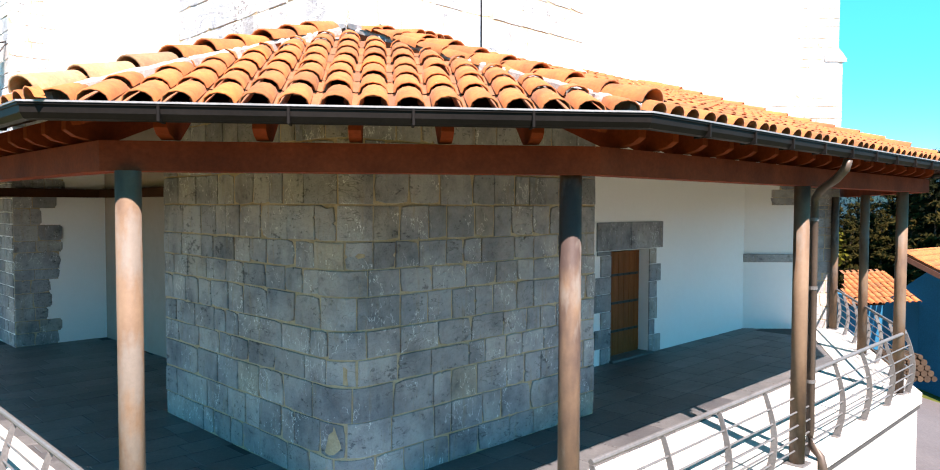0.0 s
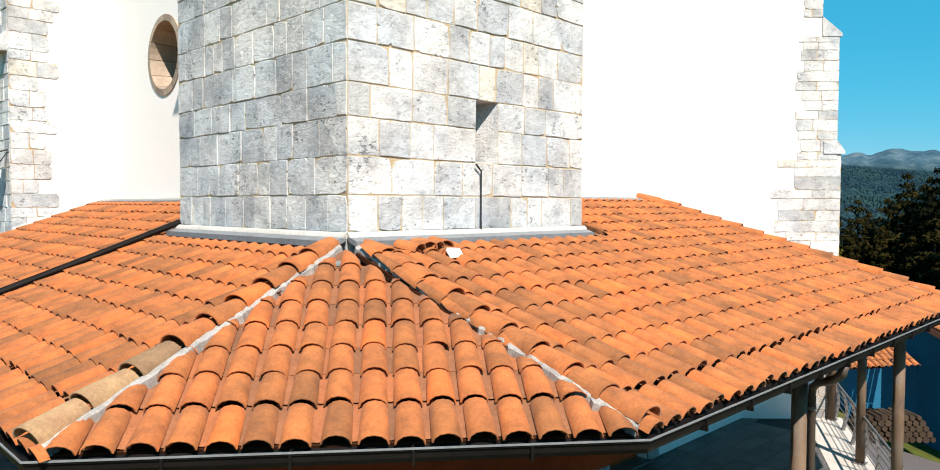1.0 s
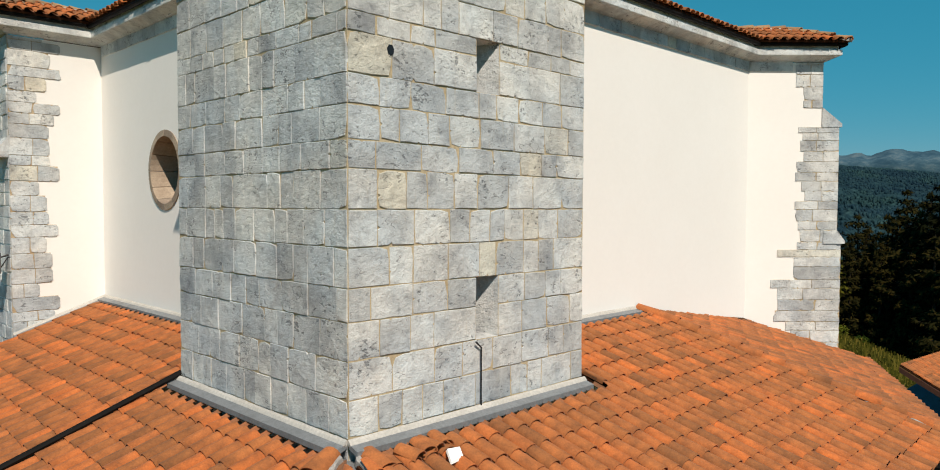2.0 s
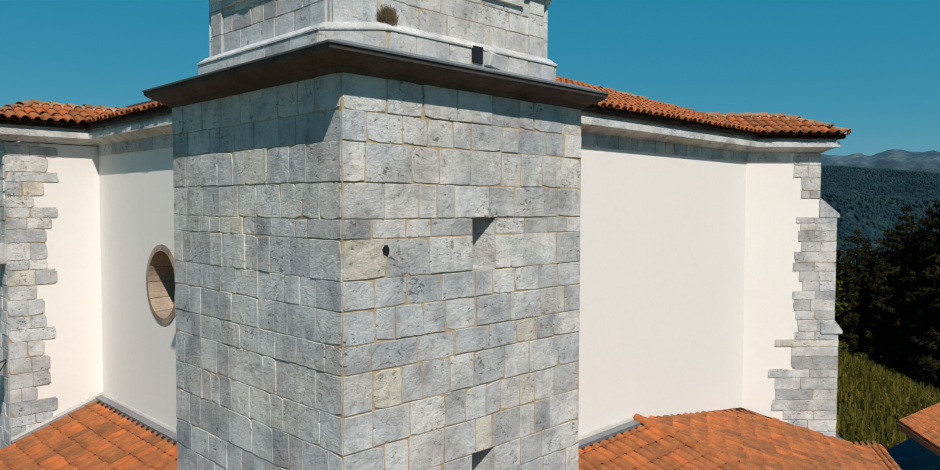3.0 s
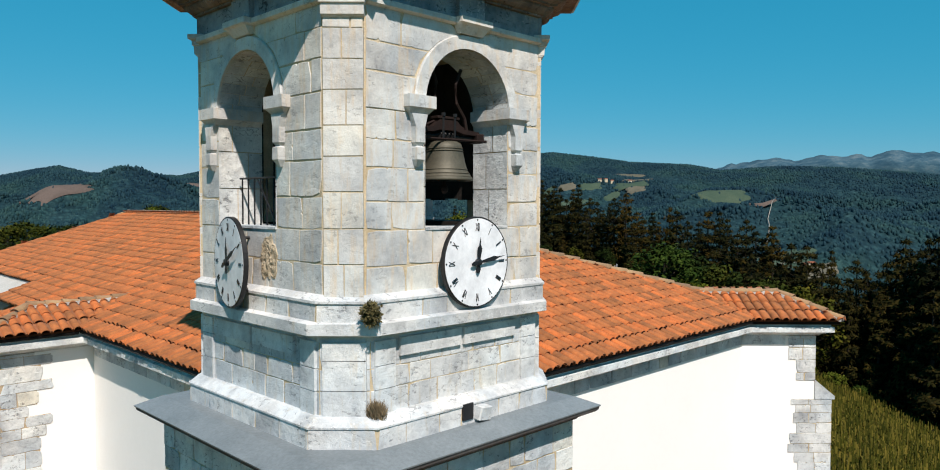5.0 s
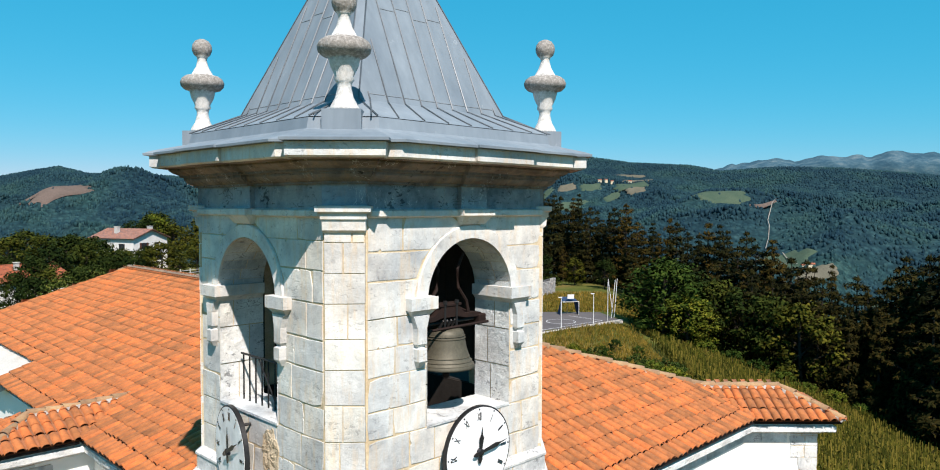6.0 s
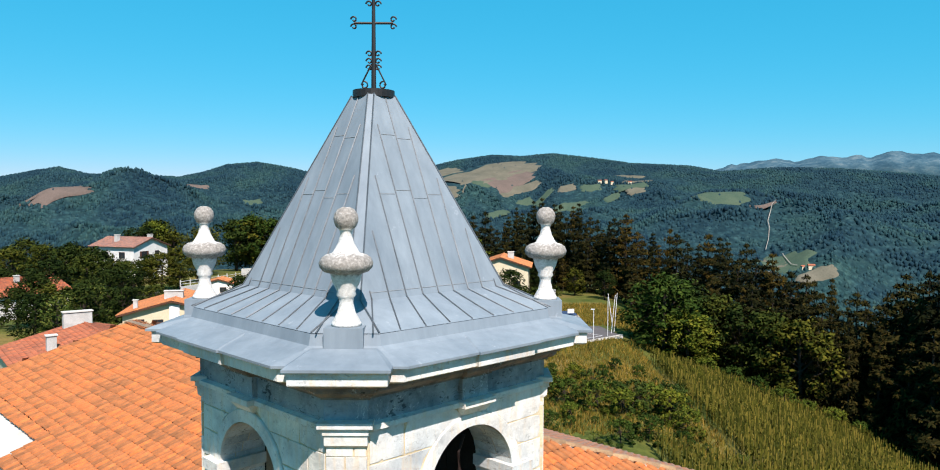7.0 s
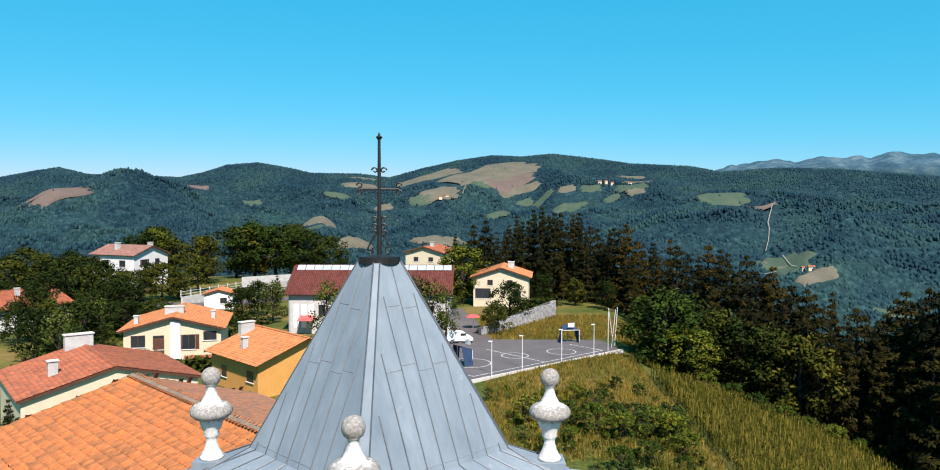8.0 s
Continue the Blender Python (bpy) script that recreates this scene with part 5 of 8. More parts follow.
stone_band(db, pose(0, DY, 0), 6.64, 7.7, rng)
toothed(db, pose(0, DY, 0), 9.7, WT, 8.43, rng, 0, 0.24, -1, 0.42, 0.7)
toothed(db, pose(0, DY, 0), 6.3, 9.25, 8.84, rng, 0, 0.24, -1, 0.75, 1.05)
toothed(db, pose(0, DY, 0), 0.0, 3.0, 8.94, rng, 0, 0.24, -1, 0.5, 0.85)
toothed(db, pose(0, DY, 0), 3.0, 6.3, 8.94, rng, 0, 0.24, -1, 1.1, 1.7)
cornice_strip("cornice", [(6.62, DY), (8.43, DY), (8.43, DY + 1.5)], CPROF, db, stone_far)
tile_roof(db, [(6.4, DY - 0.42, EAVE), (8.85, DY - 0.42, EAVE), (7.8, DY + 0.75, EAVE + 0.5), (5.9, DY + 0.75, EAVE + 0.5)], 0.215, 0.36, lambda p: True, rng)
tile_roof(db, [(8.85, DY - 0.42, EAVE), (8.85, DY + 1.9, EAVE), (7.8, DY + 0.75, EAVE + 0.5)], 0.215, 0.36, lambda p: True, rng)
ridge_tiles(db, (8.85, DY - 0.42, EAVE), (7.8, DY + 0.75, EAVE + 0.5), rng)
ridge_tiles(db, (7.8, DY + 0.75, EAVE + 0.5), (5.8, DY + 0.78, EAVE + 0.52), rng)
part("gutter", tube([(6.5, DY - 0.33, EAVE - 0.07), (8.80, DY - 0.33, EAVE - 0.07), (8.80, DY + 1.8, EAVE - 0.07)], 0.05, 8), gutter_mat, db)

# round window surround
oc = thing("round_window", F @ pose(1.3, OC_B, OC_Z, 0, 0, -90), "round stone-framed church window", "window", kind="structure")
for i in range(12):
    a0, a1 = 2 * math.pi * i / 12 + 0.01, 2 * math.pi * (i + 1) / 12 - 0.01
    ring = lambda r, y: [(r * math.cos(a0 + (a1 - a0) * k / 3), y, r * math.sin(a0 + (a1 - a0) * k / 3)) for k in range(4)]
    o1, i1, i2, o2 = ring(OC_R + 0.10, -0.02), ring(OC_R - 0.02, -0.03), ring(OC_R - 0.10, 0.55), ring(OC_R + 0.02, 0.55)
    bm = loft([[o1[k], i1[k], i2[k], o2[k]] for k in range(4)])
    part("surround_stone", bm, two_scale("brown_dressed_stone", (0.30, 0.23, 0.17), (0.48, 0.39, 0.30), 3, 25, 0.9, 0, 0.4, 0.01, 0.2, "object") if i == 0 else bpy.data.materials["brown_dressed_stone"], oc)
# pane painted black for the unlit inside of the church
part("pane", lathe([(0.01, 0.0), (OC_R - 0.08, 0.0), (OC_R - 0.08, 0.02), (0.01, 0.02)], 24, pose(0, 0.5, 0, 90, 0, 0)), black_paint, oc, "black pane standing for the dark inside")


# ---- porch ----
porch = thing("porch", F, "timber porch with a lean-to roof of orange barrel tiles", "porch")
PE = 3.60                                    # height of the eave
P_LL, P_L, P_R, P_RR = (-3.2, 12.2), (-3.2, -1.2), (-0.15, -3.6), (9.25, -3.6)
PEND = (14.9, -0.55)                         # far end of the short return
rng = random.Random(21)
T_Z = 4.78
# faces: beside the round window, the hipped front, along the door, the far return
tile_roof(porch, [(*P_LL, PE), (*P_L, PE), (-0.28, -0.1, 4.68), (-0.28, 4.35, 4.68), (1.05, 4.35, 5.17), (1.05, 10.75, 5.17), (-0.75, 10.75, 4.5), (-0.75, 12.2, 4.5)], 0.243, 0.36,
          lambda p: p.y < 3.0 and p.z < 4.75 and p.y < 1.8, rng)
tile_roof(porch, [(*P_L, PE), (*P_R, PE), (-0.16, -0.16, T_Z - 0.11)], 0.243, 0.36, lambda p: True, rng)
tile_roof(porch, [(*P_R, PE), (*P_RR, PE), (7.95, 1.30, 5.22), (4.32, 1.30, 5.22), (4.32, -0.28, 4.70), (-0.1, -0.28, 4.70)], 0.243, 0.36,
          lambda p: p.x < 3.0 and p.y < -0.3, rng)
tile_roof(porch, [(*P_RR, PE), (*PEND, PE), (13.6, 0.7, 4.15), (12.68, 1.54, 4.66), (7.95, 1.54, 5.29)], 0.243, 0.36, None, rng)
ridge_tiles(porch, (*P_L, PE), (-2.1, -0.83, PE + 0.41), rng, 0.27, 0.33, shift=-0.11)
ridge_tiles(porch, (-2.1, -0.83, PE + 0.41), (-0.14, -0.06, T_Z - 0.08), rng, 0.27, 0.33, tile_mat, shift=-0.11)
ridge_tiles(porch, (*P_R, PE), (0.0, -0.16, T_Z - 0.08), rng, 0.27, 0.33, tile_mat, shift=0.11)
ridge_tiles(porch, (*P_RR, PE), (7.95, 1.5, 5.29), rng, 0.27, 0.38, tile_mat, shift=0.07)


def flashing(p0, p1, out):
    """White upstand and lead apron where the roof meets a wall."""
    p0, p1, o = Vector(p0), Vector(p1), Vector((*out, 0))
    part("upstand", loft([[p + o * 0.005, p + o * 0.055, p + o * 0.050 + Vector((0, 0, 0.015)), p + o * 0.030 + Vector((0, 0, 0.045)), p + o * 0.005 + Vector((0, 0, 0.065))] for p in (p0, p1)]), ledge_mat, porch, "pale mortar upstand")
    part("apron", loft([[p + o * 0.02 + Vector((0, 0, 0.02)), p + o * 0.17 + Vector((0, 0, -0.025)), p + o * 0.17 + Vector((0, 0, -0.09)), p + o * 0.02 + Vector((0, 0, -0.03))] for p in (p0, p1)]), lead, porch, "lead apron flashing")


flashing((-0.03, -0.03, T_Z + 0.05), (4.10, -0.03, T_Z + 0.05), (0, -1))
flashing((-0.03, -0.03, T_Z + 0.05), (-0.03, 4.10, T_Z + 0.05), (-1, 0))
flashing((4.07, 1.55, 5.33), (7.95, 1.55, 5.33), (0, -1))
flashing((1.3, 4.07, 5.28), (1.3, 11.0, 5.28), (-1, 0))
flashing((1.3, 11.0, 5.28), (-0.5, 11.0, 4.64), (0, -1))
# timbers added under the hips to block sun between the roof faces
for hip_foot in ((-2.98, -1.14), (-0.2, -3.35)):
    part("hip_rafter", tube([(*hip_foot, PE - 0.04), (-0.1, -0.1, 4.58)], 0.085, 6), beam_mat, porch)
part("saddle", loft([[(-0.42, -0.30, 4.58), (-0.30, -0.42, 4.58), (0.3, -0.2, 4.62), (0.3, 0.3, 4.62), (-0.2, 0.3, 4.62)], [(-0.42, -0.30, 4.60), (-0.30, -0.42, 4.60), (0.3, -0.2, 4.70), (0.3, 0.3, 4.70), (-0.2, 0.3, 4.70)]]), lead, porch, "lead saddle where the hips meet the tower")
part("roof_pipe", tube([(0.0, 4.08, 4.93), (-1.23, 4.10, 4.47), (-3.15, 4.12, 3.77)], 0.045, 8), gutter_mat, porch, "dark pipe lying on the tiles")
tv, tf = tile_shape(0.20, 0.86, 0.075, 0.30, 0.014)
rng = random.Random(70)
for a_, b_, z_, rx_, ry_, rz_ in ((0.50, -0.58, 4.705, -6, -8, 12), (0.66, -0.55, 4.72, -8, 6, -8), (0.80, -0.54, 4.715, -6, -6, 10), (0.93, -0.52, 4.725, -7, 9, -10)):
    me = bpy.data.meshes.new("broken_tile")  # loose tiles heaped by the tower
    me.from_pydata(tv, [], tf)
    me.shade_smooth()
    link_mesh("broken_tile", me, tile_mat, porch).matrix_basis = pose(a_, b_, z_, rx_ + 18, ry_, rz_)
part("slipped_mortar", loft([[(0.74, -0.78, 4.63), (0.98, -0.74, 4.63), (1.06, -0.60, 4.69), (0.86, -0.58, 4.70)], [(0.76, -0.77, 4.655), (0.97, -0.73, 4.655), (1.04, -0.61, 4.715), (0.87, -0.59, 4.725)]]), plaster, porch, "white patch where tiles slipped")

GPTS = [Vector((*P_LL, 0)), Vector((*P_L, 0)), Vector((*P_R, 0)), Vector((*P_RR, 0)), Vector((*PEND, 0))]


def offset_line(pts, o):
    out = []
    for i, p in enumerate(pts):
        d0 = (p - pts[i - 1]).normalized() if i else (pts[1] - p).normalized()
        d1 = (pts[i + 1] - p).normalized() if i < len(pts) - 1 else d0
        n0, n1 = Vector((d0.y, -d0.x, 0)), Vector((d1.y, -d1.x, 0))
        q = n0 + n1
        out.append(p + q / q.dot(n0) * o * 1.0)
    return out


def strip(name, o_z, mat, parent, label=""):
    rings = [offset_line(GPTS, o) for o, z in o_z]
    return part(name, loft([[Vector((rings[k][i].x, rings[k][i].y, o_z[k][1])) for k in range(len(o_z))] for i in range(len(GPTS))]), mat, parent, label)


strip("gutter", [(0.0, 3.58), (0.012, 3.525), (0.035, 3.495), (0.065, 3.485), (0.095, 3.495), (0.118, 3.53), (0.122, 3.575), (0.134, 3.578), (0.134, 3.594), (0.112, 3.594), (0.108, 3.535), (0.068, 3.505), (0.025, 3.53), (0.010, 3.58)], gutter_mat, porch, "dark metal eaves gutter")
for k, (p, q) in enumerate(zip(offset_line(GPTS, 0.07), offset_line(GPTS, 0.07)[1:])):
    n = int((q - p).length / 0.75)
    ang = math.degrees(math.atan2(q.y - p.y, q.x - p.x))
    for i in range(1, n):
        c0 = p + (q - p) * i / n
        ob = part("gutter_bracket", box((-0.010, -0.070, -0.040), (0.010, 0.070, 0.07), 0.004), gutter_mat, porch)
        ob.matrix_basis = pose(c0.x, c0.y, 3.52, 0, 0, ang)
# pale lead strip stands for the sunlit edge of the gutter
strip("gutter_lip", [(0.132, 3.592), (0.142, 3.592), (0.142, 3.604), (0.132, 3.604)], lead, porch, "gutter lip with its lit edge put into pale lead")
# beams on the posts
GP = offset_line(GPTS, -0.42)
GQ = offset_line(GPTS, -0.62)
for i in range(4):
    bm = loft([[Vector((p.x, p.y, z)) for p, z in ((GP[k], 3.20), (GP[k], 3.41), (GQ[k], 3.41), (GQ[k], 3.20))] for k in (i, i + 1)])
    part("beam", bm, beam_mat, porch)
# plates take the same darkened brown, so their shade is painted in
part("wall_plate", box((1.12, 4.3, 3.12), (1.29, 10.98, 3.30), 0.01), shade_deck_mat, porch, "timber plate along the wall, its shade put into dark brown")
part("wall_plate", box((-2.6, 10.82, 3.12), (1.12, 10.98, 3.30), 0.01), shade_deck_mat, porch, "timber plate along the wall, its shade put into dark brown")
# rafters with shaped ends
for i in range(4):
    p, q = GPTS[i], GPTS[i + 1]
    ln = (q - p).length
    d = (q - p).normalized()
    inn = Vector((-d.y, d.x, 0))
    n = int(ln / (0.62 if i == 1 else 0.47))
    for k in range(1, n):
        b0 = p + d * ln * k / n
        reach = 1.5 if i == 1 else 2.2
        prof = [(0.28, 3.49), (0.28, 3.58), (reach, 3.525 + reach * 0.335), (reach, 3.40 + reach * 0.335), (0.62, 3.43), (0.46, 3.42), (0.34, 3.45)]
        bm = loft([[b0 + d * w + inn * o + Vector((0, 0, z)) for o, z in prof] for w in (-0.045, 0.045)])
        part("rafter", bm, beam_mat, porch)

floor_poly = [(-2.95, 12.2), (-2.95, -1.15), (-0.1, -3.22), (8.78, -3.22), (14.5, -0.2), (14.5, 3.0), (1.5, 11.0), (1.5, 12.2)]
part_floor = part("floor", prism(floor_poly, -0.25, -0.006), floor_joint)
part_floor.matrix_basis = F
tagged(part_floor, "dark slate paving of the raised porch", "floor", kind="structure")
rng = random.Random(61)
b_ = -3.2
more = Joined()
while b_ < 11.5:  # riven slate slabs in rows
    deep = rng.uniform(0.38, 0.5)
    a_ = -2.9 + rng.uniform(-0.4, 0.0)
    while a_ < (12.5 if b_ < 1.3 else -0.4 if b_ < 4.1 else 1.2):
        long = rng.uniform(0.45, 0.85)
        corners_ = [(a_, b_), (a_ + long, b_), (a_ + long, b_ + deep), (a_, b_ + deep)]
        if all(inside(floor_poly, *q) for q in corners_) and not (a_ > -0.1 and a_ + long < 4.0 and -0.1 < b_ < 4.1):
            if len(part_floor.children) >= 300:
                v, f = slab([(a_ + 0.006, -b_ - deep + 0.006), (a_ + long - 0.006, -b_ - deep + 0.006), (a_ + long - 0.006, -b_ - 0.006), (a_ + 0.006, -b_ - 0.006)], 0.012, 0.006)
                more.add([(x, -z, -y - 0.012) for x, y, z in v], [q[::-1] for q in f])
                a_ += long
                continue
            # the sunlit strip by the railing is painted as pale slabs
            sunlit_slab = b_ < -1.6 and a_ > 2.0
            part("slab", box((a_ + 0.006, b_ + 0.006, -0.02), (a_ + long - 0.006, b_ + deep - 0.006, rng.uniform(-0.001, 0.003)), 0.004), ledge_mat if sunlit_slab else slate, part_floor, "slab with the sunlight on it put into a pale colour" if sunlit_slab else "")
        a_ += long
    b_ += deep
if more.v:
    joined("slabs", more.v, more.f, slate_far, part_floor, kind="stuff")
# unseen wall added to keep sky light out of the far porch end
end_screen = part("wall_porch_end", box((-2.9, 12.2, -3.0), (-0.4, 12.4, 4.35)), plaster)
end_screen.matrix_basis = F
tagged(end_screen, "unseen plain white wall added to block light at the porch end", "wall", kind="structure")
ledge_line = [Vector((x, y, 0)) for x, y in ((-2.72, 12.2), (-2.72, -1.05), (-0.05, -2.98), (8.66, -2.98), (14.4, 0.05))]
GPTS_SAVE, GPTS = GPTS, ledge_line
lw = strip("porch_wall", [(0.22, -5.0), (0.22, -0.16), (0.28, -0.15), (0.28, 0.012), (-0.62, 0.012), (-0.62, -0.2), (0.0, -0.25), (0.0, -5.0)], ledge_mat, None)
lw.matrix_basis = F
tagged(lw, "white retaining wall under the porch with a pale stone coping", "wall", kind="structure")
rail_line = offset_line(ledge_line, 0.10)
GPTS = GPTS_SAVE

# posts
def post(a, b, r=0.085, top=3.2):
    t = thing("porch_post", F @ pose(a, b, 0), "round steel porch post, brown paint worn to pale patches", "post", "posts along the porch edge")
    part("shaft", lathe([(r, 0.02), (r, top)], 20), post_mat, t, smooth=True)
    part("foot_plate", box((-0.12, -0.12, 0.005), (0.12, 0.12, 0.03), 0.004), rail_mat, t)


for a, b in ((-2.645, -1.145), (-0.02, -2.92), (4.02, -3.12), (8.45, -2.98), (11.4, -1.55), (14.2, -0.05)):
    post(a, b)
pipe = thing("downpipe", F @ pose(4.34, -3.16, 0), "brown metal rainwater downpipe with swan neck", "downpipe")
part("pipe", tube([(-0.48, -0.49, 3.47), (-0.47, -0.46, 3.37), (-0.38, -0.34, 3.27), (-0.14, -0.10, 3.16), (-0.03, 0.0, 3.07), (0, 0.02, 2.95), (0, 0.02, 0.30), (0.0, 0.0, 0.16), (-0.03, -0.12, 0.06), (-0.05, -0.22, -0.3)], 0.048, 10), pipe_mat, pipe, smooth=True)
for z in (0.9, 2.0, 2.8):
    part("clamp", lathe([(0.055, z), (0.055, z + 0.04)], 12, pose(0, 0.02, 0)), rail_mat, pipe)


# railing: flat curved uprights and round bars
def railing(p, q, posts):
    p, q = Vector(p), Vector(q)
    d = (q - p).normalized()
    out = Vector((d.y, -d.x, 0))
    r = thing("railing", F @ Matrix.Translation(p), "grey steel railing with bowed uprights and round bars", "railing", "railings round the porch")
    ln = (q - p).length
    bow = lambda z: 0.11 * math.sin(min(1, z / 0.98) * math.pi) * 0.9 - 0.05 * z
    for z in (0.18, 0.33, 0.48, 0.63, 0.78):
        part("bar", tube([out * bow(z) + Vector((0, 0, z)), d * ln + out * bow(z) + Vector((0, 0, z))], 0.011, 6), rail_mat, r)
    part("handrail", tube([out * bow(0.97) + Vector((0, 0, 0.97)), d * ln + out * bow(0.97) + Vector((0, 0, 0.97))], 0.026, 10), rail_mat, r)
    for i in range(posts + 1):
        o = d * (ln * i / posts)
        rings = []
        for k in range(9):
            z = 0.01 + 0.94 * k / 8
            w = 0.045 - 0.02 * k / 8
            rings.append([o + out * (bow(z) + e * w) + d * s * 0.007 + Vector((0, 0, z)) for e, s in ((-1, -1), (1, -1), (1, 1), (-1, 1))])
        part("upright", loft(rings), rail_mat, r)
        part("foot", box((-0.06, -0.05, 0.012), (0.06, 0.05, 0.024), 0.003, Matrix.Translation(o) @ pose(0, 0, 0, 0, 0, math.degrees(math.atan2(d.y, d.x)))), rail_mat, r)


RL = rail_line
railing(RL[1] + Vector((0, 9, 0)), RL[1] + Vector((0, 0.25, 0)), 8)
railing(RL[2] + Vector((0.2, 0, 0)), RL[3] - Vector((0.1, 0, 0)), 8)
railing(RL[3] + (RL[4] - RL[3]) * 0.02, RL[4], 6)

# porch door in its stone surround
door = thing("door_1", F @ pose(7.10, 1.55, 0), "brown varnished plank door, dark iron studs, in a stone surround", "door", kind="structure")
for i in range(7):
    part("plank", box((0.03 + i * 0.185, 0.20, 0.05), (0.03 + i * 0.185 + 0.18, 0.25, 2.08), 0.006), door_mat, door)
for z in (0.5, 1.05, 1.6):
    part("iron_strap", box((0.05, 0.192, z), (1.28, 0.20, z + 0.05)), iron, door)
    for i in range(6):
        part("stud", lathe([(0.018, 0), (0.012, 0.02), (0.002, 0.026)], 8, pose(0.12 + i * 0.21, 0.195, z + 0.025, 90, 0, 0)), iron, door)
part("threshold", box((-0.05, -0.12, 0.004), (1.4, 0.6, 0.05), 0.01), slate, door)
rng = random.Random(31)
sur = []
for side in (-1, 1):
    z = 0.0
    while z < 2.1:
        h = min(rng.uniform(0.3, 0.45), 2.12 - z)
        w = rng.uniform(0.28, 0.62)
        sur.append(((-w, -0.006, z + 0.006, z + h - 0.006) if side < 0 else (1.356, 1.356 + w * 0.7, z + 0.006, z + h - 0.006)))
        z += h
sur += [(-0.45, 0.66, 2.13, 2.66), (0.68, 1.85, 2.13, 2.66)]
for x0, x1, z0, z1 in sur:
    v, f = slab([(x0, z0), (x1, z0), (x1, z1), (x0, z1)], 0.03)
    me = bpy.data.meshes.new("surround_stone")
    me.from_pydata(v, [], f)
    link_mesh("surround_stone", me, darkened_stone_one, door)
part("stone_band", box((6.63, DY - 0.06, 1.62), (8.3, DY + 0.01, 1.82), 0.015), darkened_stone_one, db, "projecting grey stone band")

# ---- clocks ----
numerals = ["XII", "I", "II", "III", "IIII", "V", "VI", "VII", "VIII", "IX", "X", "XI"]


def clock(m, hour_turn, minute_turn, label):
    R = 0.565
    t = thing("clock", m, label, "clock", "tower clocks")
    part("face", lathe([(0.01, 0.0), (R - 0.02, 0.0), (R - 0.02, 0.03), (0.01, 0.03)], 48, pose(0, -0.03, 0, 90, 0, 0)), enamel, t, "white enamel dial")
    part("rim", lathe([(R - 0.025, 0), (R, 0), (R, 0.055), (R - 0.01, 0.06), (R - 0.025, 0.05), (R - 0.025, 0.0)], 48, pose(0, 0, 0, 90, 0, 0)), iron, t, "thin dark iron rim")
    for i, txt in enumerate(numerals):
        a = 2 * math.pi * i / 12
        cu = bpy.data.curves.new("numeral", "FONT")
        cu.body, cu.size, cu.align_x, cu.align_y, cu.extrude = txt, 0.115, "CENTER", "CENTER", 0.002
        cu.space_character = 0.85
        me_ob = bpy.data.objects.new("tmp", cu)
        scene.collection.objects.link(me_ob)
        me = bpy.data.meshes.new_from_object(me_ob.evaluated_get(bpy.context.evaluated_depsgraph_get()))
        bpy.data.objects.remove(me_ob)
        me.name = "numeral"
        me.materials.clear()
        ob = link_mesh("numeral", me, black_paint, t)
        ob.matrix_basis = pose(0.43 * math.sin(a), -0.064, 0.43 * math.cos(a), 90, 0, 0) @ pose(0, 0, 0, 0, 0, -math.degrees(a)) @ Matrix.Diagonal((0.60, 1.25, 1, 1))
        part("hour_dot", lathe([(0.012, 0), (0.012, 0.004)], 8, pose(0.525 * math.sin(a), -0.061, 0.525 * math.cos(a), 90, 0, 0)), black_paint, t)
    for nm, ln, w, turn, y in (("hour_pointer", 0.31, 0.035, hour_turn, -0.085), ("minute_pointer", 0.48, 0.028, minute_turn, -0.10)):
        pts = [(-w * 0.4, -0.14), (w * 0.4, -0.14), (w * 1.1, -0.09), (w * 0.5, -0.02), (w * 0.6, 0.04), (w * 1.1, ln * 0.55), (w * 0.35, ln * 0.7), (0, ln), (-w * 0.35, ln * 0.7), (-w * 1.1, ln * 0.55), (-w * 0.6, 0.04), (-w * 0.5, -0.02), (-w * 1.1, -0.09)]
        bm = bmesh.new()
        a = -turn
        lo = [bm.verts.new((x * math.cos(a) - z * math.sin(a), y, x * math.sin(a) + z * math.cos(a))) for x, z in pts]
        hi = [bm.verts.new((v.co.x, y - 0.006, v.co.z)) for v in lo]
        bm.faces.new(lo)
        bm.faces.new(hi[::-1])
        for i in range(len(pts)):
            j = (i + 1) % len(pts)
            bm.faces.new((lo[i], lo[j], hi[j], hi[i]))
        part(nm, bm, black_paint, t)
    part("hub", lathe([(0.045, 0), (0.04, 0.05), (0.01, 0.055)], 16, pose(0, -0.06, 0, 90, 0, 0)), black_paint, t)
    part("stay", tube([(0, 0.0, 0.3), (0, 0.25, 0.3)], 0.02, 6), iron, t)
    part("stay", tube([(0, 0.0, -0.3), (0, 0.25, -0.3)], 0.02, 6), iron, t)


clock(F @ pose(2.26, 0.18, 13.17), 0.1, 1.42, "round white clock with Roman numerals on the sunlit belfry side")
clock(F @ pose(0.14, 2.29, 13.16, 0, 0, -99), 0.0, 1.1, "round white clock with Roman numerals beside the barred belfry opening")

# ---- bell ----
bell = thing("bell", F @ pose(2.12, 0.57, 14.18) @ Matrix.Diagonal((1.10, 1.10, 1.0, 1)), "weathered green-bronze church bell hung in the belfry arch", "bell")
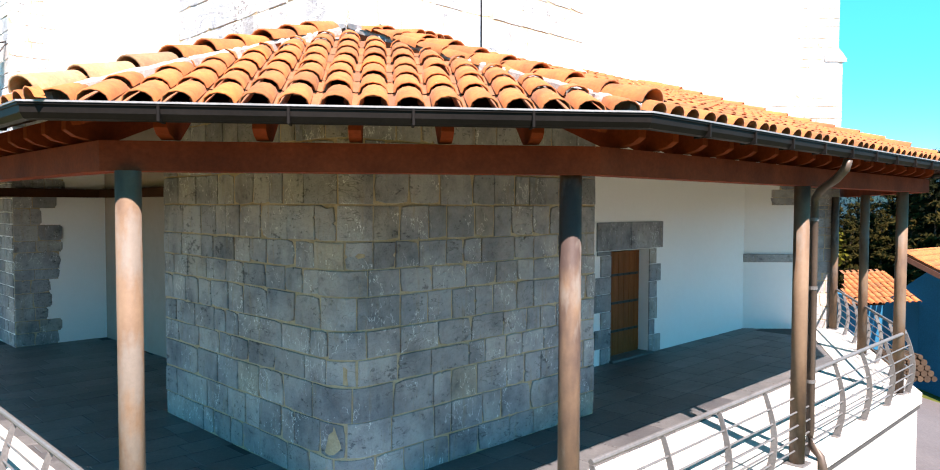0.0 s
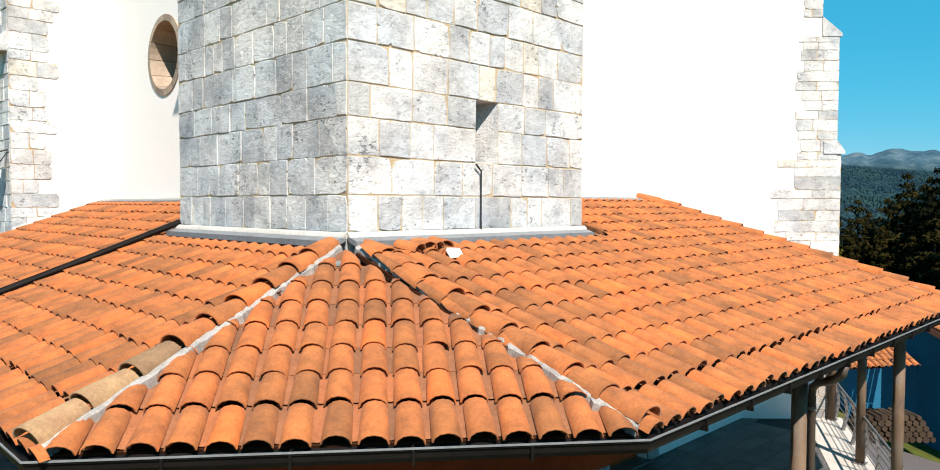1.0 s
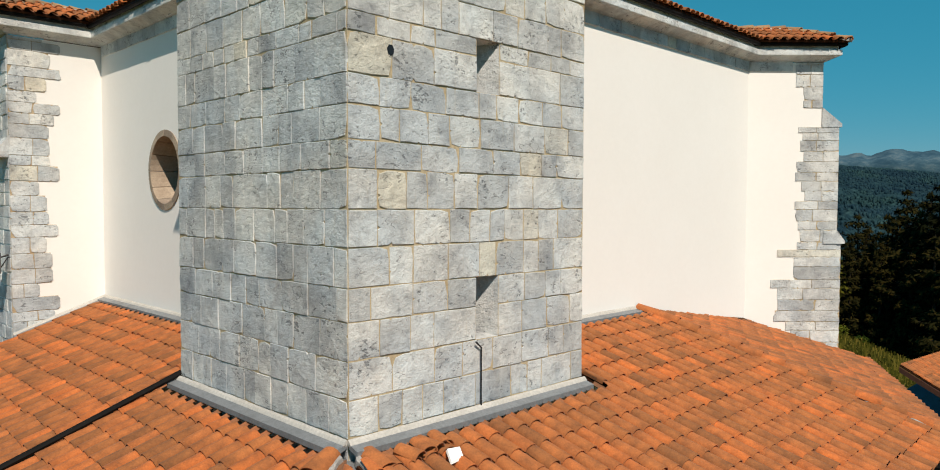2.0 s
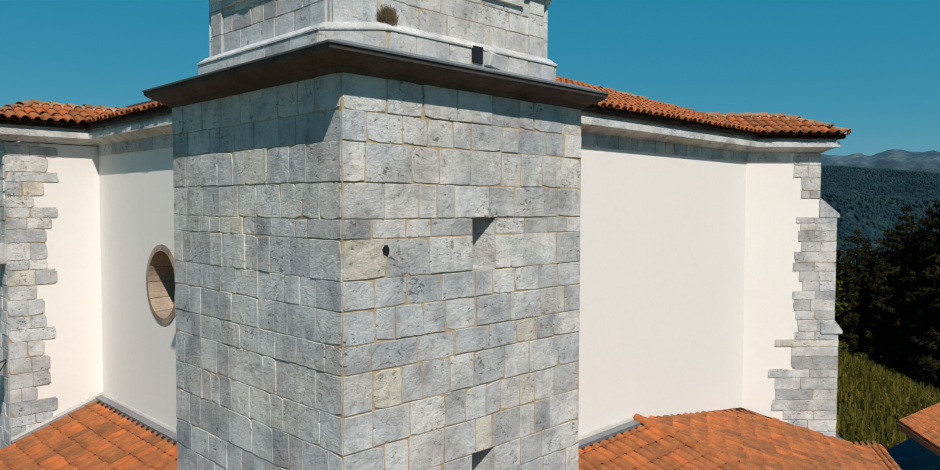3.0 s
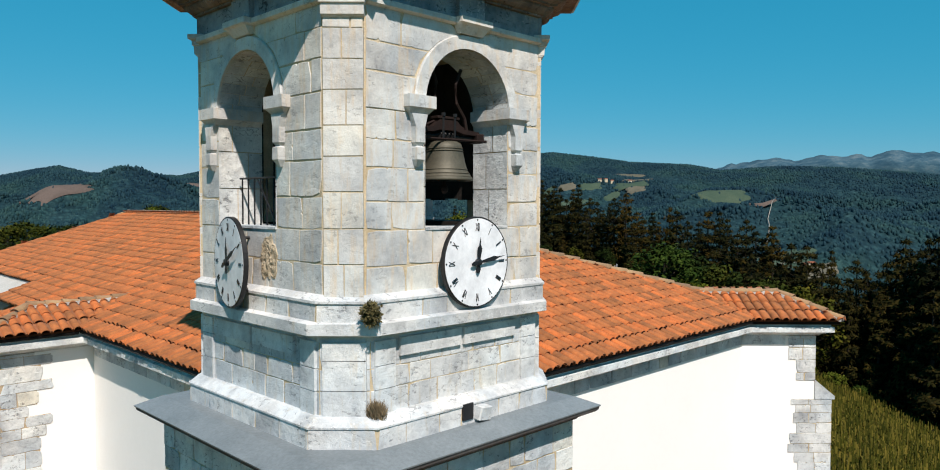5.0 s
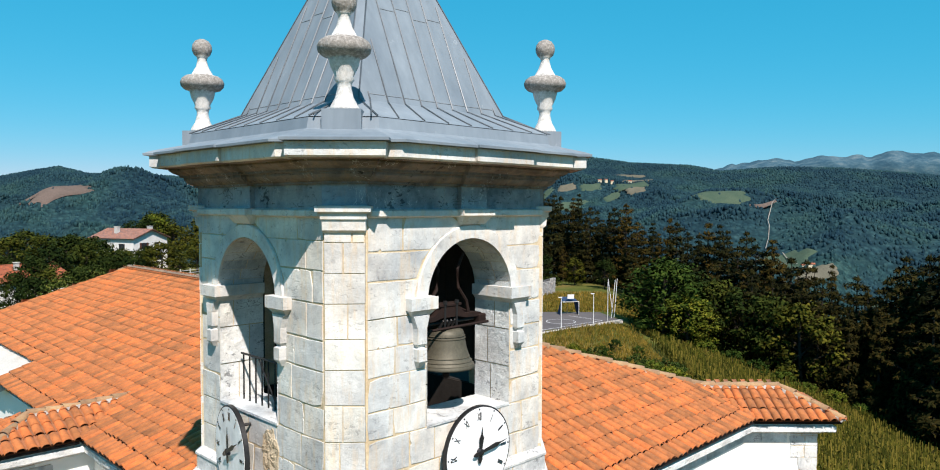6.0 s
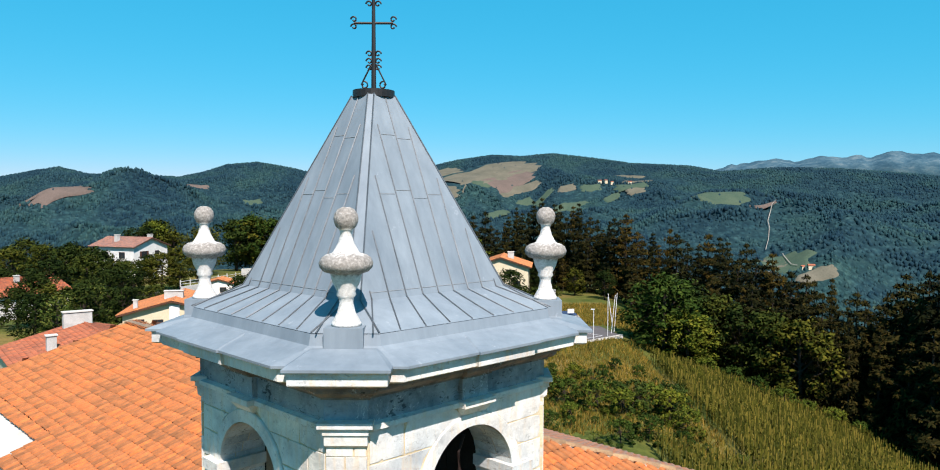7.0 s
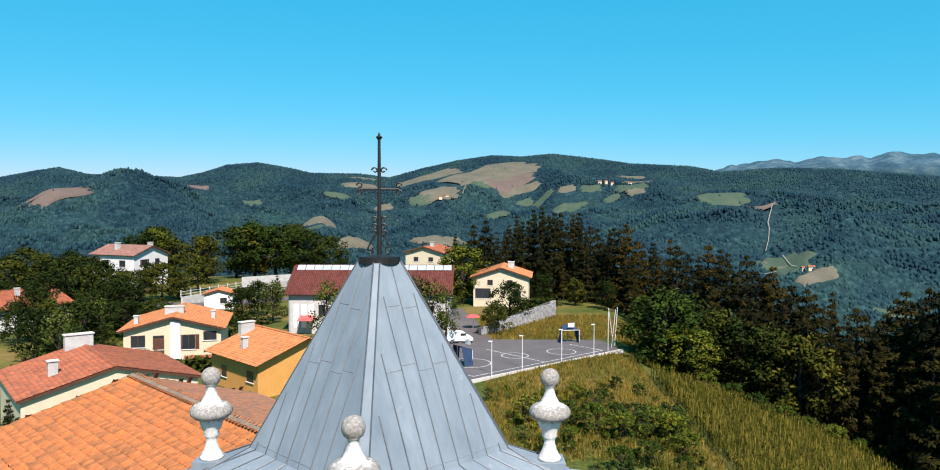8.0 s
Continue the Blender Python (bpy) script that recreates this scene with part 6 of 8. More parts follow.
part("bell_body", lathe([(0.30, 0.0), (0.325, 0.0), (0.33, 0.02), (0.30, 0.065), (0.265, 0.13), (0.235, 0.24), (0.215, 0.36), (0.205, 0.42), (0.19, 0.465), (0.15, 0.49), (0.06, 0.50), (0.01, 0.50), (0.01, 0.48), (0.16, 0.44), (0.20, 0.24), (0.27, 0.06), (0.30, 0.0)], 40), bronze, bell, smooth=True)
for z, r in ((0.05, 0.306), (0.09, 0.287), (0.14, 0.261), (0.37, 0.214), (0.40, 0.208)):
    part("moulding", lathe([(r, z - 0.006), (r + 0.010, z), (r, z + 0.006)], 40), bronze, bell)
part("clapper", lathe([(0.015, -0.16), (0.04, -0.13), (0.045, -0.09), (0.02, -0.03), (0.015, 0.4)], 12), rust, bell)
for e in (-0.09, -0.03, 0.03, 0.09):
    part("crown_loop", tube([(e - 0.02, 0, 0.49), (e, -0.05, 0.58), (e, 0, 0.66), (e, 0.05, 0.58), (e + 0.02, 0, 0.49)], 0.016, 6), iron, bell)
# riveted headstock across the opening
part("yoke", loft([[(x, y, z) for y, z in ((-0.07, z0), (0.07, z0), (0.07, z1), (-0.07, z1))] for x, z0, z1 in ((-0.52, 0.59, 0.64), (-0.24, 0.60, 0.66), (-0.13, 0.63, 0.76), (0.13, 0.63, 0.76), (0.24, 0.60, 0.66), (0.50, 0.59, 0.64))]), rust, bell, "rusty red iron headstock")
part("axle", tube([(-0.55, 0, 0.56), (0.58, 0, 0.56)], 0.022, 8), iron, bell)
part("cross_bar", tube([(-0.56, -0.12, 0.50), (0.56, -0.12, 0.52)], 0.018, 6), rust, bell)
for sx in (-1, 1):
    part("harp_bar", tube([(sx * 0.34, -0.02, 0.62), (sx * 0.30, -0.02, 0.80), (sx * 0.17, -0.02, 0.98), (sx * 0.15, -0.02, 1.22), (sx * 0.24, -0.02, 1.42)], 0.022, 6), rust, bell)
    part("tie_rod", tube([(sx * 0.09, -0.075, 0.52), (sx * 0.09, -0.078, 0.82)], 0.014, 6), iron, bell)
    part("nut", lathe([(0.026, 0.80), (0.026, 0.84)], 6, pose(sx * 0.09, -0.078, 0)), iron, bell)
    part("stay_rod", tube([(sx * 0.16, 0.0, 0.74), (sx * 0.46, 0.0, 0.60)], 0.016, 6), rust, bell)
part("top_plate", box((-0.17, -0.08, 0.765), (0.17, 0.08, 0.80), 0.006), rust, bell)
part("bearing", box((-0.56, -0.10, 0.50), (-0.44, 0.10, 0.62), 0.012), rust, bell)
part("bearing", box((0.44, -0.10, 0.50), (0.56, 0.10, 0.62), 0.012), rust, bell)
crumbled = two_scale("crumbled_ochre_masonry", (0.38, 0.29, 0.18), (0.60, 0.51, 0.38), 6.0, 40, 0.95, 0, 0.9, 0.02, 0.1)
cr = Joined()
verts = []
for i in range(13):  # broken masonry below the sill, beside the clock
    for k in range(32):
        a = 2 * math.pi * k / 32
        rim = 1.0 + 0.45 * noise.noise((2.2 * math.cos(a), 2.2 * math.sin(a), 5)) + 0.2 * noise.noise((6 * math.cos(a), 6 * math.sin(a), 8))
        q = i / 12 * rim
        u_, z_ = 0.34 + 0.21 * q * math.cos(a), 13.22 + 0.29 * q * math.sin(a)
        out = 0.022 + 0.020 * noise.fractal((u_ * 14, z_ * 14, 3), 0.8, 2.1, 4) - (0.05 if i == 12 else 0.012 * (i / 12) ** 3)
        verts.append(tuple(sides[1] @ Vector((u_, -out, z_))))
cr.add(verts, [(i * 32 + k, i * 32 + (k + 1) % 32, (i + 1) * 32 + (k + 1) % 32, (i + 1) * 32 + k) for i in range(12) for k in range(32)])
joined("crumbled_masonry", cr.v, cr.f, crumbled, tower, "crumbled ochre masonry below the sill", "stuff")
grille = thing("balcony_grille", F @ pose(CX - HW + 0.25, CY + 0.0, SILL), "rusty iron bars across the shaded belfry opening", "grille")
for i in range(6):
    part("bar", tube([(0, 0.0 + i * 0.16, 0), (0, 0.0 + i * 0.16, 0.62)], 0.012, 6), iron, grille)
part("top_bar", tube([(0, -0.05, 0.62), (0, 0.86, 0.62)], 0.014, 6), iron, grille)
part("brace_bar", tube([(0, -0.02, 0.1), (0, 0.4, 0.6)], 0.012, 6), iron, grille)


# ---- weeds on the ledges ----
weed_green = two_scale("ledge_weed", (0.06, 0.055, 0.02), (0.16, 0.13, 0.055), 8, 40, 0.8, 0, 0.1, 0.003, 0.2, "island")
weed_dry = two_scale("dry_weed", (0.16, 0.12, 0.07), (0.30, 0.23, 0.14), 8, 40, 0.8, 0, 0.1, 0.003, 0.2, "island")


def weed(a, b, z, rx, rz, mat, label, seed, stalks):
    """A rounded tuft of small leaves, or of dry upright stalks."""
    rg_ = random.Random(seed)
    j = Joined()
    for i in range(1300):
        d = Vector((rg_.gauss(0, 1), rg_.gauss(0, 1), rg_.gauss(0, 1))).normalized() * rg_.uniform(0.25, 1) ** 0.6
        lump = 0.8 + 0.35 * noise.noise(d * 2.2 + Vector((seed, 0, 0)))
        p = Vector((d.x * rx, d.y * rx, d.z * rz)) * lump
        w = Vector((rg_.gauss(0, 1), rg_.gauss(0, 1), rg_.gauss(0, 1))).normalized()
        if stalks:
            up = (Vector((d.x * 0.5, d.y * 0.5, 1.0)) + w * 0.2).normalized() * rg_.uniform(0.05, 0.11)
            s_ = up.cross(w).normalized() * 0.004
        else:
            up = (d + w * 0.8).normalized() * rg_.uniform(0.025, 0.05)
            s_ = up.cross(w).normalized() * 0.011
        j.add([tuple(p - s_), tuple(p + s_), tuple(p + up)], [(0, 1, 2)])
    ob = joined("weed_tuft", j.v, j.f, mat)
    ob.matrix_basis = F @ pose(a, b, z)
    tagged(ob, label, "weed")


weed(0.60, 0.09, 12.70, 0.13, 0.17, weed_green, "green weed tuft growing on the belfry ledge", 1, False)
weed(0.76, 0.20, 11.56, 0.12, 0.12, weed_dry, "dry brown weed tuft on the sloped belfry plinth", 2, True)


# ---- village houses ----
cream = two_scale("cream_render", (0.50, 0.43, 0.30), (0.60, 0.53, 0.38), 0.5, 12, 0.9, 0, 0.15, 0.005, 0.2)
white_wall = two_scale("white_render", (0.56, 0.555, 0.54), (0.68, 0.67, 0.65), 0.5, 12, 0.9, 0, 0.15, 0.005, 0.2)
ochre_wall = two_scale("ochre_render", (0.50, 0.24, 0.06), (0.60, 0.31, 0.09), 0.5, 12, 0.9, 0, 0.15, 0.005, 0.2)
grey_wall = two_scale("grey_cladding", (0.22, 0.24, 0.26), (0.34, 0.36, 0.38), 0.5, 8, 0.7, 0, 0.15, 0.005, 0.3)
roof_red = two_scale("old_red_tile", (0.24, 0.075, 0.045), (0.40, 0.135, 0.07), 0.7, 10, 0.9, 0, 0.4, 0.01, 0.2, "island", TILE_TINT)
roof_orange = two_scale("new_orange_tile", (0.42, 0.15, 0.06), (0.58, 0.22, 0.09), 0.6, 10, 0.9, 0, 0.4, 0.01, 0.2, "island", TILE_TINT)
roof_maroon = two_scale("maroon_tile", (0.10, 0.028, 0.022), (0.16, 0.05, 0.04), 0.6, 10, 0.85, 0, 0.3, 0.01, 0.2, "island")
chimney_mat = two_scale("grey_chimney_render", (0.34, 0.33, 0.31), (0.54, 0.53, 0.50), 1.0, 12, 0.9, 0, 0.2, 0.006, 0.2)
roof_brown = two_scale("brown_pink_tile", (0.20, 0.105, 0.085), (0.33, 0.18, 0.145), 0.7, 10, 0.9, 0, 0.4, 0.01, 0.2, "island", TILE_TINT)
dark_wood = two_scale("dark_shutter_wood", (0.06, 0.025, 0.015), (0.11, 0.045, 0.028), 2, 20, 0.6, 0, 0.2, 0.004, 0.3)
glass_m, _, _, gb = material("window_glass", 0.08, 0.0, 0.6)
gb.inputs["Base Color"].default_value = (0.02, 0.025, 0.03, 1)


def fast_tiles(parent, corners, pitch, exposure, mat, rng):
    tile_roof(parent, corners, pitch, exposure, None, rng, mats=(mat, mat, mat), jit=0.6)


def window_part(house, m, w, h, shutter=None, big=False):
    """A window set in a wall: m has x along the wall, y into it, its origin at the middle of the sill."""
    wn_ = part("window", box((-w / 2, -0.02, 0), (w / 2, 0.10, h), 0, m), dark_wood, house)
    part("pane", box((-w / 2 + 0.07, -0.035, 0.07), (-0.03, -0.022, h - 0.07), 0, m), glass_m, wn_)
    part("pane", box((0.03, -0.035, 0.07), (w / 2 - 0.07, -0.022, h - 0.07), 0, m), glass_m, wn_)
    part("sill", box((-w / 2 - 0.1, -0.14, -0.08), (w / 2 + 0.1, 0.02, 0), 0, m), white_wall, wn_)
    if shutter:
        for sx in (-1, 1):
            part("shutter", box((sx * (w / 2 + 0.28) - 0.26, -0.06, 0.0), (sx * (w / 2 + 0.28) + 0.26, -0.01, h), 0, m), shutter, wn_)


def gable_house(x, y, heading, half_w, length, base, eave, ridge, wall, roof_mat, label, chimneys=(), windows=(), over=0.7, seed=0, wall_in=0.0, side_windows=()):
    """A low-pitched gable-front house. The front gable's foot stands at x, y and heading is the way the ridge runs back, in degrees from east."""
    h = thing("house", pose(x, y, 0, 0, 0, heading - 90), label, "house", "village houses")
    rng = random.Random(seed)
    sl = (ridge - eave) / half_w
    wx = half_w - over
    we = eave + over * sl - 0.12
    top = ridge - 0.12
    for sy0, sy1, nm in ((over, over + 0.3, "front_wall"), (length - over - 0.3, length - over, "rear_wall")):
        bm = loft([[(px_, yy, pz) for px_, pz in ((-wx, base), (wx, base), (wx, we), (0, top), (-wx, we))] for yy in (sy0, sy1)])
        part(nm, bm, wall, h)
    for sx in (-1, 1):
        part("side_wall", box((sx * wx - (0.3 if sx > 0 else 0), over + 0.3, base), (sx * wx + (0 if sx > 0 else 0.3), length - over - 0.3, we - 0.02)), wall, h)
        a = [(sx * half_w, 0, eave), (sx * half_w, length, eave), (0, length, ridge), (0, 0, ridge)]
        rf = thing("roof", Matrix(), "", "")
        rf.parent = h
        fast_tiles(rf, a if sx > 0 else a, 0.30, 0.42, roof_mat, rng)
        part("bargeboard", loft([[(0, yy, ridge - 0.06), (0, yy, ridge - 0.24), (sx * half_w, yy, eave - 0.24), (sx * half_w, yy, eave - 0.06)] for yy in (-0.02, 0.06)]), dark_wood, h)
    part("ridge_cap", tube([(0, 0, ridge + 0.05), (0, length, ridge + 0.05)], 0.12, 8), roof_mat, h)
    for cx_, cy_, w, d, hh in chimneys:
        zz = ridge - abs(cx_) * sl
        ch = part("chimney", box((cx_ - w / 2, cy_ - d / 2, zz - 0.4), (cx_ + w / 2, cy_ + d / 2, zz + hh), 0.02), chimney_mat, h)
        part("chimney_cap", box((cx_ - w / 2 - 0.1, cy_ - d / 2 - 0.1, zz + hh), (cx_ + w / 2 + 0.1, cy_ + d / 2 + 0.1, zz + hh + 0.12), 0.02), ledge_mat, ch)
    for wx_, wz, ww, wh, *sh in windows:
        window_part(h, pose(wx_, over, wz), ww, wh, sh[0] if sh else None)
    for side, wy, wz, ww, wh in side_windows:
        window_part(h, pose(side * wx, wy, wz, 0, 0, 90 if side > 0 else -90), ww, wh)
    return h


deg = lambda dx, dy: math.degrees(math.atan2(dy, dx))
gable_house(-31.1, 64.8, deg(-0.627, 0.779), 7.6, 13.6, -3.5, 4.65, 6.6, cream, roof_red, "wide yellow house with an old red tiled gable roof",
            [(-0.6, 12.4, 2.6, 0.8, 1.3), (-4.2, 4.5, 0.8, 0.6, 1.3)], [(-3.2, 2.2, 1.6, 1.3), (0.2, 2.6, 1.5, 1.2), (3.6, 2.6, 1.4, 1.1)], seed=1, over=0.35)
villa = gable_house(-42.0, 103.8, 104, 7.2, 15.0, -3.5, 3.1, 5.0, cream, roof_orange, "cream two-storey house with orange tiled gable roof",
            [(-0.3, 5.0, 2.6, 0.9, 0.9), (-5.2, 3.0, 0.6, 0.5, 1.2), (5.0, 6.0, 0.6, 0.5, 1.2)],
            [(-4.6, 0.7, 1.9, 1.7), (-1.9, 0.3, 1.5, 2.0), (2.1, 0.2, 1.8, 2.1, dark_wood), (5.0, 1.4, 1.8, 1.3)], seed=2)
gable_house(-28.4, 97.3, deg(0.70, -0.71), 7.0, 13.0, -3.5, 2.5, 4.9, ochre_wall, roof_orange, "orange rendered house with new orange tiled roof",
            [(1.8, 1.2, 1.9, 0.8, 1.4), (4.6, 6.0, 0.7, 0.6, 1.3)], [(0, 0.4, 1.2, 1.4)], seed=3, side_windows=[(1, 4.0, -0.2, 1.3, 1.4), (1, 10.5, 0.2, 1.6, 1.3)])
gable_house(-89, 207, 158, 6.8, 17.0, -4, 6.8, 9.3, white_wall, roof_brown, "white house with red balcony and brown tiled roof",
            [(3.0, 4.0, 1.2, 1.0, 1.8), (-3.0, 10.0, 1.2, 1.0, 1.8)], [(-2.4, 3.8, 2.0, 1.8, dark_wood), (2.2, 4.0, 1.6, 1.6), (-2, 0.8, 2.0, 1.6), (3, 0.8, 2.0, 1.6)], seed=4, side_windows=[(-1, 5.0, 3.6, 2.2, 1.8), (-1, 11.0, 3.6, 2.0, 1.6)])
gable_house(6.8, 162, 84, 6.8, 14, -3.5, 5.0, 7.2, cream, roof_orange, "cream house with pale orange roof beside the pines",
            [(2.0, 6.0, 1.4, 1.0, 1.5)], [(-4.0, 0.3, 3.4, 2.2), (-2.4, 3.2, 1.2, 1.2), (2.0, 3.2, 1.2, 1.2), (3.6, 0.4, 1.6, 1.6)], seed=5)
gable_house(-13, 205, 70, 6.4, 12, -4, 7.6, 9.4, cream, roof_red, "brown-roofed house standing behind the barn", [(1.0, 4.0, 1.0, 0.8, 1.3)], [(-2.5, 5.2, 1.4, 1.2), (2.0, 5.2, 1.4, 1.2)], seed=6)
gable_house(-86, 128, 60, 6.5, 14, -4, 2.6, 5.2, white_wall, roof_red, "white house with old red roof among gardens", [(2.0, 6.0, 0.8, 0.7, 1.3)], [(0, 0.0, 1.4, 1.3), (3.2, 0, 1.4, 1.3)], seed=7)
gable_house(-54, 158, 100, 3.4, 6, -3, 1.6, 2.6, white_wall, roof_orange, "small white shed with bright orange roof", (), [(1.0, -0.4, 1.4, 1.2)], seed=8, over=0.4)

# the cream villa's pale pier, door and tiled balcony canopy
part("pier", box((-0.35, 0.45, -3.5), (1.05, 0.72, 4.3), 0.02), white_wall, villa, "pale rendered pier")
part("door", box((-2.65, 0.62, -0.6), (-1.15, 0.69, 1.9), 0.02), dark_wood, villa)
for u0_, u1_ in ((-6.6, -3.0), (1.5, 6.6)):
    cp = thing("canopy", Matrix(), "", "")
    cp.parent = villa
    fast_tiles(cp, [(u0_, -1.1, -1.35), (u1_, -1.1, -1.35), (u1_, 0.7, -0.75), (u0_, 0.7, -0.75)], 0.30, 0.42, roof_red, random.Random(12))
    # dark box fills the space below as painted shade
    part("shade_wall", box((u0_, -0.2, -3.5), (u1_, 0.6, -1.6)), dark_wood, villa, "dark box standing for the shade under the canopy")

# barn with a band of roof lights
barn = thing("barn", pose(-31.5, 128, 0), "long barn with maroon roof and a band of grey roof lights", "barn")
part("end_wall", loft([[(0, yy, z) for yy, z in ((0, -3.5), (14, -3.5), (14, 5.4), (7, 9.3), (0, 5.4))], [(0.3, yy, z) for yy, z in ((0, -3.5), (14, -3.5), (14, 5.4), (7, 9.3), (0, 5.4))]]), grey_wall, barn)
# front takes the greyer render, so its shade is in the colour
part("front_wall", box((0.3, 0, -3.5), (28, 0.3, 5.4)), chimney_mat, barn)
part("rear_wall", box((0.3, 13.7, -3.5), (28, 14, 5.4)), white_wall, barn)
part("far_wall", loft([[(x_, yy, z) for yy, z in ((0.3, -3.5), (13.7, -3.5), (13.7, 5.4), (7, 9.2), (0.3, 5.4))] for x_ in (27.7, 28)]), grey_wall, barn)
rng = random.Random(41)
rf = thing("roof", Matrix(), "", "")
rf.parent = barn
fast_tiles(rf, [(-0.6, -0.8, 5.3), (28.6, -0.8, 5.3), (28.6, 7, 9.8), (-0.6, 7, 9.8)], 0.34, 0.46, roof_maroon, rng)
fast_tiles(rf, [(28.6, 14.8, 5.3), (-0.6, 14.8, 5.3), (-0.6, 7, 9.8), (28.6, 7, 9.8)], 0.34, 0.46, roof_maroon, rng)
roof_light_mat = two_scale("roof_light_sheet", (0.30, 0.33, 0.36), (0.40, 0.43, 0.46), 0.6, 8, 0.4, 0, 0.1, 0.003, 0.4)
for i in range(18):
    m = pose(0.2 + i * 1.56, 5.6, 9.08, 30, 0, 0)
    part("roof_light", box((0, -0.1, 0.02), (1.46, 1.45, 0.12), 0.01, m), roof_light_mat, barn, "translucent grey roof light")
for k, (x0, z0, w, h_) in enumerate(((0.9, -0.5, 0.9, 4.0), (2.2, -0.5, 0.9, 4.0), (3.5, -0.5, 0.9, 4.0), (5.2, 1.5, 1.2, 2.0), (24.0, 1.0, 1.2, 2.0))):
    part("window", box((x0, -0.05, z0), (x0 + w, 0.02, z0 + h_)), glass_m if k > 2 else enamel, barn)
awn = thing("awning", pose(-29.5, 125.5, -1.6), "red and pink awning beside the barn", "awning")
red_cloth = two_scale("red_cloth", (0.42, 0.06, 0.06), (0.55, 0.13, 0.12), 1, 10, 0.8, 0, 0.1, 0.004, 0.2)
part("canopy", loft([[(0, 0, 2.6), (2.6, 0, 2.6), (2.6, 2.4, 3.2), (0, 2.4, 3.2)], [(0, 0, 2.66), (2.6, 0, 2.66), (2.6, 2.4, 3.26), (0, 2.4, 3.26)]]), red_cloth, awn)
for x_ in (0.1, 2.5):
    part("pole", tube([(x_, 0.1, 0), (x_, 0.1, 2.6)], 0.04, 6), rail_mat, awn)
parasol = thing("parasol", pose(0.6, 133, -1.6), "red parasol by the cream house path", "parasol")
part("canopy", lathe([(1.5, 2.3), (1.5, 2.34), (0.7, 2.7), (0.03, 2.85)], 8), red_cloth, parasol)
part("pole", tube([(0, 0, 0), (0, 0, 2.75)], 0.03, 6), white_wall, parasol)

# ---- sports court, road, walls ----
court = part("sports_court", prism([(0.4, 93.4), (23.4, 113.6), (21.6, 122.0), (-8.0, 122.0), (-24, 112)], -1.75, -1.40), asphalt)
tagged(court, "grey asphalt sports court with white lines", "sports court", kind="structure")
road = part("road", prism([(-8.5, 120), (4.0, 120), (2.2, 136), (-2.0, 160), (-6.5, 160), (-4.5, 138)], -1.75, -1.38), asphalt)
tagged(road, "grey asphalt lane leading past the court", "road", kind="structure")
lane = part("road", prism([(-120, 168), (-60, 160), (-34, 178), (-34, 182), (-62, 165), (-120, 174)], -1.8, -1.2), asphalt)
tagged(lane, "pale village lane behind the gardens", "road", kind="structure")
line_paint = two_scale("white_line_paint", (0.55, 0.55, 0.55), (0.68, 0.68, 0.68), 2, 20, 0.8, 0, 0.1, 0.002, 0.2)
CD = Vector((23.0, 20.2)).normalized()
CN = Vector((-CD.y, CD.x))
C0 = Vector((0.4, 93.4))


def court_line(name, pts):
    bm = bmesh.new()
    w = 0.06
    pts = [C0 + CD * u + CN * v for u, v in pts]
    for p, q in zip(pts, pts[1:]):
        d = (q - p).normalized() * 0.03
        n = Vector((-d.y, d.x)).normalized() * w
        p, q = p - d, q + d
        bm.faces.new([bm.verts.new((*(p + n), -1.392)), bm.verts.new((*(p - n), -1.392)), bm.verts.new((*(q - n), -1.392)), bm.verts.new((*(q + n), -1.392))])
    ob = part(name, bm, line_paint, court)


court_line("line", [(1.5, 1.5), (28.0, 1.5), (28.0, 8.0)])
court_line("line", [(15.0, 1.5), (15.0, 14)])
court_line("line", [(1.5, 1.5), (1.5, 16)])
for cu_, cv_, r_ in ((15.0, 7.5, 2.0), (22.5, 5.0, 2.2), (6.5, 8.0, 3.0)):
    court_line("circle", [(cu_ + r_ * math.cos(a * math.pi / 12), cv_ + r_ * math.sin(a * math.pi / 12)) for a in range(25)])
kerb = part("kerb", loft([[(p.x, p.y, z) for p, z in ((a_ + CN * 0.0, -1.9), (a_ - CN * 0.25, -1.9), (a_ - CN * 0.25, -1.28), (a_, -1.28))] for a_ in (C0 - CD * 3, C0 + CD * 30.9)]), ledge_mat, None)
tagged(kerb, "pale concrete kerb along the court", "kerb", kind="structure")


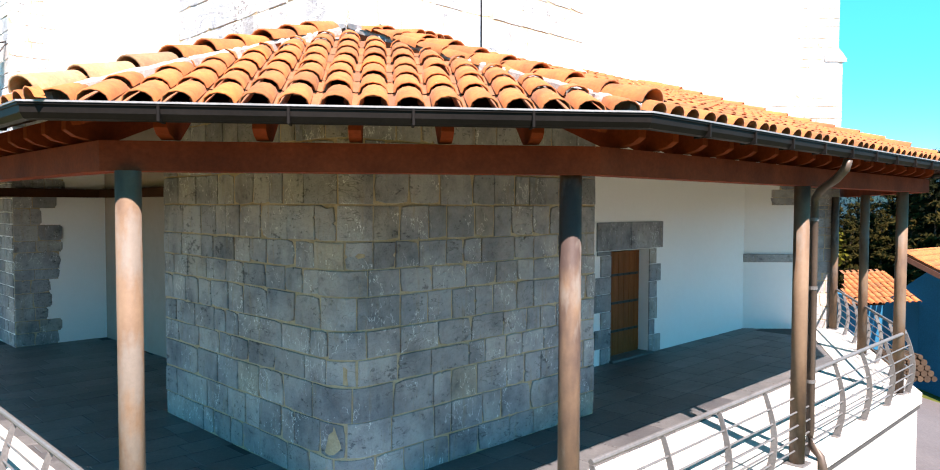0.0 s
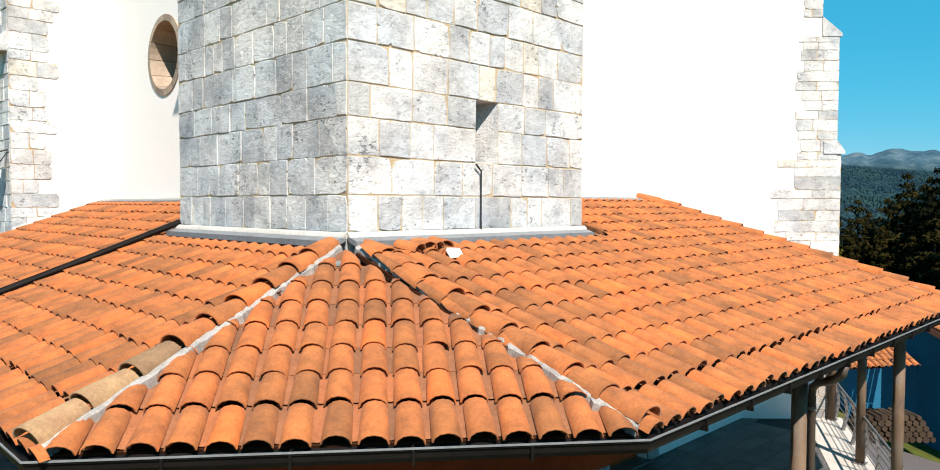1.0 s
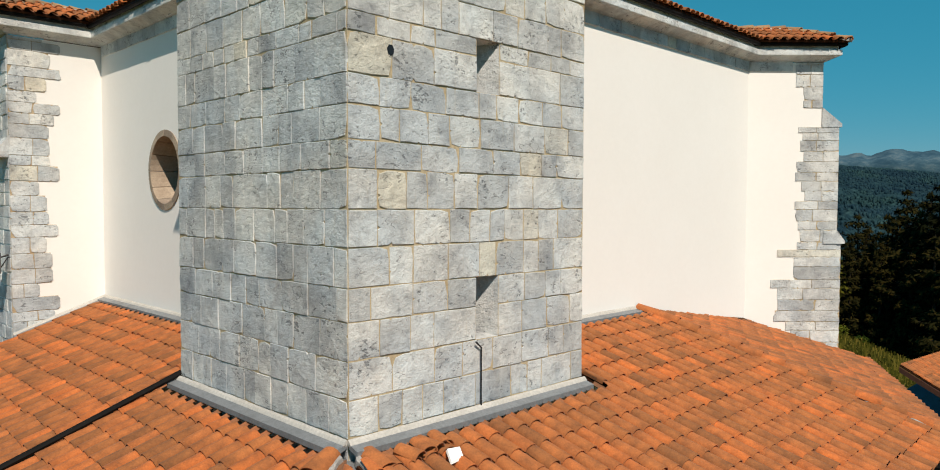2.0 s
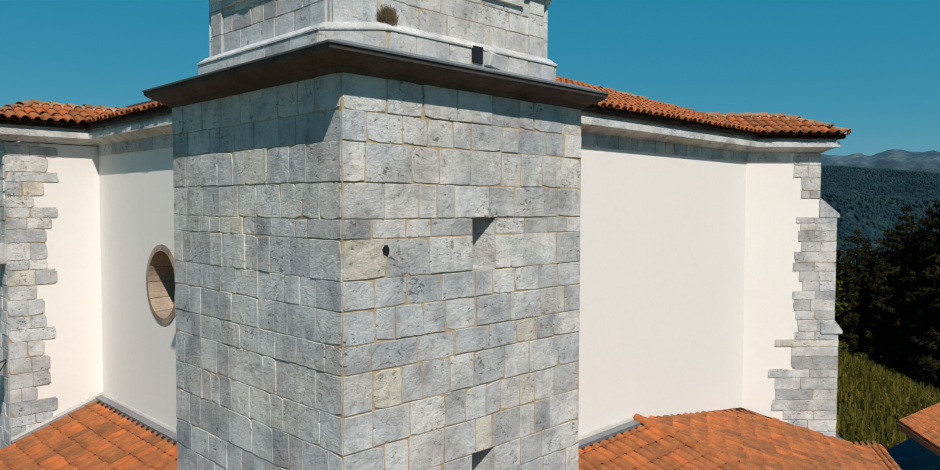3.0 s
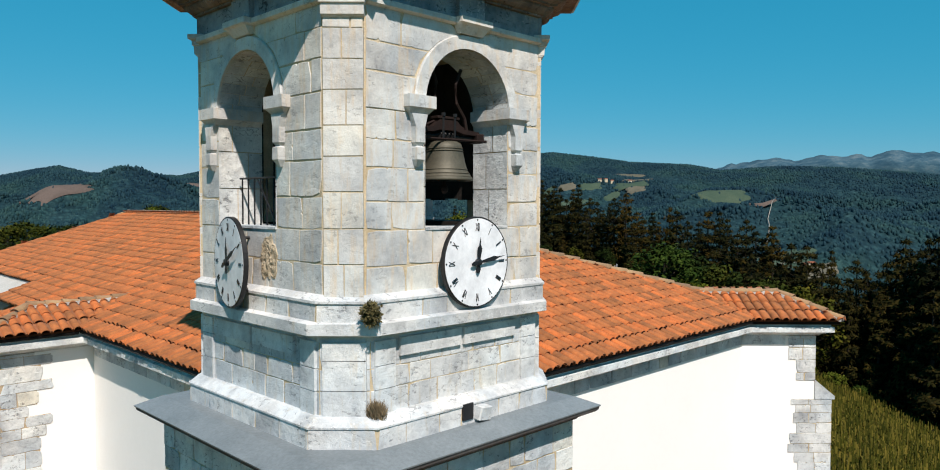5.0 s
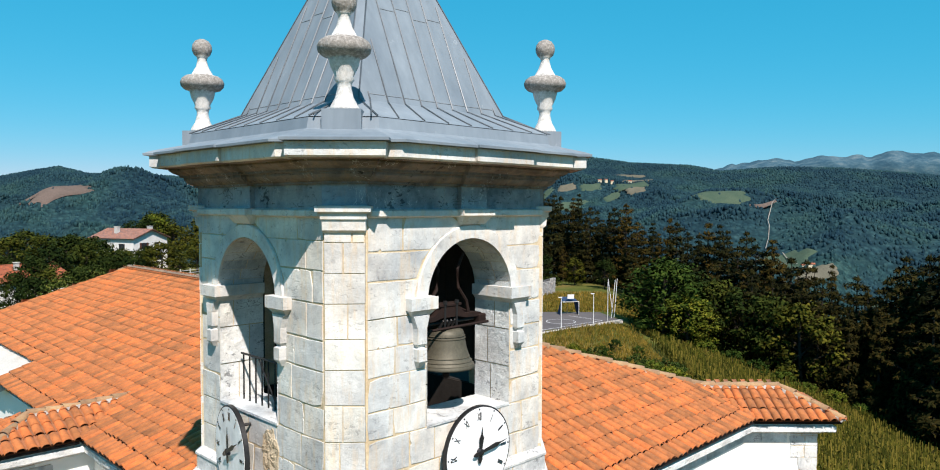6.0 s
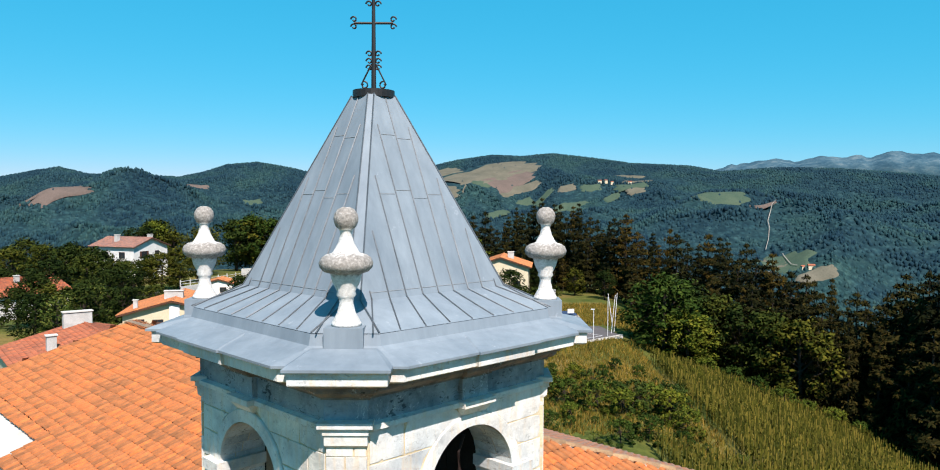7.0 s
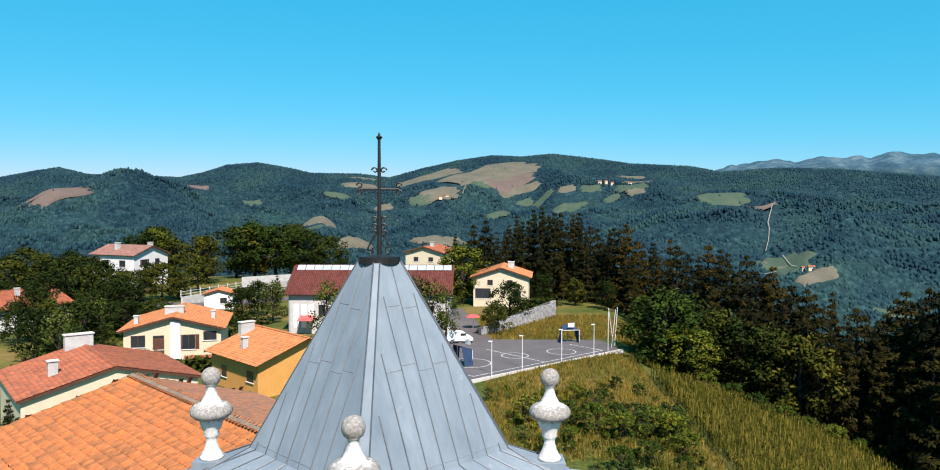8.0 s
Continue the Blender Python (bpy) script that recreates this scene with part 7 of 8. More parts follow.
def goal(x, y, turn):
    g = thing("goal_net", pose(x, y, -1.4, 0, 0, turn), "blue-backed goal with basketball board", "goal")
    net = two_scale("blue_netting", (0.015, 0.03, 0.07), (0.03, 0.06, 0.12), 3, 20, 0.8, 0, 0.1, 0.004, 0.2) if "blue_netting" not in bpy.data.materials else bpy.data.materials["blue_netting"]
    for sx in (-1, 1):
        part("side_panel", loft([[(sx * 1.6, -0.6, 0), (sx * 1.6, 0.9, 0), (sx * 0.9, 0.9, 2.7), (sx * 1.3, -0.6, 2.2)], [(sx * 1.66, -0.6, 0), (sx * 1.66, 0.9, 0), (sx * 0.96, 0.9, 2.7), (sx * 1.36, -0.6, 2.2)]]), net, g)
        part("post", tube([(sx * 1.5, -0.6, 0), (sx * 1.5, -0.6, 2.1)], 0.05, 6), white_wall, g)
    part("crossbar", tube([(-1.5, -0.6, 2.1), (1.5, -0.6, 2.1)], 0.05, 6), white_wall, g)
    part("top_panel", loft([[(-1.3, -0.6, 2.2), (1.3, -0.6, 2.2), (0.9, 0.9, 2.7), (-0.9, 0.9, 2.7)], [(-1.3, -0.6, 2.26), (1.3, -0.6, 2.26), (0.9, 0.9, 2.76), (-0.9, 0.9, 2.76)]]), net, g)
    part("backboard", box((-0.55, -1.0, 2.65), (0.55, -0.95, 3.35), 0.01), white_wall, g)
    part("arm", tube([(0, 0.9, 0), (0, 0.9, 3.0), (0, -0.95, 3.2)], 0.07, 6), rail_mat, g)


goal(16.2, 119.5, 10)
goal(-1.0, 103.0, 130)
for x_, y_ in ((2.9, 96.0), (7.2, 100.2), (13.2, 105.2), (18.6, 109.9)):
    lp = thing("lamp_post", pose(x_, y_, -1.5), "thin pale lamp post beside the court", "lamp post", "court lamp posts")
    part("pole", tube([(0, 0, 0), (0, 0, 4.6)], [0.06, 0.045], 8), line_paint, lp)
    part("lamp_head", box((-0.45, -0.12, 4.55), (0.1, 0.12, 4.68), 0.02), line_paint, lp)
for k, (x_, y_, lean) in enumerate(((21.3, 113, 0), (22.3, 115.5, 0.6), (23.0, 117.2, -0.9), (23.3, 118, 0.4), (-6.5, 101, 0.3))):
    np_ = thing("net_pole", pose(x_, y_, -1.6), "tall pale pole of the ball net", "pole", "ball net poles")
    part("pole", tube([(0, 0, 0), (lean, 0, 6.2)], 0.05, 6), line_paint, np_)

# rubble garden wall rising towards the cream house
rng = random.Random(44)
gw = thing("garden_wall", Matrix(), "rubble stone retaining wall below the cream house", "wall")
w0, w1 = Vector((2.0, 126.0)), Vector((17.5, 150.0))
dw = (w1 - w0).normalized()
nw = Vector((dw.y, -dw.x))
part("wall_core", loft([[(p.x, p.y, -2.2), (p.x - nw.x * 0.6, p.y - nw.y * 0.6, -2.2), (p.x - nw.x * 0.6, p.y - nw.y * 0.6, hz), (p.x, p.y, hz)] for p, hz in ((w0, -0.2), (w1, 1.6))]), floor_joint, gw)
rub = Joined()
mw = Matrix((Vector((dw.x, dw.y, 0)), Vector((-nw.x, -nw.y, 0)), Vector((0, 0, 1)))).transposed().to_4x4()
mw = Matrix.Translation((w0.x, w0.y, 0)) @ mw
for p in courses(rng, 0, (w1 - w0).length, -1.7, 1.6, 0.42, 0.6, jitter=0.6):
    u_ = sum(q[0] for q in p) / len(p)
    z_ = max(q[1] for q in p)
    if z_ < -0.2 + 1.8 * u_ / (w1 - w0).length + 0.15:
        v, f = slab(p, rng.uniform(0.03, 0.12), 0.06)
        rub.add([tuple(mw @ Vector(q)) for q in v], f)
joined("rubble", rub.v, rub.f, darkened_stone, gw, "rough grey stones", "stuff")
fence = thing("fence", Matrix(), "white post-and-rail fence on the lane wall", "fence")
f0, f1 = Vector((-64, 163)), Vector((-48, 196))
part("wall_base", loft([[(p.x, p.y, -2), (p.x + 0.4, p.y, -2), (p.x + 0.4, p.y, 0.4 + k), (p.x, p.y, 0.4 + k)] for p, k in ((f0, 0), (f1, 0.6))]), chimney_mat, fence)
for i in range(14):
    p = f0 + (f1 - f0) * i / 13
    part("post", box((p.x - 0.1, p.y - 0.1, 0.3), (p.x + 0.1, p.y + 0.1, 1.9 + 0.6 * i / 13)), chimney_mat, fence)
for z_ in (0.9, 1.5):
    part("rail", tube([(f0.x, f0.y, z_), (f1.x, f1.y, z_ + 0.6)], 0.06, 6), chimney_mat, fence)
fence2 = thing("lane_wall", Matrix(), "pale concrete wall along the upper lane", "wall")
part("wall_body", loft([[(x_, y_, -2), (x_, y_ + 0.4, -2), (x_, y_ + 0.4, z_), (x_, y_, z_)] for x_, y_, z_ in ((-62, 200, 1.2), (-48, 198, 2.2), (-46, 185, 1.4))]), chimney_mat, fence2)

# white van
van = thing("van", pose(-1.7, 119.2, -1.38, 0, 0, 12), "white delivery van parked by the court", "van")
vp = [(-2.1, 0.35), (-2.15, 0.9), (-2.0, 1.75), (-1.8, 1.85), (0.4, 1.85), (0.75, 1.75), (1.35, 1.15), (2.0, 0.95), (2.15, 0.7), (2.15, 0.35)]
bm = loft([[(x_, y_ * (1.0 if z_ < 1.2 else 0.93), z_) for x_, z_ in vp] for y_ in (-0.88, 0.88)])
bmesh.ops.bevel(bm, geom=bm.edges[:], offset=0.05, segments=2, affect="EDGES")
part("body", bm, enamel, van)
for sy in (-1, 1):
    for x_ in (-1.35, 1.35):
        wh = part("wheel", lathe([(0.16, -0.1), (0.32, -0.1), (0.34, 0), (0.32, 0.1), (0.16, 0.1)], 18, pose(x_, sy * 0.80, 0.32, 90, 0, 0)), black_paint, van)
        part("rim", lathe([(0.02, -0.105), (0.17, -0.105), (0.17, 0.105), (0.02, 0.105)], 12, pose(x_, sy * 0.80, 0.32, 90, 0, 0)), rail_mat, wh)
    part("side_window", box((0.05, sy * 0.865 - 0.02, 1.2), (0.95, sy * 0.865 + 0.02, 1.62), 0.01), glass_m, van)
    part("headlight", box((2.06, sy * 0.62 - 0.16, 0.68), (2.17, sy * 0.62 + 0.16, 0.84), 0.02), rail_mat, van)
part("windscreen", loft([[(0.80, y_, 1.74), (1.36, y_, 1.18), (1.38, y_, 1.2), (0.82, y_, 1.76)] for y_ in (-0.72, 0.72)]), glass_m, van)
part("bumper", box((2.1, -0.85, 0.34), (2.2, 0.85, 0.56), 0.02), grey_wall, van)

# blue house below the porch
bh = thing("house", Matrix(), "blue rendered house with orange tiled roofs", "house", "village houses")
part("wall", box((16.6, 30.3, -8), (26, 30.6, -0.95)), blue_paint, bh)
part("wall", box((16.6, 30.6, -8), (16.9, 40, -0.95)), blue_paint, bh)
gable_line = [(17.9, 31.4), (19.0, 29.6), (21.5, 26.1)]  # set back under deep eaves
for (x0, y0), (x1, y1) in zip(gable_line, gable_line[1:]):
    z_a, z_b = (-0.95, 0.75) if y1 > 27 else (0.75, -1.5)
    part("wall", loft([[(x, y, -8), (x, y, z), (x + 0.25, y + 0.2, z), (x + 0.25, y + 0.2, -8)] for x, y, z in ((x0, y0, z_a), (x1, y1, z_b))]), blue_paint, bh)
rng = random.Random(46)
part("wall", box((14.15, 27.34, -8), (15.4, 27.52, 0.30)), blue_paint, bh)
tile_roof(bh, [(13.0, 25.4, -0.44), (14.4, 25.4, -0.38), (15.45, 27.6, 0.50), (14.05, 27.6, 0.44)], 0.22, 0.36, None, rng)
tile_roof(bh, [(19.7, 24.4, -1.2), (27.5, 30.6, -1.2), (24.4, 34.5, 1.25), (16.6, 28.3, 1.25)], 0.22, 0.36, None, rng)
part("fascia", loft([[(16.55 + e, 28.25 + e, 1.17), (16.55 + e, 28.25 + e, 0.97), (19.65 + e, 24.35 + e, -1.48), (19.65 + e, 24.35 + e, -1.28)] for e in (0, 0.07)]), dark_wood, bh)
logs = thing("log_pile", pose(14.0, 26.3, ground_z(14.2, 26.5)), "stack of cut firewood logs by the blue house", "firewood")
bark = two_scale("log_bark", (0.03, 0.020, 0.013), (0.085, 0.056, 0.036), 5, 30, 0.9, 0, 0.5, 0.01, 0.2, "object")
rng = random.Random(47)
for r_ in range(5):
    for i in range(12 - r_):
        rr = rng.uniform(0.09, 0.13)
        ob = part("log", tube([(0.25 * i + 0.12 * r_, 0, 0.1 + 0.2 * r_), (0.25 * i + 0.12 * r_ + rng.uniform(-0.05, 0.05), 1.0, 0.1 + 0.2 * r_)], rr, 8), bark, logs)
yv, yf = [], []
for i in range(13):
    for k in range(13):
        x_, y_ = 7.9 + i * 1.8 + 0.10 * k, 10.5 + k * 1.35
        yv.append((x_, y_, ground_z(x_, y_) + 0.10))
for i in range(12):
    for k in range(12):
        yf.append((i * 13 + k, i * 13 + 13 + k, i * 13 + 14 + k, i * 13 + k + 1))
yard = joined("road", yv, yf, asphalt)
tagged(yard, "grey asphalt yard below the porch", "road", kind="structure")


# ---- trees and planting ----
def leaf_material(name, dark, mid, light):
    m, n, l, b = material(name, 0.9, 0, 0.05)
    isl = n.new("ShaderNodeNewGeometry").outputs["Random Per Island"]
    col = ramp(n, l, isl, [(0, dark), (0.55, mid), (1, light)])
    obj = n.new("ShaderNodeObjectInfo").outputs["Random"]
    col = blend(n, l, col, ramp(n, l, obj, [(0, (0.35, 0.48, 0.42)), (0.45, (0.74, 0.82, 0.66)), (0.75, (1.22, 1.10, 0.74)), (1, (1.9, 1.40, 0.74))]), 1.0, "MULTIPLY")
    big = noise_node(n, l, 0.5, 3, 0.6, space="World")
    col = blend(n, l, col, ramp(n, l, big, [(0.3, (0.65, 0.7, 0.7)), (0.7, (1.3, 1.25, 1.0))]), 1.0, "MULTIPLY")
    l.new(col, b.inputs["Base Color"])
    return m


pine_leaf = leaf_material("pine_needles", (0.009, 0.0105, 0.004), (0.017, 0.016, 0.006), (0.036, 0.0275, 0.0095))
broad_leaf = leaf_material("broad_leaves", (0.014, 0.023, 0.006), (0.026, 0.037, 0.009), (0.046, 0.053, 0.013))
light_leaf = leaf_material("light_leaves", (0.03, 0.05, 0.012), (0.07, 0.09, 0.022), (0.15, 0.14, 0.04))
slope_leaf = leaf_material("slope_leaves", (0.022, 0.040, 0.008), (0.042, 0.066, 0.013), (0.078, 0.095, 0.022))
trunk_mat = two_scale("tree_bark", (0.022, 0.017, 0.013), (0.055, 0.043, 0.032), 2, 12, 0.95, 0, 0.6, 0.03, 0.1)


def card(j, p, size, rng, out=Vector((0, 0, 1)), along=None, stretch=1.5, loose=0.55, swell=None):
    """One leafy spray: a bent five-sided leaf cluster that faces roughly the way out."""
    n = (out + Vector((rng.gauss(0, loose), rng.gauss(0, loose), rng.gauss(0, loose)))).normalized()
    d = (along or Vector((rng.gauss(0, 1), rng.gauss(0, 1), rng.gauss(0, 0.6)))) + Vector((rng.gauss(0, 0.3), rng.gauss(0, 0.3), rng.gauss(0, 0.3)))
    d = d - n * d.dot(n)
    d = d.normalized() if d.length > 1e-3 else n.orthogonal()
    s = n.cross(d)
    q = [p - s * size * 0.4, p + d * size * stretch * 0.5 - s * size * 0.34 - n * size * 0.1, p + d * size * stretch - n * size * 0.25, p + d * size * 0.55 * stretch + s * size * 0.38, p + s * size * 0.25]
    if swell:  # shaded with the swell of the crown that it belongs to
        w = (swell + n * 0.25).normalized()
        up_side = (q[1] - q[0]).cross(q[4] - q[0]).dot(w) > 0
        j.add([tuple(v) for v in q], [(0, 1, 2, 3, 4) if up_side else (4, 3, 2, 1, 0)], tuple(w))
    else:
        j.add([tuple(v) for v in q], [(0, 1, 2, 3, 4)])


def broad_tree(rng, leaf, h=12.0, spread=0.42, clumps=70, per=46, size=0.34, crown_low=0.22):
    t = new("tree")
    bm = bmesh.new()
    add_tube(bm, [(0, 0, -1.5), (0.1, 0, h * 0.25), (0.2, 0.1, h * 0.55), (0.1, 0.1, h * 0.85)], [h * 0.028, h * 0.022, h * 0.014, h * 0.004], 8)
    centres = []
    for i in range(clumps):
        a = rng.uniform(0, 2 * math.pi)
        zz = rng.uniform(0, 1)
        rad = h * spread * math.sqrt(max(0.05, 1 - (2 * zz - 0.85) ** 2 / 1.4)) * rng.uniform(0.35, 1.05)
        centres.append(Vector((rad * math.cos(a), rad * math.sin(a), h * (crown_low + (1 - crown_low) * zz * 0.96))))
    for c0 in centres[:14]:
        z0 = h * rng.uniform(0.25, 0.6)
        add_tube(bm, [(0.1, 0.05, z0), (c0.x * 0.5, c0.y * 0.5, (z0 + c0.z) / 2), tuple(c0)], [h * 0.010, h * 0.007, h * 0.002], 5)
    part("trunk", bm, trunk_mat, t)
    j = Joined()
    for c0 in centres:
        rc_ = h * rng.uniform(0.07, 0.13)
        for k in range(per):
            d = Vector((rng.gauss(0, 1), rng.gauss(0, 1), rng.gauss(0, 0.8)))
            d = d.normalized() * rc_ * rng.uniform(0.35, 1.05)
            swell = (d.normalized() * 0.8 + (c0 - Vector((0, 0, h * 0.5))).normalized() * 0.55 + Vector((0, 0, 0.15))).normalized()
            card(j, c0 + d, size * rng.uniform(0.6, 1.3), rng, d.normalized() * 0.8 + Vector((0, 0, 0.5)), swell=swell)
    joined("crown", j.v, j.f, leaf, t, normals=j.n)
    return t


def pine_tree(rng, leaf, h=18.0, width=0.19, whorls=17, ragged=0.3, low=0.12):
    t = new("tree")
    bm = bmesh.new()
    add_tube(bm, [(0, 0, -2), (0, 0, h * 0.3), (0.1, 0.05, h * 0.7), (0.05, 0.1, h * 0.99)], [h * 0.018, h * 0.014, h * 0.008, h * 0.0015], 8)
    j = Joined()
    for w in range(whorls):
        f_ = w / (whorls - 1)
        z = h * (low + (0.96 - low) * f_) + rng.gauss(0, 0.3)
        r = h * width * (1 - f_ ** 1.1) ** 0.85 * rng.uniform(1 - ragged, 1 + ragged * 0.6) + 0.35
        n = rng.randint(5, 7) if f_ < 0.85 else 4
        a0 = rng.uniform(0, 6.28)
        for b_ in range(n):
            a = a0 + 2 * math.pi * b_ / n + rng.uniform(-0.35, 0.35)
            ln = r * rng.uniform(0.55, 1.2)
            rise = rng.uniform(-0.12, 0.25) + 0.5 * f_
            tip = Vector((math.cos(a) * ln, math.sin(a) * ln, ln * rise))
            o = Vector((0.05, 0.05, z))
            add_tube(bm, [tuple(o), tuple(o + tip * 0.55), tuple(o + tip)], [0.05, 0.03, 0.008], 4)
            # a bough carries plumes of needles, each a dense brush that swells outwards
            side = Vector((-math.sin(a), math.cos(a), 0))
            for k in range(2 + int(ln * 1.25)):
                s_ = rng.uniform(0.35, 1.0)
                q = o + tip * s_ + side * rng.gauss(0, 0.18) * ln
                big = rng.uniform(0.65, 1.1) * (1 - 0.4 * f_)
                for e in range(11):
                    d = (Vector((rng.gauss(0, 1), rng.gauss(0, 1), rng.gauss(0.1, 0.5))).normalized() + tip.normalized() * 0.6).normalized()
                    out = (d * 0.75 + tip.normalized() * 0.25 + Vector((0, 0, 0.55))).normalized()
                    card(j, q + d * big * rng.uniform(0.1, 0.55), big * rng.uniform(0.26, 0.44), rng, out, d + Vector((0, 0, 0.35)), 2.1, 0.3, swell=out)
    part("trunk", bm, trunk_mat, t)
    joined("crown", j.v, j.f, leaf, t, normals=j.n)
    return t


rng = random.Random(77)
broads = [broad_tree(rng, broad_leaf), broad_tree(rng, broad_leaf, 12, 0.36, 60, 50, 0.36, 0.12), broad_tree(rng, light_leaf, 12, 0.30, 44, 36, 0.30, 0.2), broad_tree(rng, slope_leaf, 12, 0.44, 80, 60, 0.32, 0.06)]
pines = [pine_tree(rng, pine_leaf, 18, 0.20, 19, 0.45, 0.10), pine_tree(rng, pine_leaf, 18, 0.24, 16, 0.55, 0.14), pine_tree(rng, pine_leaf, 18, 0.17, 21, 0.4, 0.08)]
BROAD_H, PINE_H = 12.0, 18.0
LABELS = {"b": "leafy green broadleaf tree in the village gardens", "l": "pale thin-leaved young tree", "g": "full bright green broadleaf tree at the wood's edge", "p": "tall dark conifer with ragged branches"}
planted = set()


def plant(kind, x, y, top, base=None, fat=1.0):
    g = ground_z(x, y) if base is None else base
    h = max(1.5, top - g)
    if kind == "p":
        src, ref = pines[rng.randrange(3)], PINE_H
    elif kind == "l":
        src, ref = broads[2], BROAD_H
    elif kind == "g":
        src, ref = broads[3], BROAD_H
    else:
        src, ref = broads[rng.randrange(2)], BROAD_H
    k = h / ref
    m = pose(x, y, g, 0, 0, rng.uniform(0, 360)) @ Matrix.Diagonal((k * fat, k * fat, k, 1))
    if src not in planted:
        planted.add(src)
        src.matrix_basis = m
        t = src
    else:
        t = copy_thing(src, m @ Matrix.Diagonal((1 / src.scale[0], 1 / src.scale[1], 1 / src.scale[2], 1)))
    tagged(t, LABELS[kind], "tree", {"p": "conifer wood", "b": "garden trees", "l": "garden trees", "g": "garden trees"}[kind])


def sight(px_, top_y, depth):
    return (px_ - 784) / 1228 * depth, depth, 20.8 - (top_y - 343) / 1228 * depth


def row(kind, text, fat=1.0):
    for w in text.split():
        a, b, d = (float(q) for q in w.split(","))
        x, y, top = sight(a, b, d)
        if kind == "p":
            top += rng.uniform(-3.4, 1.6)
        plant(kind, x, y, top, fat=fat * rng.uniform(0.62, 1.0) if kind == "p" else fat * rng.uniform(0.85, 1.15))


row("b", "15,428,190 45,412,200 75,425,185 110,432,160 150,430,168 235,388,240 262,380,250 290,395,245 340,395,215 395,380,235 425,373,240 460,378,245 490,375,245 520,385,240 550,395,235", 1.15)
row("b", "30,505,118 95,498,112 150,482,130 185,470,140 222,470,138 60,470,135 270,440,172 300,452,176 5,470,140 205,498,122 330,430,190", 1.2)
row("b", "20,430,150 85,450,140 145,445,150 65,480,120 140,500,108 205,455,150 262,500,120 60,520,105 250,440,200 120,420,210", 1.1)
row("b", "120,425,190 150,430,178 178,442,172 205,450,168 232,452,170 95,440,170 430,470,150 405,480,140 700,470,150 735,465,150", 1.1)
row("l", "455,470,140 610,455,119 690,462,118 100,520,100 160,500,112")
row("p", "463,440,168 345,392,212 520,440,170 80,500,105 15,672,56")
row("l", "545,470,118 575,480,116 715,470,117 745,482,119 120,545,90 640,470,118")
row("b", "850,470,140 825,505,128 570,432,200 600,440,205")
row("p", "760,395,185 775,402,180 790,372,190 810,364,195 830,374,190 850,362,196 872,368,190 890,352,196 905,350,190 925,358,186 945,355,186 965,362,180 985,370,178 1005,376,175 1025,378,172 1045,380,168", 1.15)
row("p", "880,428,184 905,420,182 940,418,180 980,420,176 1020,425,172 1055,412,163 1075,395,152 1100,404,149 1130,400,146 1165,412,141 1200,420,136 1230,428,132 1260,440,128 1290,452,125", 1.15)
row("p", "1320,460,121 1345,474,117 1372,490,113 1400,502,110 1430,508,106 1455,512,104 1482,503,100 1510,488,98 1540,480,95 1565,474,92 1600,470,90 1640,480,88", 1.15)
row("p", "1210,520,116 1255,505,113 1310,532,107 1368,556,103 1420,566,100 1470,578,97 1520,556,93 1562,566,89 1600,560,84 1190,470,128 1240,480,122 1290,500,116 1340,520,111 1395,540,106 1450,545,102 1500,535,97 1545,530,93", 1.2)
row("p", "770,398,200 800,380,205 820,368,206 842,370,206 862,364,205 882,360,205 915,352,204 935,352,202 957,360,200 977,366,198 997,372,195 1017,376,192 1037,380,190 1062,392,176 1090,400,166 1118,402,160 1148,408,156 1182,416,152 1215,424,148 1246,434,144 1276,446,140 1306,456,136 1332,468,130 1360,482,126 1388,496,122 1416,505,118 1444,510,116 1470,506,112 1498,496,110 1526,484,106 1552,478,104 1582,474,100", 1.1)
row("b", "1150,500,118 1195,515,116 1240,530,112 1010,468,160 960,462,168 905,458,172 1290,545,108 1340,560,104", 1.1)
row("g", "1112,484,114 1090,520,116 1150,545,110", 1.2)
row("g", "260,383,248 425,373,238 500,380,243 700,470,150 770,410,170", 1.1)

# bushes: broad crowns close to the ground
bush_src = [broad_tree(rng, slope_leaf, 4.0, 0.62, 44, 44, 0.20, 0.02), broad_tree(rng, light_leaf, 4.0, 0.55, 36, 40, 0.18, 0.02)]
first = {0: True, 1: True}


def bush(kind, x, y, h, label):
    k = h / 4.0
    m = pose(x, y, ground_z(x, y) - 0.15, 0, 0, rng.uniform(0, 360)) @ Matrix.Diagonal((k, k, k, 1))
    if first[kind]:
        first[kind] = False
        t = bush_src[kind]
        t.name = "bush"
        t.matrix_basis = m
    else:
        s_ = bush_src[kind].scale
        t = copy_thing(bush_src[kind], m @ Matrix.Diagonal((1 / s_[0], 1 / s_[1], 1 / s_[2], 1)))
    tagged(t, label, "bush", "bushes on the slope")


for a, b, d, h in ((915, 690, 78, 4.2), (945, 700, 74, 4.0), (1000, 720, 72, 4.5), (1040, 735, 70, 4.2), (1085, 705, 74, 4.5), (1120, 715, 73, 4.8), (1150, 740, 70, 4.0), (960, 650, 84, 3.0), (1010, 660, 83, 2.5), (1180, 605, 106, 4.0),
                   (1225, 630, 103, 4.5), (1265, 645, 101, 4.5), (1310, 660, 99, 4.5), (1350, 680, 98, 4.0), (1395, 690, 97, 4.5), (1440, 700, 96, 4.0), (1160, 640, 98, 3.0), (1085, 770, 64, 3.5), (1040, 780, 62, 3.2)):
    x, y, _ = sight(a, b, d)
    bush(0, x, y, h * 0.7, "dense green bush on the grassy slope")
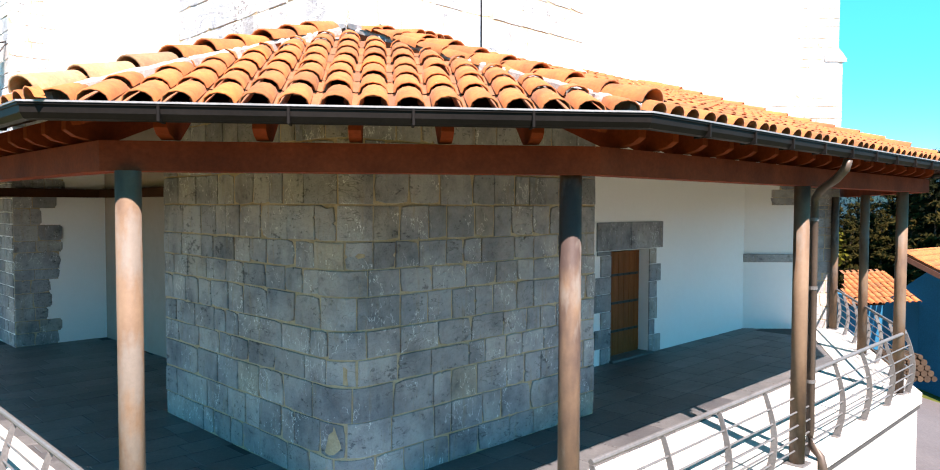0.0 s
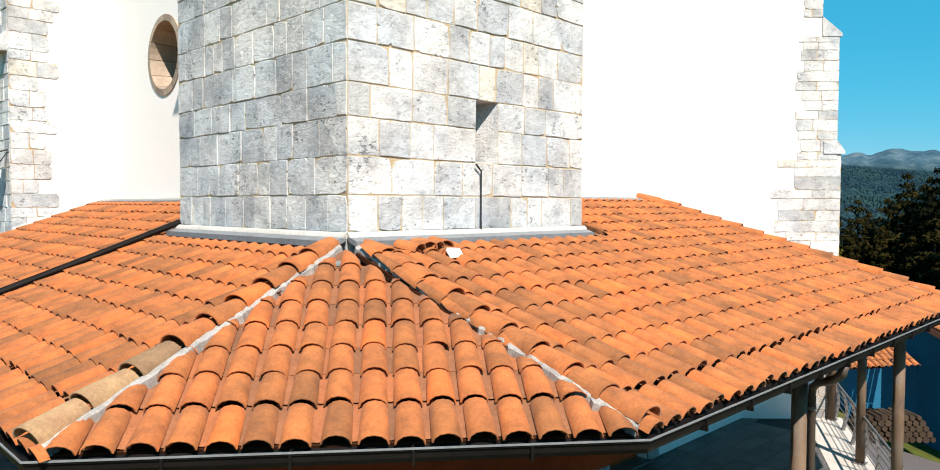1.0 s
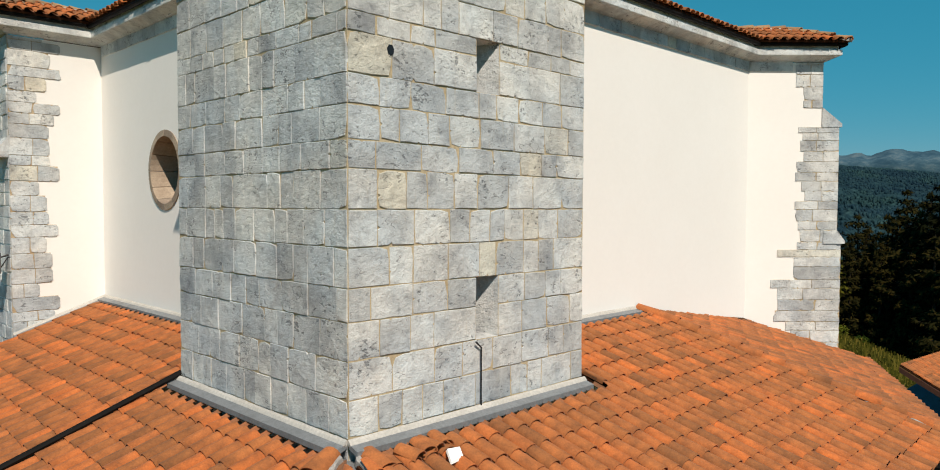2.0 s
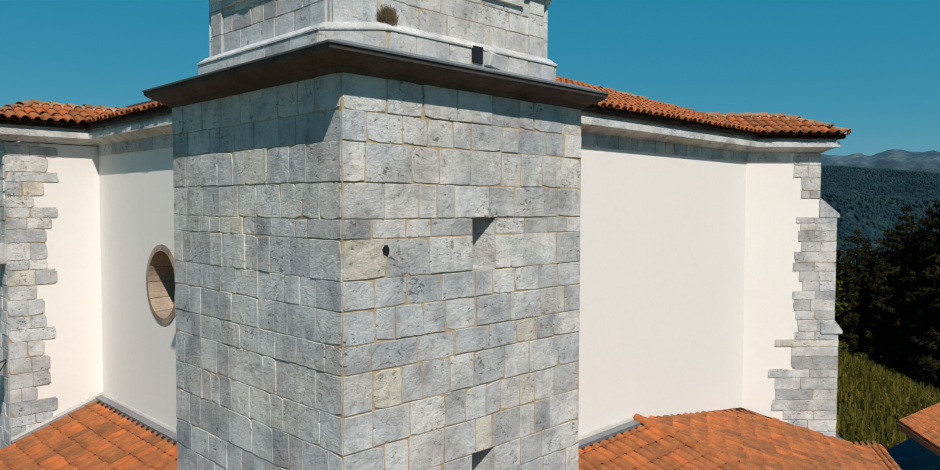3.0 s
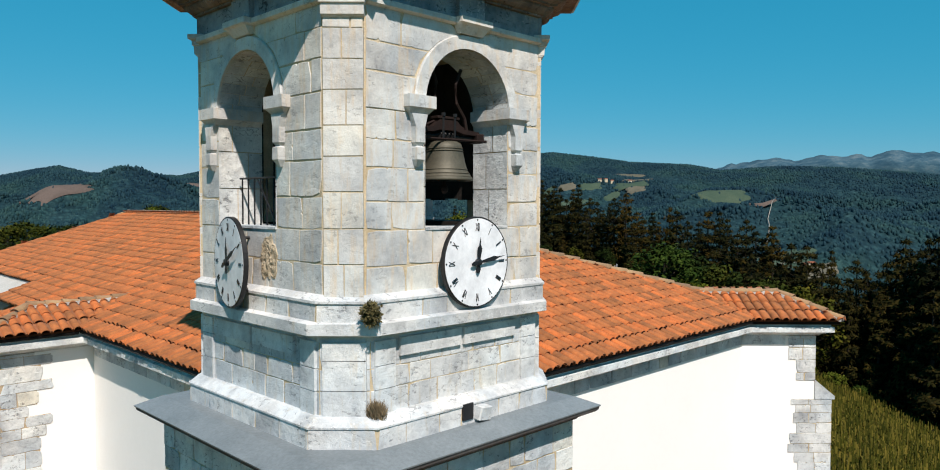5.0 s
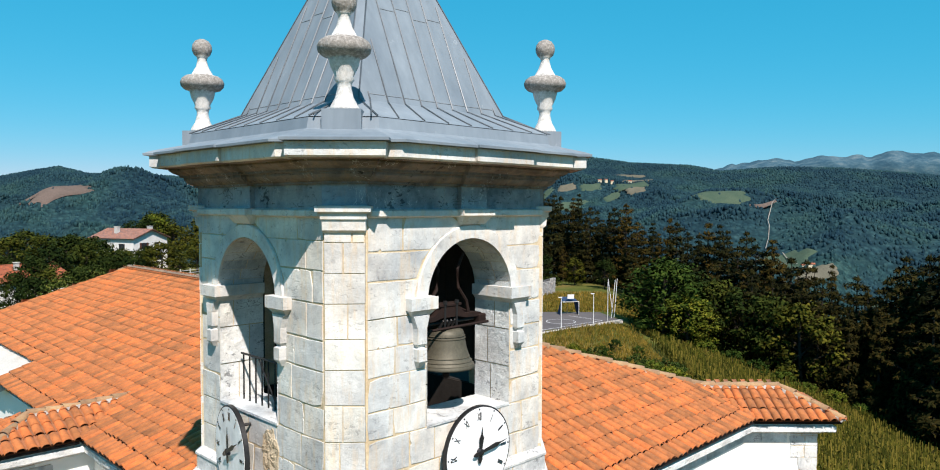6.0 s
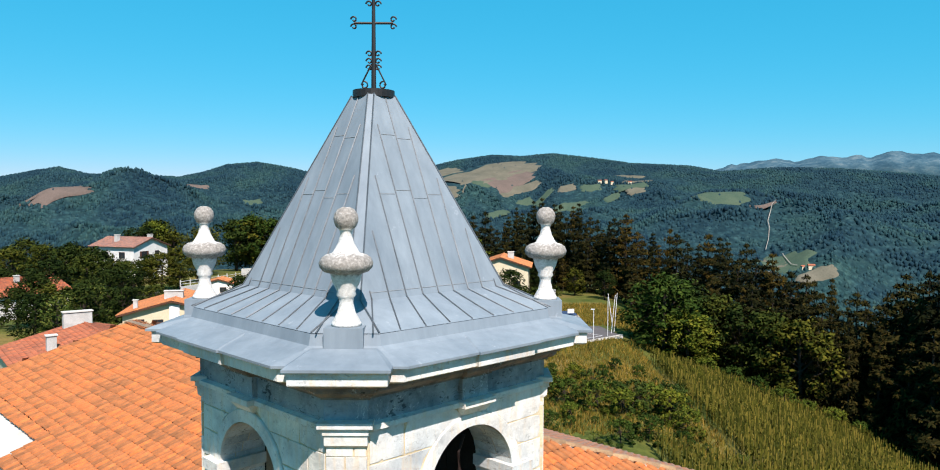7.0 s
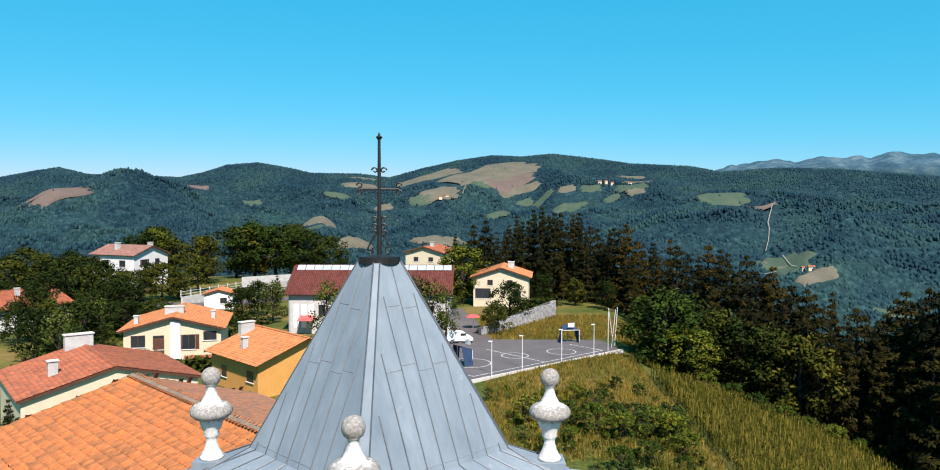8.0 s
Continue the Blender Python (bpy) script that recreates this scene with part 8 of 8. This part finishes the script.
for a, d, h in ((1120, 76, 3.6), (1060, 72, 3.6), (880, 74, 3.4), (990, 80, 2.6), (1175, 112, 2.4), (250, 104, 2.5), (330, 100, 2.2), (400, 92, 2.4), (100, 108, 3.0), (150, 120, 3.0), (40, 100, 3.0), (190, 112, 2.6), (300, 126, 2.4), (420, 128, 2.6), (380, 140, 2.8), (800, 128, 1.8), (850, 131, 2.0)):
    x, y, _ = sight(a, 600, d)
    bush(1, x, y, h, "yellow-green shrub in the grass")
shrubs = random.Random(58)
for k in range(46):
    x, y = (shrubs.uniform(-78, -36), shrubs.uniform(118, 156)) if k < 30 else (shrubs.uniform(-32, -10), shrubs.uniform(146, 196))
    if math.hypot(x + 54, y - 161) > 7.5 and math.hypot(x + 13, y - 205) > 9:
        bush(k % 2, x, y, shrubs.uniform(1.4, 3.4), "rounded garden shrub between the village houses")
for k in range(60):
    x, y = shrubs.uniform(2, 25), shrubs.uniform(62, 92)
    bush(k % 2, x, y, shrubs.uniform(0.7, 1.9), "low green scrub on the grassy slope")
hedge_j = Joined()
for (x0, y0), (x1, y1), hh in (((-58, 178), (-40, 186), 2.2), ((10, 158), (20, 166), 2.0), ((-40, 98), (-30, 100), 1.8), ((-52, 134), (-38, 138), 2.4)):
    for k in range(900):
        s_ = rng.random()
        p = Vector((x0 + (x1 - x0) * s_ + rng.gauss(0, 0.5), y0 + (y1 - y0) * s_ + rng.gauss(0, 0.5), 0))
        p.z = ground_z(p.x, p.y) + rng.uniform(0, hh)
        card(hedge_j, p, rng.uniform(0.3, 0.55), rng)
hd = joined("hedge", hedge_j.v, hedge_j.f, broad_leaf)
tagged(hd, "clipped green garden hedges between the houses", "hedge", kind="stuff")

# maize field on the slope
corn_leaf = leaf_material("maize_leaves", (0.028, 0.032, 0.006), (0.078, 0.070, 0.014), (0.18, 0.132, 0.036))
cj = Joined()
rng2 = random.Random(90)
for i in range(70):
    for k in range(150):
        x = 16 + i * 0.8 + rng2.gauss(0, 0.08)
        y = 36 + k * 0.45 + rng2.gauss(0, 0.12)
        edge_y = 112 - (x - 25) * 0.55 if x > 25 else 88
        if y > edge_y or x > 68 or (x < 25 and y > 62) or y < 36 + max(0, 22 - x) * 1.2:
            continue
        g = ground_z(x, y)
        hh = rng2.uniform(1.6, 2.3)
        top = Vector((x, y, g + hh))
        for b_ in range(4):
            a = rng2.uniform(0, 6.28)
            d = Vector((math.cos(a), math.sin(a), 0))
            s_ = Vector((-d.y, d.x, 0)) * 0.05
            z0 = hh * rng2.uniform(0.3, 0.85)
            p0 = Vector((x, y, g + z0))
            p1 = p0 + d * 0.28 + Vector((0, 0, 0.32))
            p2 = p0 + d * 0.62 + Vector((0, 0, 0.12))
            cj.add([tuple(q) for q in (p0 - s_, p0 + s_, p1 + s_ * 1.2, p1 - s_ * 1.2, p2)], [(0, 1, 2, 3), (3, 2, 4)])
        cj.add([tuple(q) for q in (Vector((x - 0.03, y, g)), Vector((x + 0.03, y, g)), top + Vector((0.05, 0, 0.25)), top + Vector((-0.05, 0, 0.25)))], [(0, 1, 2, 3)])
corn = joined("maize", cj.v, cj.f, corn_leaf)
tagged(corn, "field of ripening green and yellow maize", "maize field", kind="stuff")

# rough grass on the slope
grass_leaf = leaf_material("rough_grass", (0.040, 0.052, 0.010), (0.128, 0.102, 0.025), (0.24, 0.154, 0.053))
gj = Joined()
for k in range(26000):
    x = rng2.uniform(2, 38)
    y = rng2.uniform(64, 150)
    if y > 94 and x < (y - 93) * 1.14 + 0.8 and y < 123:
        continue
    if x > 25 and y < 112 - (x - 25) * 0.55:
        continue
    g = ground_z(x, y)
    for b_ in range(3):
        a = rng2.uniform(0, 6.28)
        hh = rng2.uniform(0.25, 0.8)
        s_ = Vector((math.cos(a), math.sin(a), 0)) * rng2.uniform(0.03, 0.07)
        o = Vector((x + rng2.gauss(0, 0.2), y + rng2.gauss(0, 0.2), g - 0.05))
        gj.add([tuple(o - s_), tuple(o + s_), tuple(o + Vector((rng2.gauss(0, 0.2), rng2.gauss(0, 0.2), hh)))], [(0, 1, 2)])
gr = joined("grass", gj.v, gj.f, grass_leaf)
tagged(gr, "rough summer grass on the slope", "grass", kind="stuff")


# ---- fields, tracks and farms on the hills ----
# the green holds a little distance haze as added blue
FIELD_COLOURS = {"tan": ((0.075, 0.075, 0.055), (0.14, 0.125, 0.092)), "green": ((0.034, 0.062, 0.044), (0.066, 0.092, 0.060)), "red": ((0.085, 0.068, 0.058), (0.135, 0.10, 0.084))}
field_mats = {k: two_scale(k + "_field", a, b, 0.02, 0.3, 0.95, 0, 0.3, 0.5, 0.1) for k, (a, b) in FIELD_COLOURS.items()}


def hill_field(cx, cy, rx, ry, turn, colour, label, seed):
    rg_ = random.Random(seed)
    wob = [rg_.uniform(0.70, 1.10) / max(abs(math.cos(2 * math.pi * q / 24)), abs(math.sin(2 * math.pi * q / 24))) ** 0.8 for q in range(24)]
    v, f = [], []
    ca, sa = math.cos(radians(turn)), math.sin(radians(turn))
    for i in range(9):
        for k in range(24):
            a = 2 * math.pi * k / 24
            q = i / 8 * wob[k]
            x_, y_ = rx * q * math.cos(a), ry * q * math.sin(a)
            x, y = cx + x_ * ca - y_ * sa, cy + x_ * sa + y_ * ca
            v.append((x, y, ground_z(x, y) + 4.0 - 5.0 * (i == 8)))
    for i in range(8):
        for k in range(24):
            f.append((i * 24 + k, i * 24 + (k + 1) % 24, (i + 1) * 24 + (k + 1) % 24, (i + 1) * 24 + k))
    ob = joined("field", v, f, field_mats[colour], smooth=True)
    tagged(ob, label, "field", "hill fields", "structure")


FIELDS = ((-938, 1690, 64, 30, 57, "red"), (-985, 1672, 40, 16, 40, "red"), (-150, 2845, 150, 62, 38, "tan"), (-405, 2715, 70, 40, 15, "tan"), (-378, 1762, 56, 34, 8, "tan"), (-48, 1655, 62, 22, 50, "tan"), (-178, 2320, 130, 15, 82, "tan"), (613, 2835, 60, 20, -6, "tan"), (650, 1915, 80, 36, 12, "green"), (-110, 2600, 80, 34, 20, "tan"), (330, 2500, 70, 30, 20, "green"), (80, 2830, 250, 110, 40, "tan"), (150, 2750, 120, 60, 40, "red"), (600, 2630, 60, 16, -8, "tan"), (608, 1412, 52, 44, -45, "green"),
                          (590, 1425, 30, 22, -45, "tan"), (630, 1332, 42, 17, 10, "tan"), (655, 1660, 30, 18, 20, "red"), (-335, 1668, 60, 18, -20, "green"), (-90, 1637, 42, 16, 34, "tan"), (-235, 1508, 42, 14, 30, "tan"),
                          (745, 1250, 55, 12, -5, "green"), (560, 2560, 60, 30, 0, "green"), (-420, 2900, 70, 20, 10, "tan"), (35, 2671, 40, 26, 15, "green"), (143, 2674, 46, 22, 40, "tan"), (194, 2616, 36, 24, 20, "green"), (76, 2030, 34, 18, 30, "green"), (257, 2608, 44, 20, 35, "green"), (341, 2605, 36, 18, 10, "tan"),
                          (423, 2589, 40, 22, 0, "green"), (483, 2516, 30, 16, 20, "green"), (-175, 2565, 44, 18, 10, "green"), (-295, 2519, 34, 16, 30, "tan"), (-463, 2545, 50, 20, 0, "green"), (-936, 2537, 40, 20, 10, "red"),
                          (-730, 2468, 36, 18, 30, "green"), (564, 2513, 34, 18, 0, "tan"), (354, 2474, 28, 16, 25, "green"), (210, 2698, 50, 24, 10, "tan"), (606, 1883, 24, 14, 0, "green"))
for k, row_ in enumerate(FIELDS):
    hill_field(*row_, {"tan": "dry tan hay field on the hillside", "green": "pale green pasture on the hillside", "red": "reddish cleared slope on the hillside"}[row_[5]], 100 + k)


track_mat = two_scale("dirt_track", (0.20, 0.185, 0.16), (0.29, 0.27, 0.235), 0.05, 1, 0.95, 0, 0.1, 0.02, 0.1)


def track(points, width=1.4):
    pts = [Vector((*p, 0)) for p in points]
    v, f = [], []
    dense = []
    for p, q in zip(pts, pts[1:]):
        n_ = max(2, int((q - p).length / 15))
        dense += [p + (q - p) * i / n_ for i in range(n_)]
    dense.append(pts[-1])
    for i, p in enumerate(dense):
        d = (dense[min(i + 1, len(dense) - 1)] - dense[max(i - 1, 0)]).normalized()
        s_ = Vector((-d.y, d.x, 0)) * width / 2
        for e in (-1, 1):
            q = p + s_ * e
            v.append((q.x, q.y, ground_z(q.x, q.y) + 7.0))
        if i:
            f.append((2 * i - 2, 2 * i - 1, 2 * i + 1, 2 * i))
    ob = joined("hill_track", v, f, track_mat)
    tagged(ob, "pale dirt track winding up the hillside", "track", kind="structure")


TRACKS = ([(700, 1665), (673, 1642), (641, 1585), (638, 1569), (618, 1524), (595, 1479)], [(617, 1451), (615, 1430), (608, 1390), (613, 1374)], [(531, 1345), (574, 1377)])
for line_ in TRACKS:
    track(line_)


def farmhouse(x, y, w, turn):
    t = thing("farmhouse", pose(x, y, ground_z(x, y), 0, 0, turn), "small white farmhouse far off on the hillside", "farmhouse", "hill farms")
    part("wall", box((-w * 0.4, -w * 0.3, -6), (w * 0.4, w * 0.3, 6)), cream, t)
    part("roof", loft([[(x_, -w * 0.38, 5.8), (x_, w * 0.38, 5.8), (x_, 0, 8.4)] for x_ in (-w * 0.46, w * 0.46)]), roof_red, t)


for x, y, w, turn in ((617, 1362, 9, 20), (630, 1356, 14, -10), (-103, 2577, 14, 0), (-82, 2585, 16, 20), (461, 2626, 16, 0), (481, 2618, 14, 30), (565, 2614, 16, 10), (500, 2600, 12, 0)):
    farmhouse(x, y, w, turn)


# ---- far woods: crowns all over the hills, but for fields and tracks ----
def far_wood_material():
    m, n, l, b = material("hazed_far_wood_leaves", 0.95, 0, 0.05)
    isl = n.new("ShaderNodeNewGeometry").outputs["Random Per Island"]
    # blue of the distance haze goes into the leaf colour itself
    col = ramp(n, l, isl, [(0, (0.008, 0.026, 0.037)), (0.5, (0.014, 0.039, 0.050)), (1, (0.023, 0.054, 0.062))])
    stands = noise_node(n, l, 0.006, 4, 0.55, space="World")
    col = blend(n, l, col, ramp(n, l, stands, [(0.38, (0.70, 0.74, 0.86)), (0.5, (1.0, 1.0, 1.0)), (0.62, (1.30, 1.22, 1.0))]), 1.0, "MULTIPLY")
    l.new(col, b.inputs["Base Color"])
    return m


wood_rng = random.Random(301)
wv, wf = [], []
for k in range(84000):
    an = wood_rng.uniform(-0.66, 0.66)
    rr = math.sqrt(wood_rng.uniform(620 ** 2, 3350 ** 2))
    x, y = rr * math.sin(an), rr * math.cos(an)
    bare = False
    for cx, cy, rx, ry, turn, *_ in FIELDS:
        if abs(x - cx) < rx + ry and abs(y - cy) < rx + ry:
            ca, sa = math.cos(radians(turn)), math.sin(radians(turn))
            dx, dy = (x - cx) * ca + (y - cy) * sa, -(x - cx) * sa + (y - cy) * ca
            if (dx / (rx * 1.05)) ** 2 + (dy / (ry * 1.05)) ** 2 < 1 and wood_rng.random() < 0.985:
                bare = True
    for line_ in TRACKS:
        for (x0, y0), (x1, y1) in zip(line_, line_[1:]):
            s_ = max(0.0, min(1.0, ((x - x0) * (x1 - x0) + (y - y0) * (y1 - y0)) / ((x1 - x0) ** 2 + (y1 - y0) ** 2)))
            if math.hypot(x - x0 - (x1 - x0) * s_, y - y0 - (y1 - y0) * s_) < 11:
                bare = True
    if bare:
        continue
    z = ground_z(x, y) - 4.0
    hh, w = wood_rng.uniform(7, 13), wood_rng.uniform(2.4, 4.9)
    a0 = wood_rng.uniform(0, 1.57)
    base = len(wv)
    for q, f_ in ((0.6, 0.0), (1.0, 0.55)):
        for i in range(4):
            a = a0 + i * 1.5708
            u = w * q * wood_rng.uniform(0.8, 1.2)
            wv.append((x + u * math.cos(a), y + u * math.sin(a), z + hh * f_))
    wv.append((x + wood_rng.uniform(-1, 1), y + wood_rng.uniform(-1, 1), z + hh))
    for i in range(4):
        i1 = (i + 1) % 4
        wf.append((base + i, base + i1, base + 4 + i1, base + 4 + i))
        wf.append((base + 4 + i, base + 4 + i1, base + 8))
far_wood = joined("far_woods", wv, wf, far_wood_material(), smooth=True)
tagged(far_wood, "distant hillside woods with blue haze put into the leaf colour", "woods", kind="stuff")
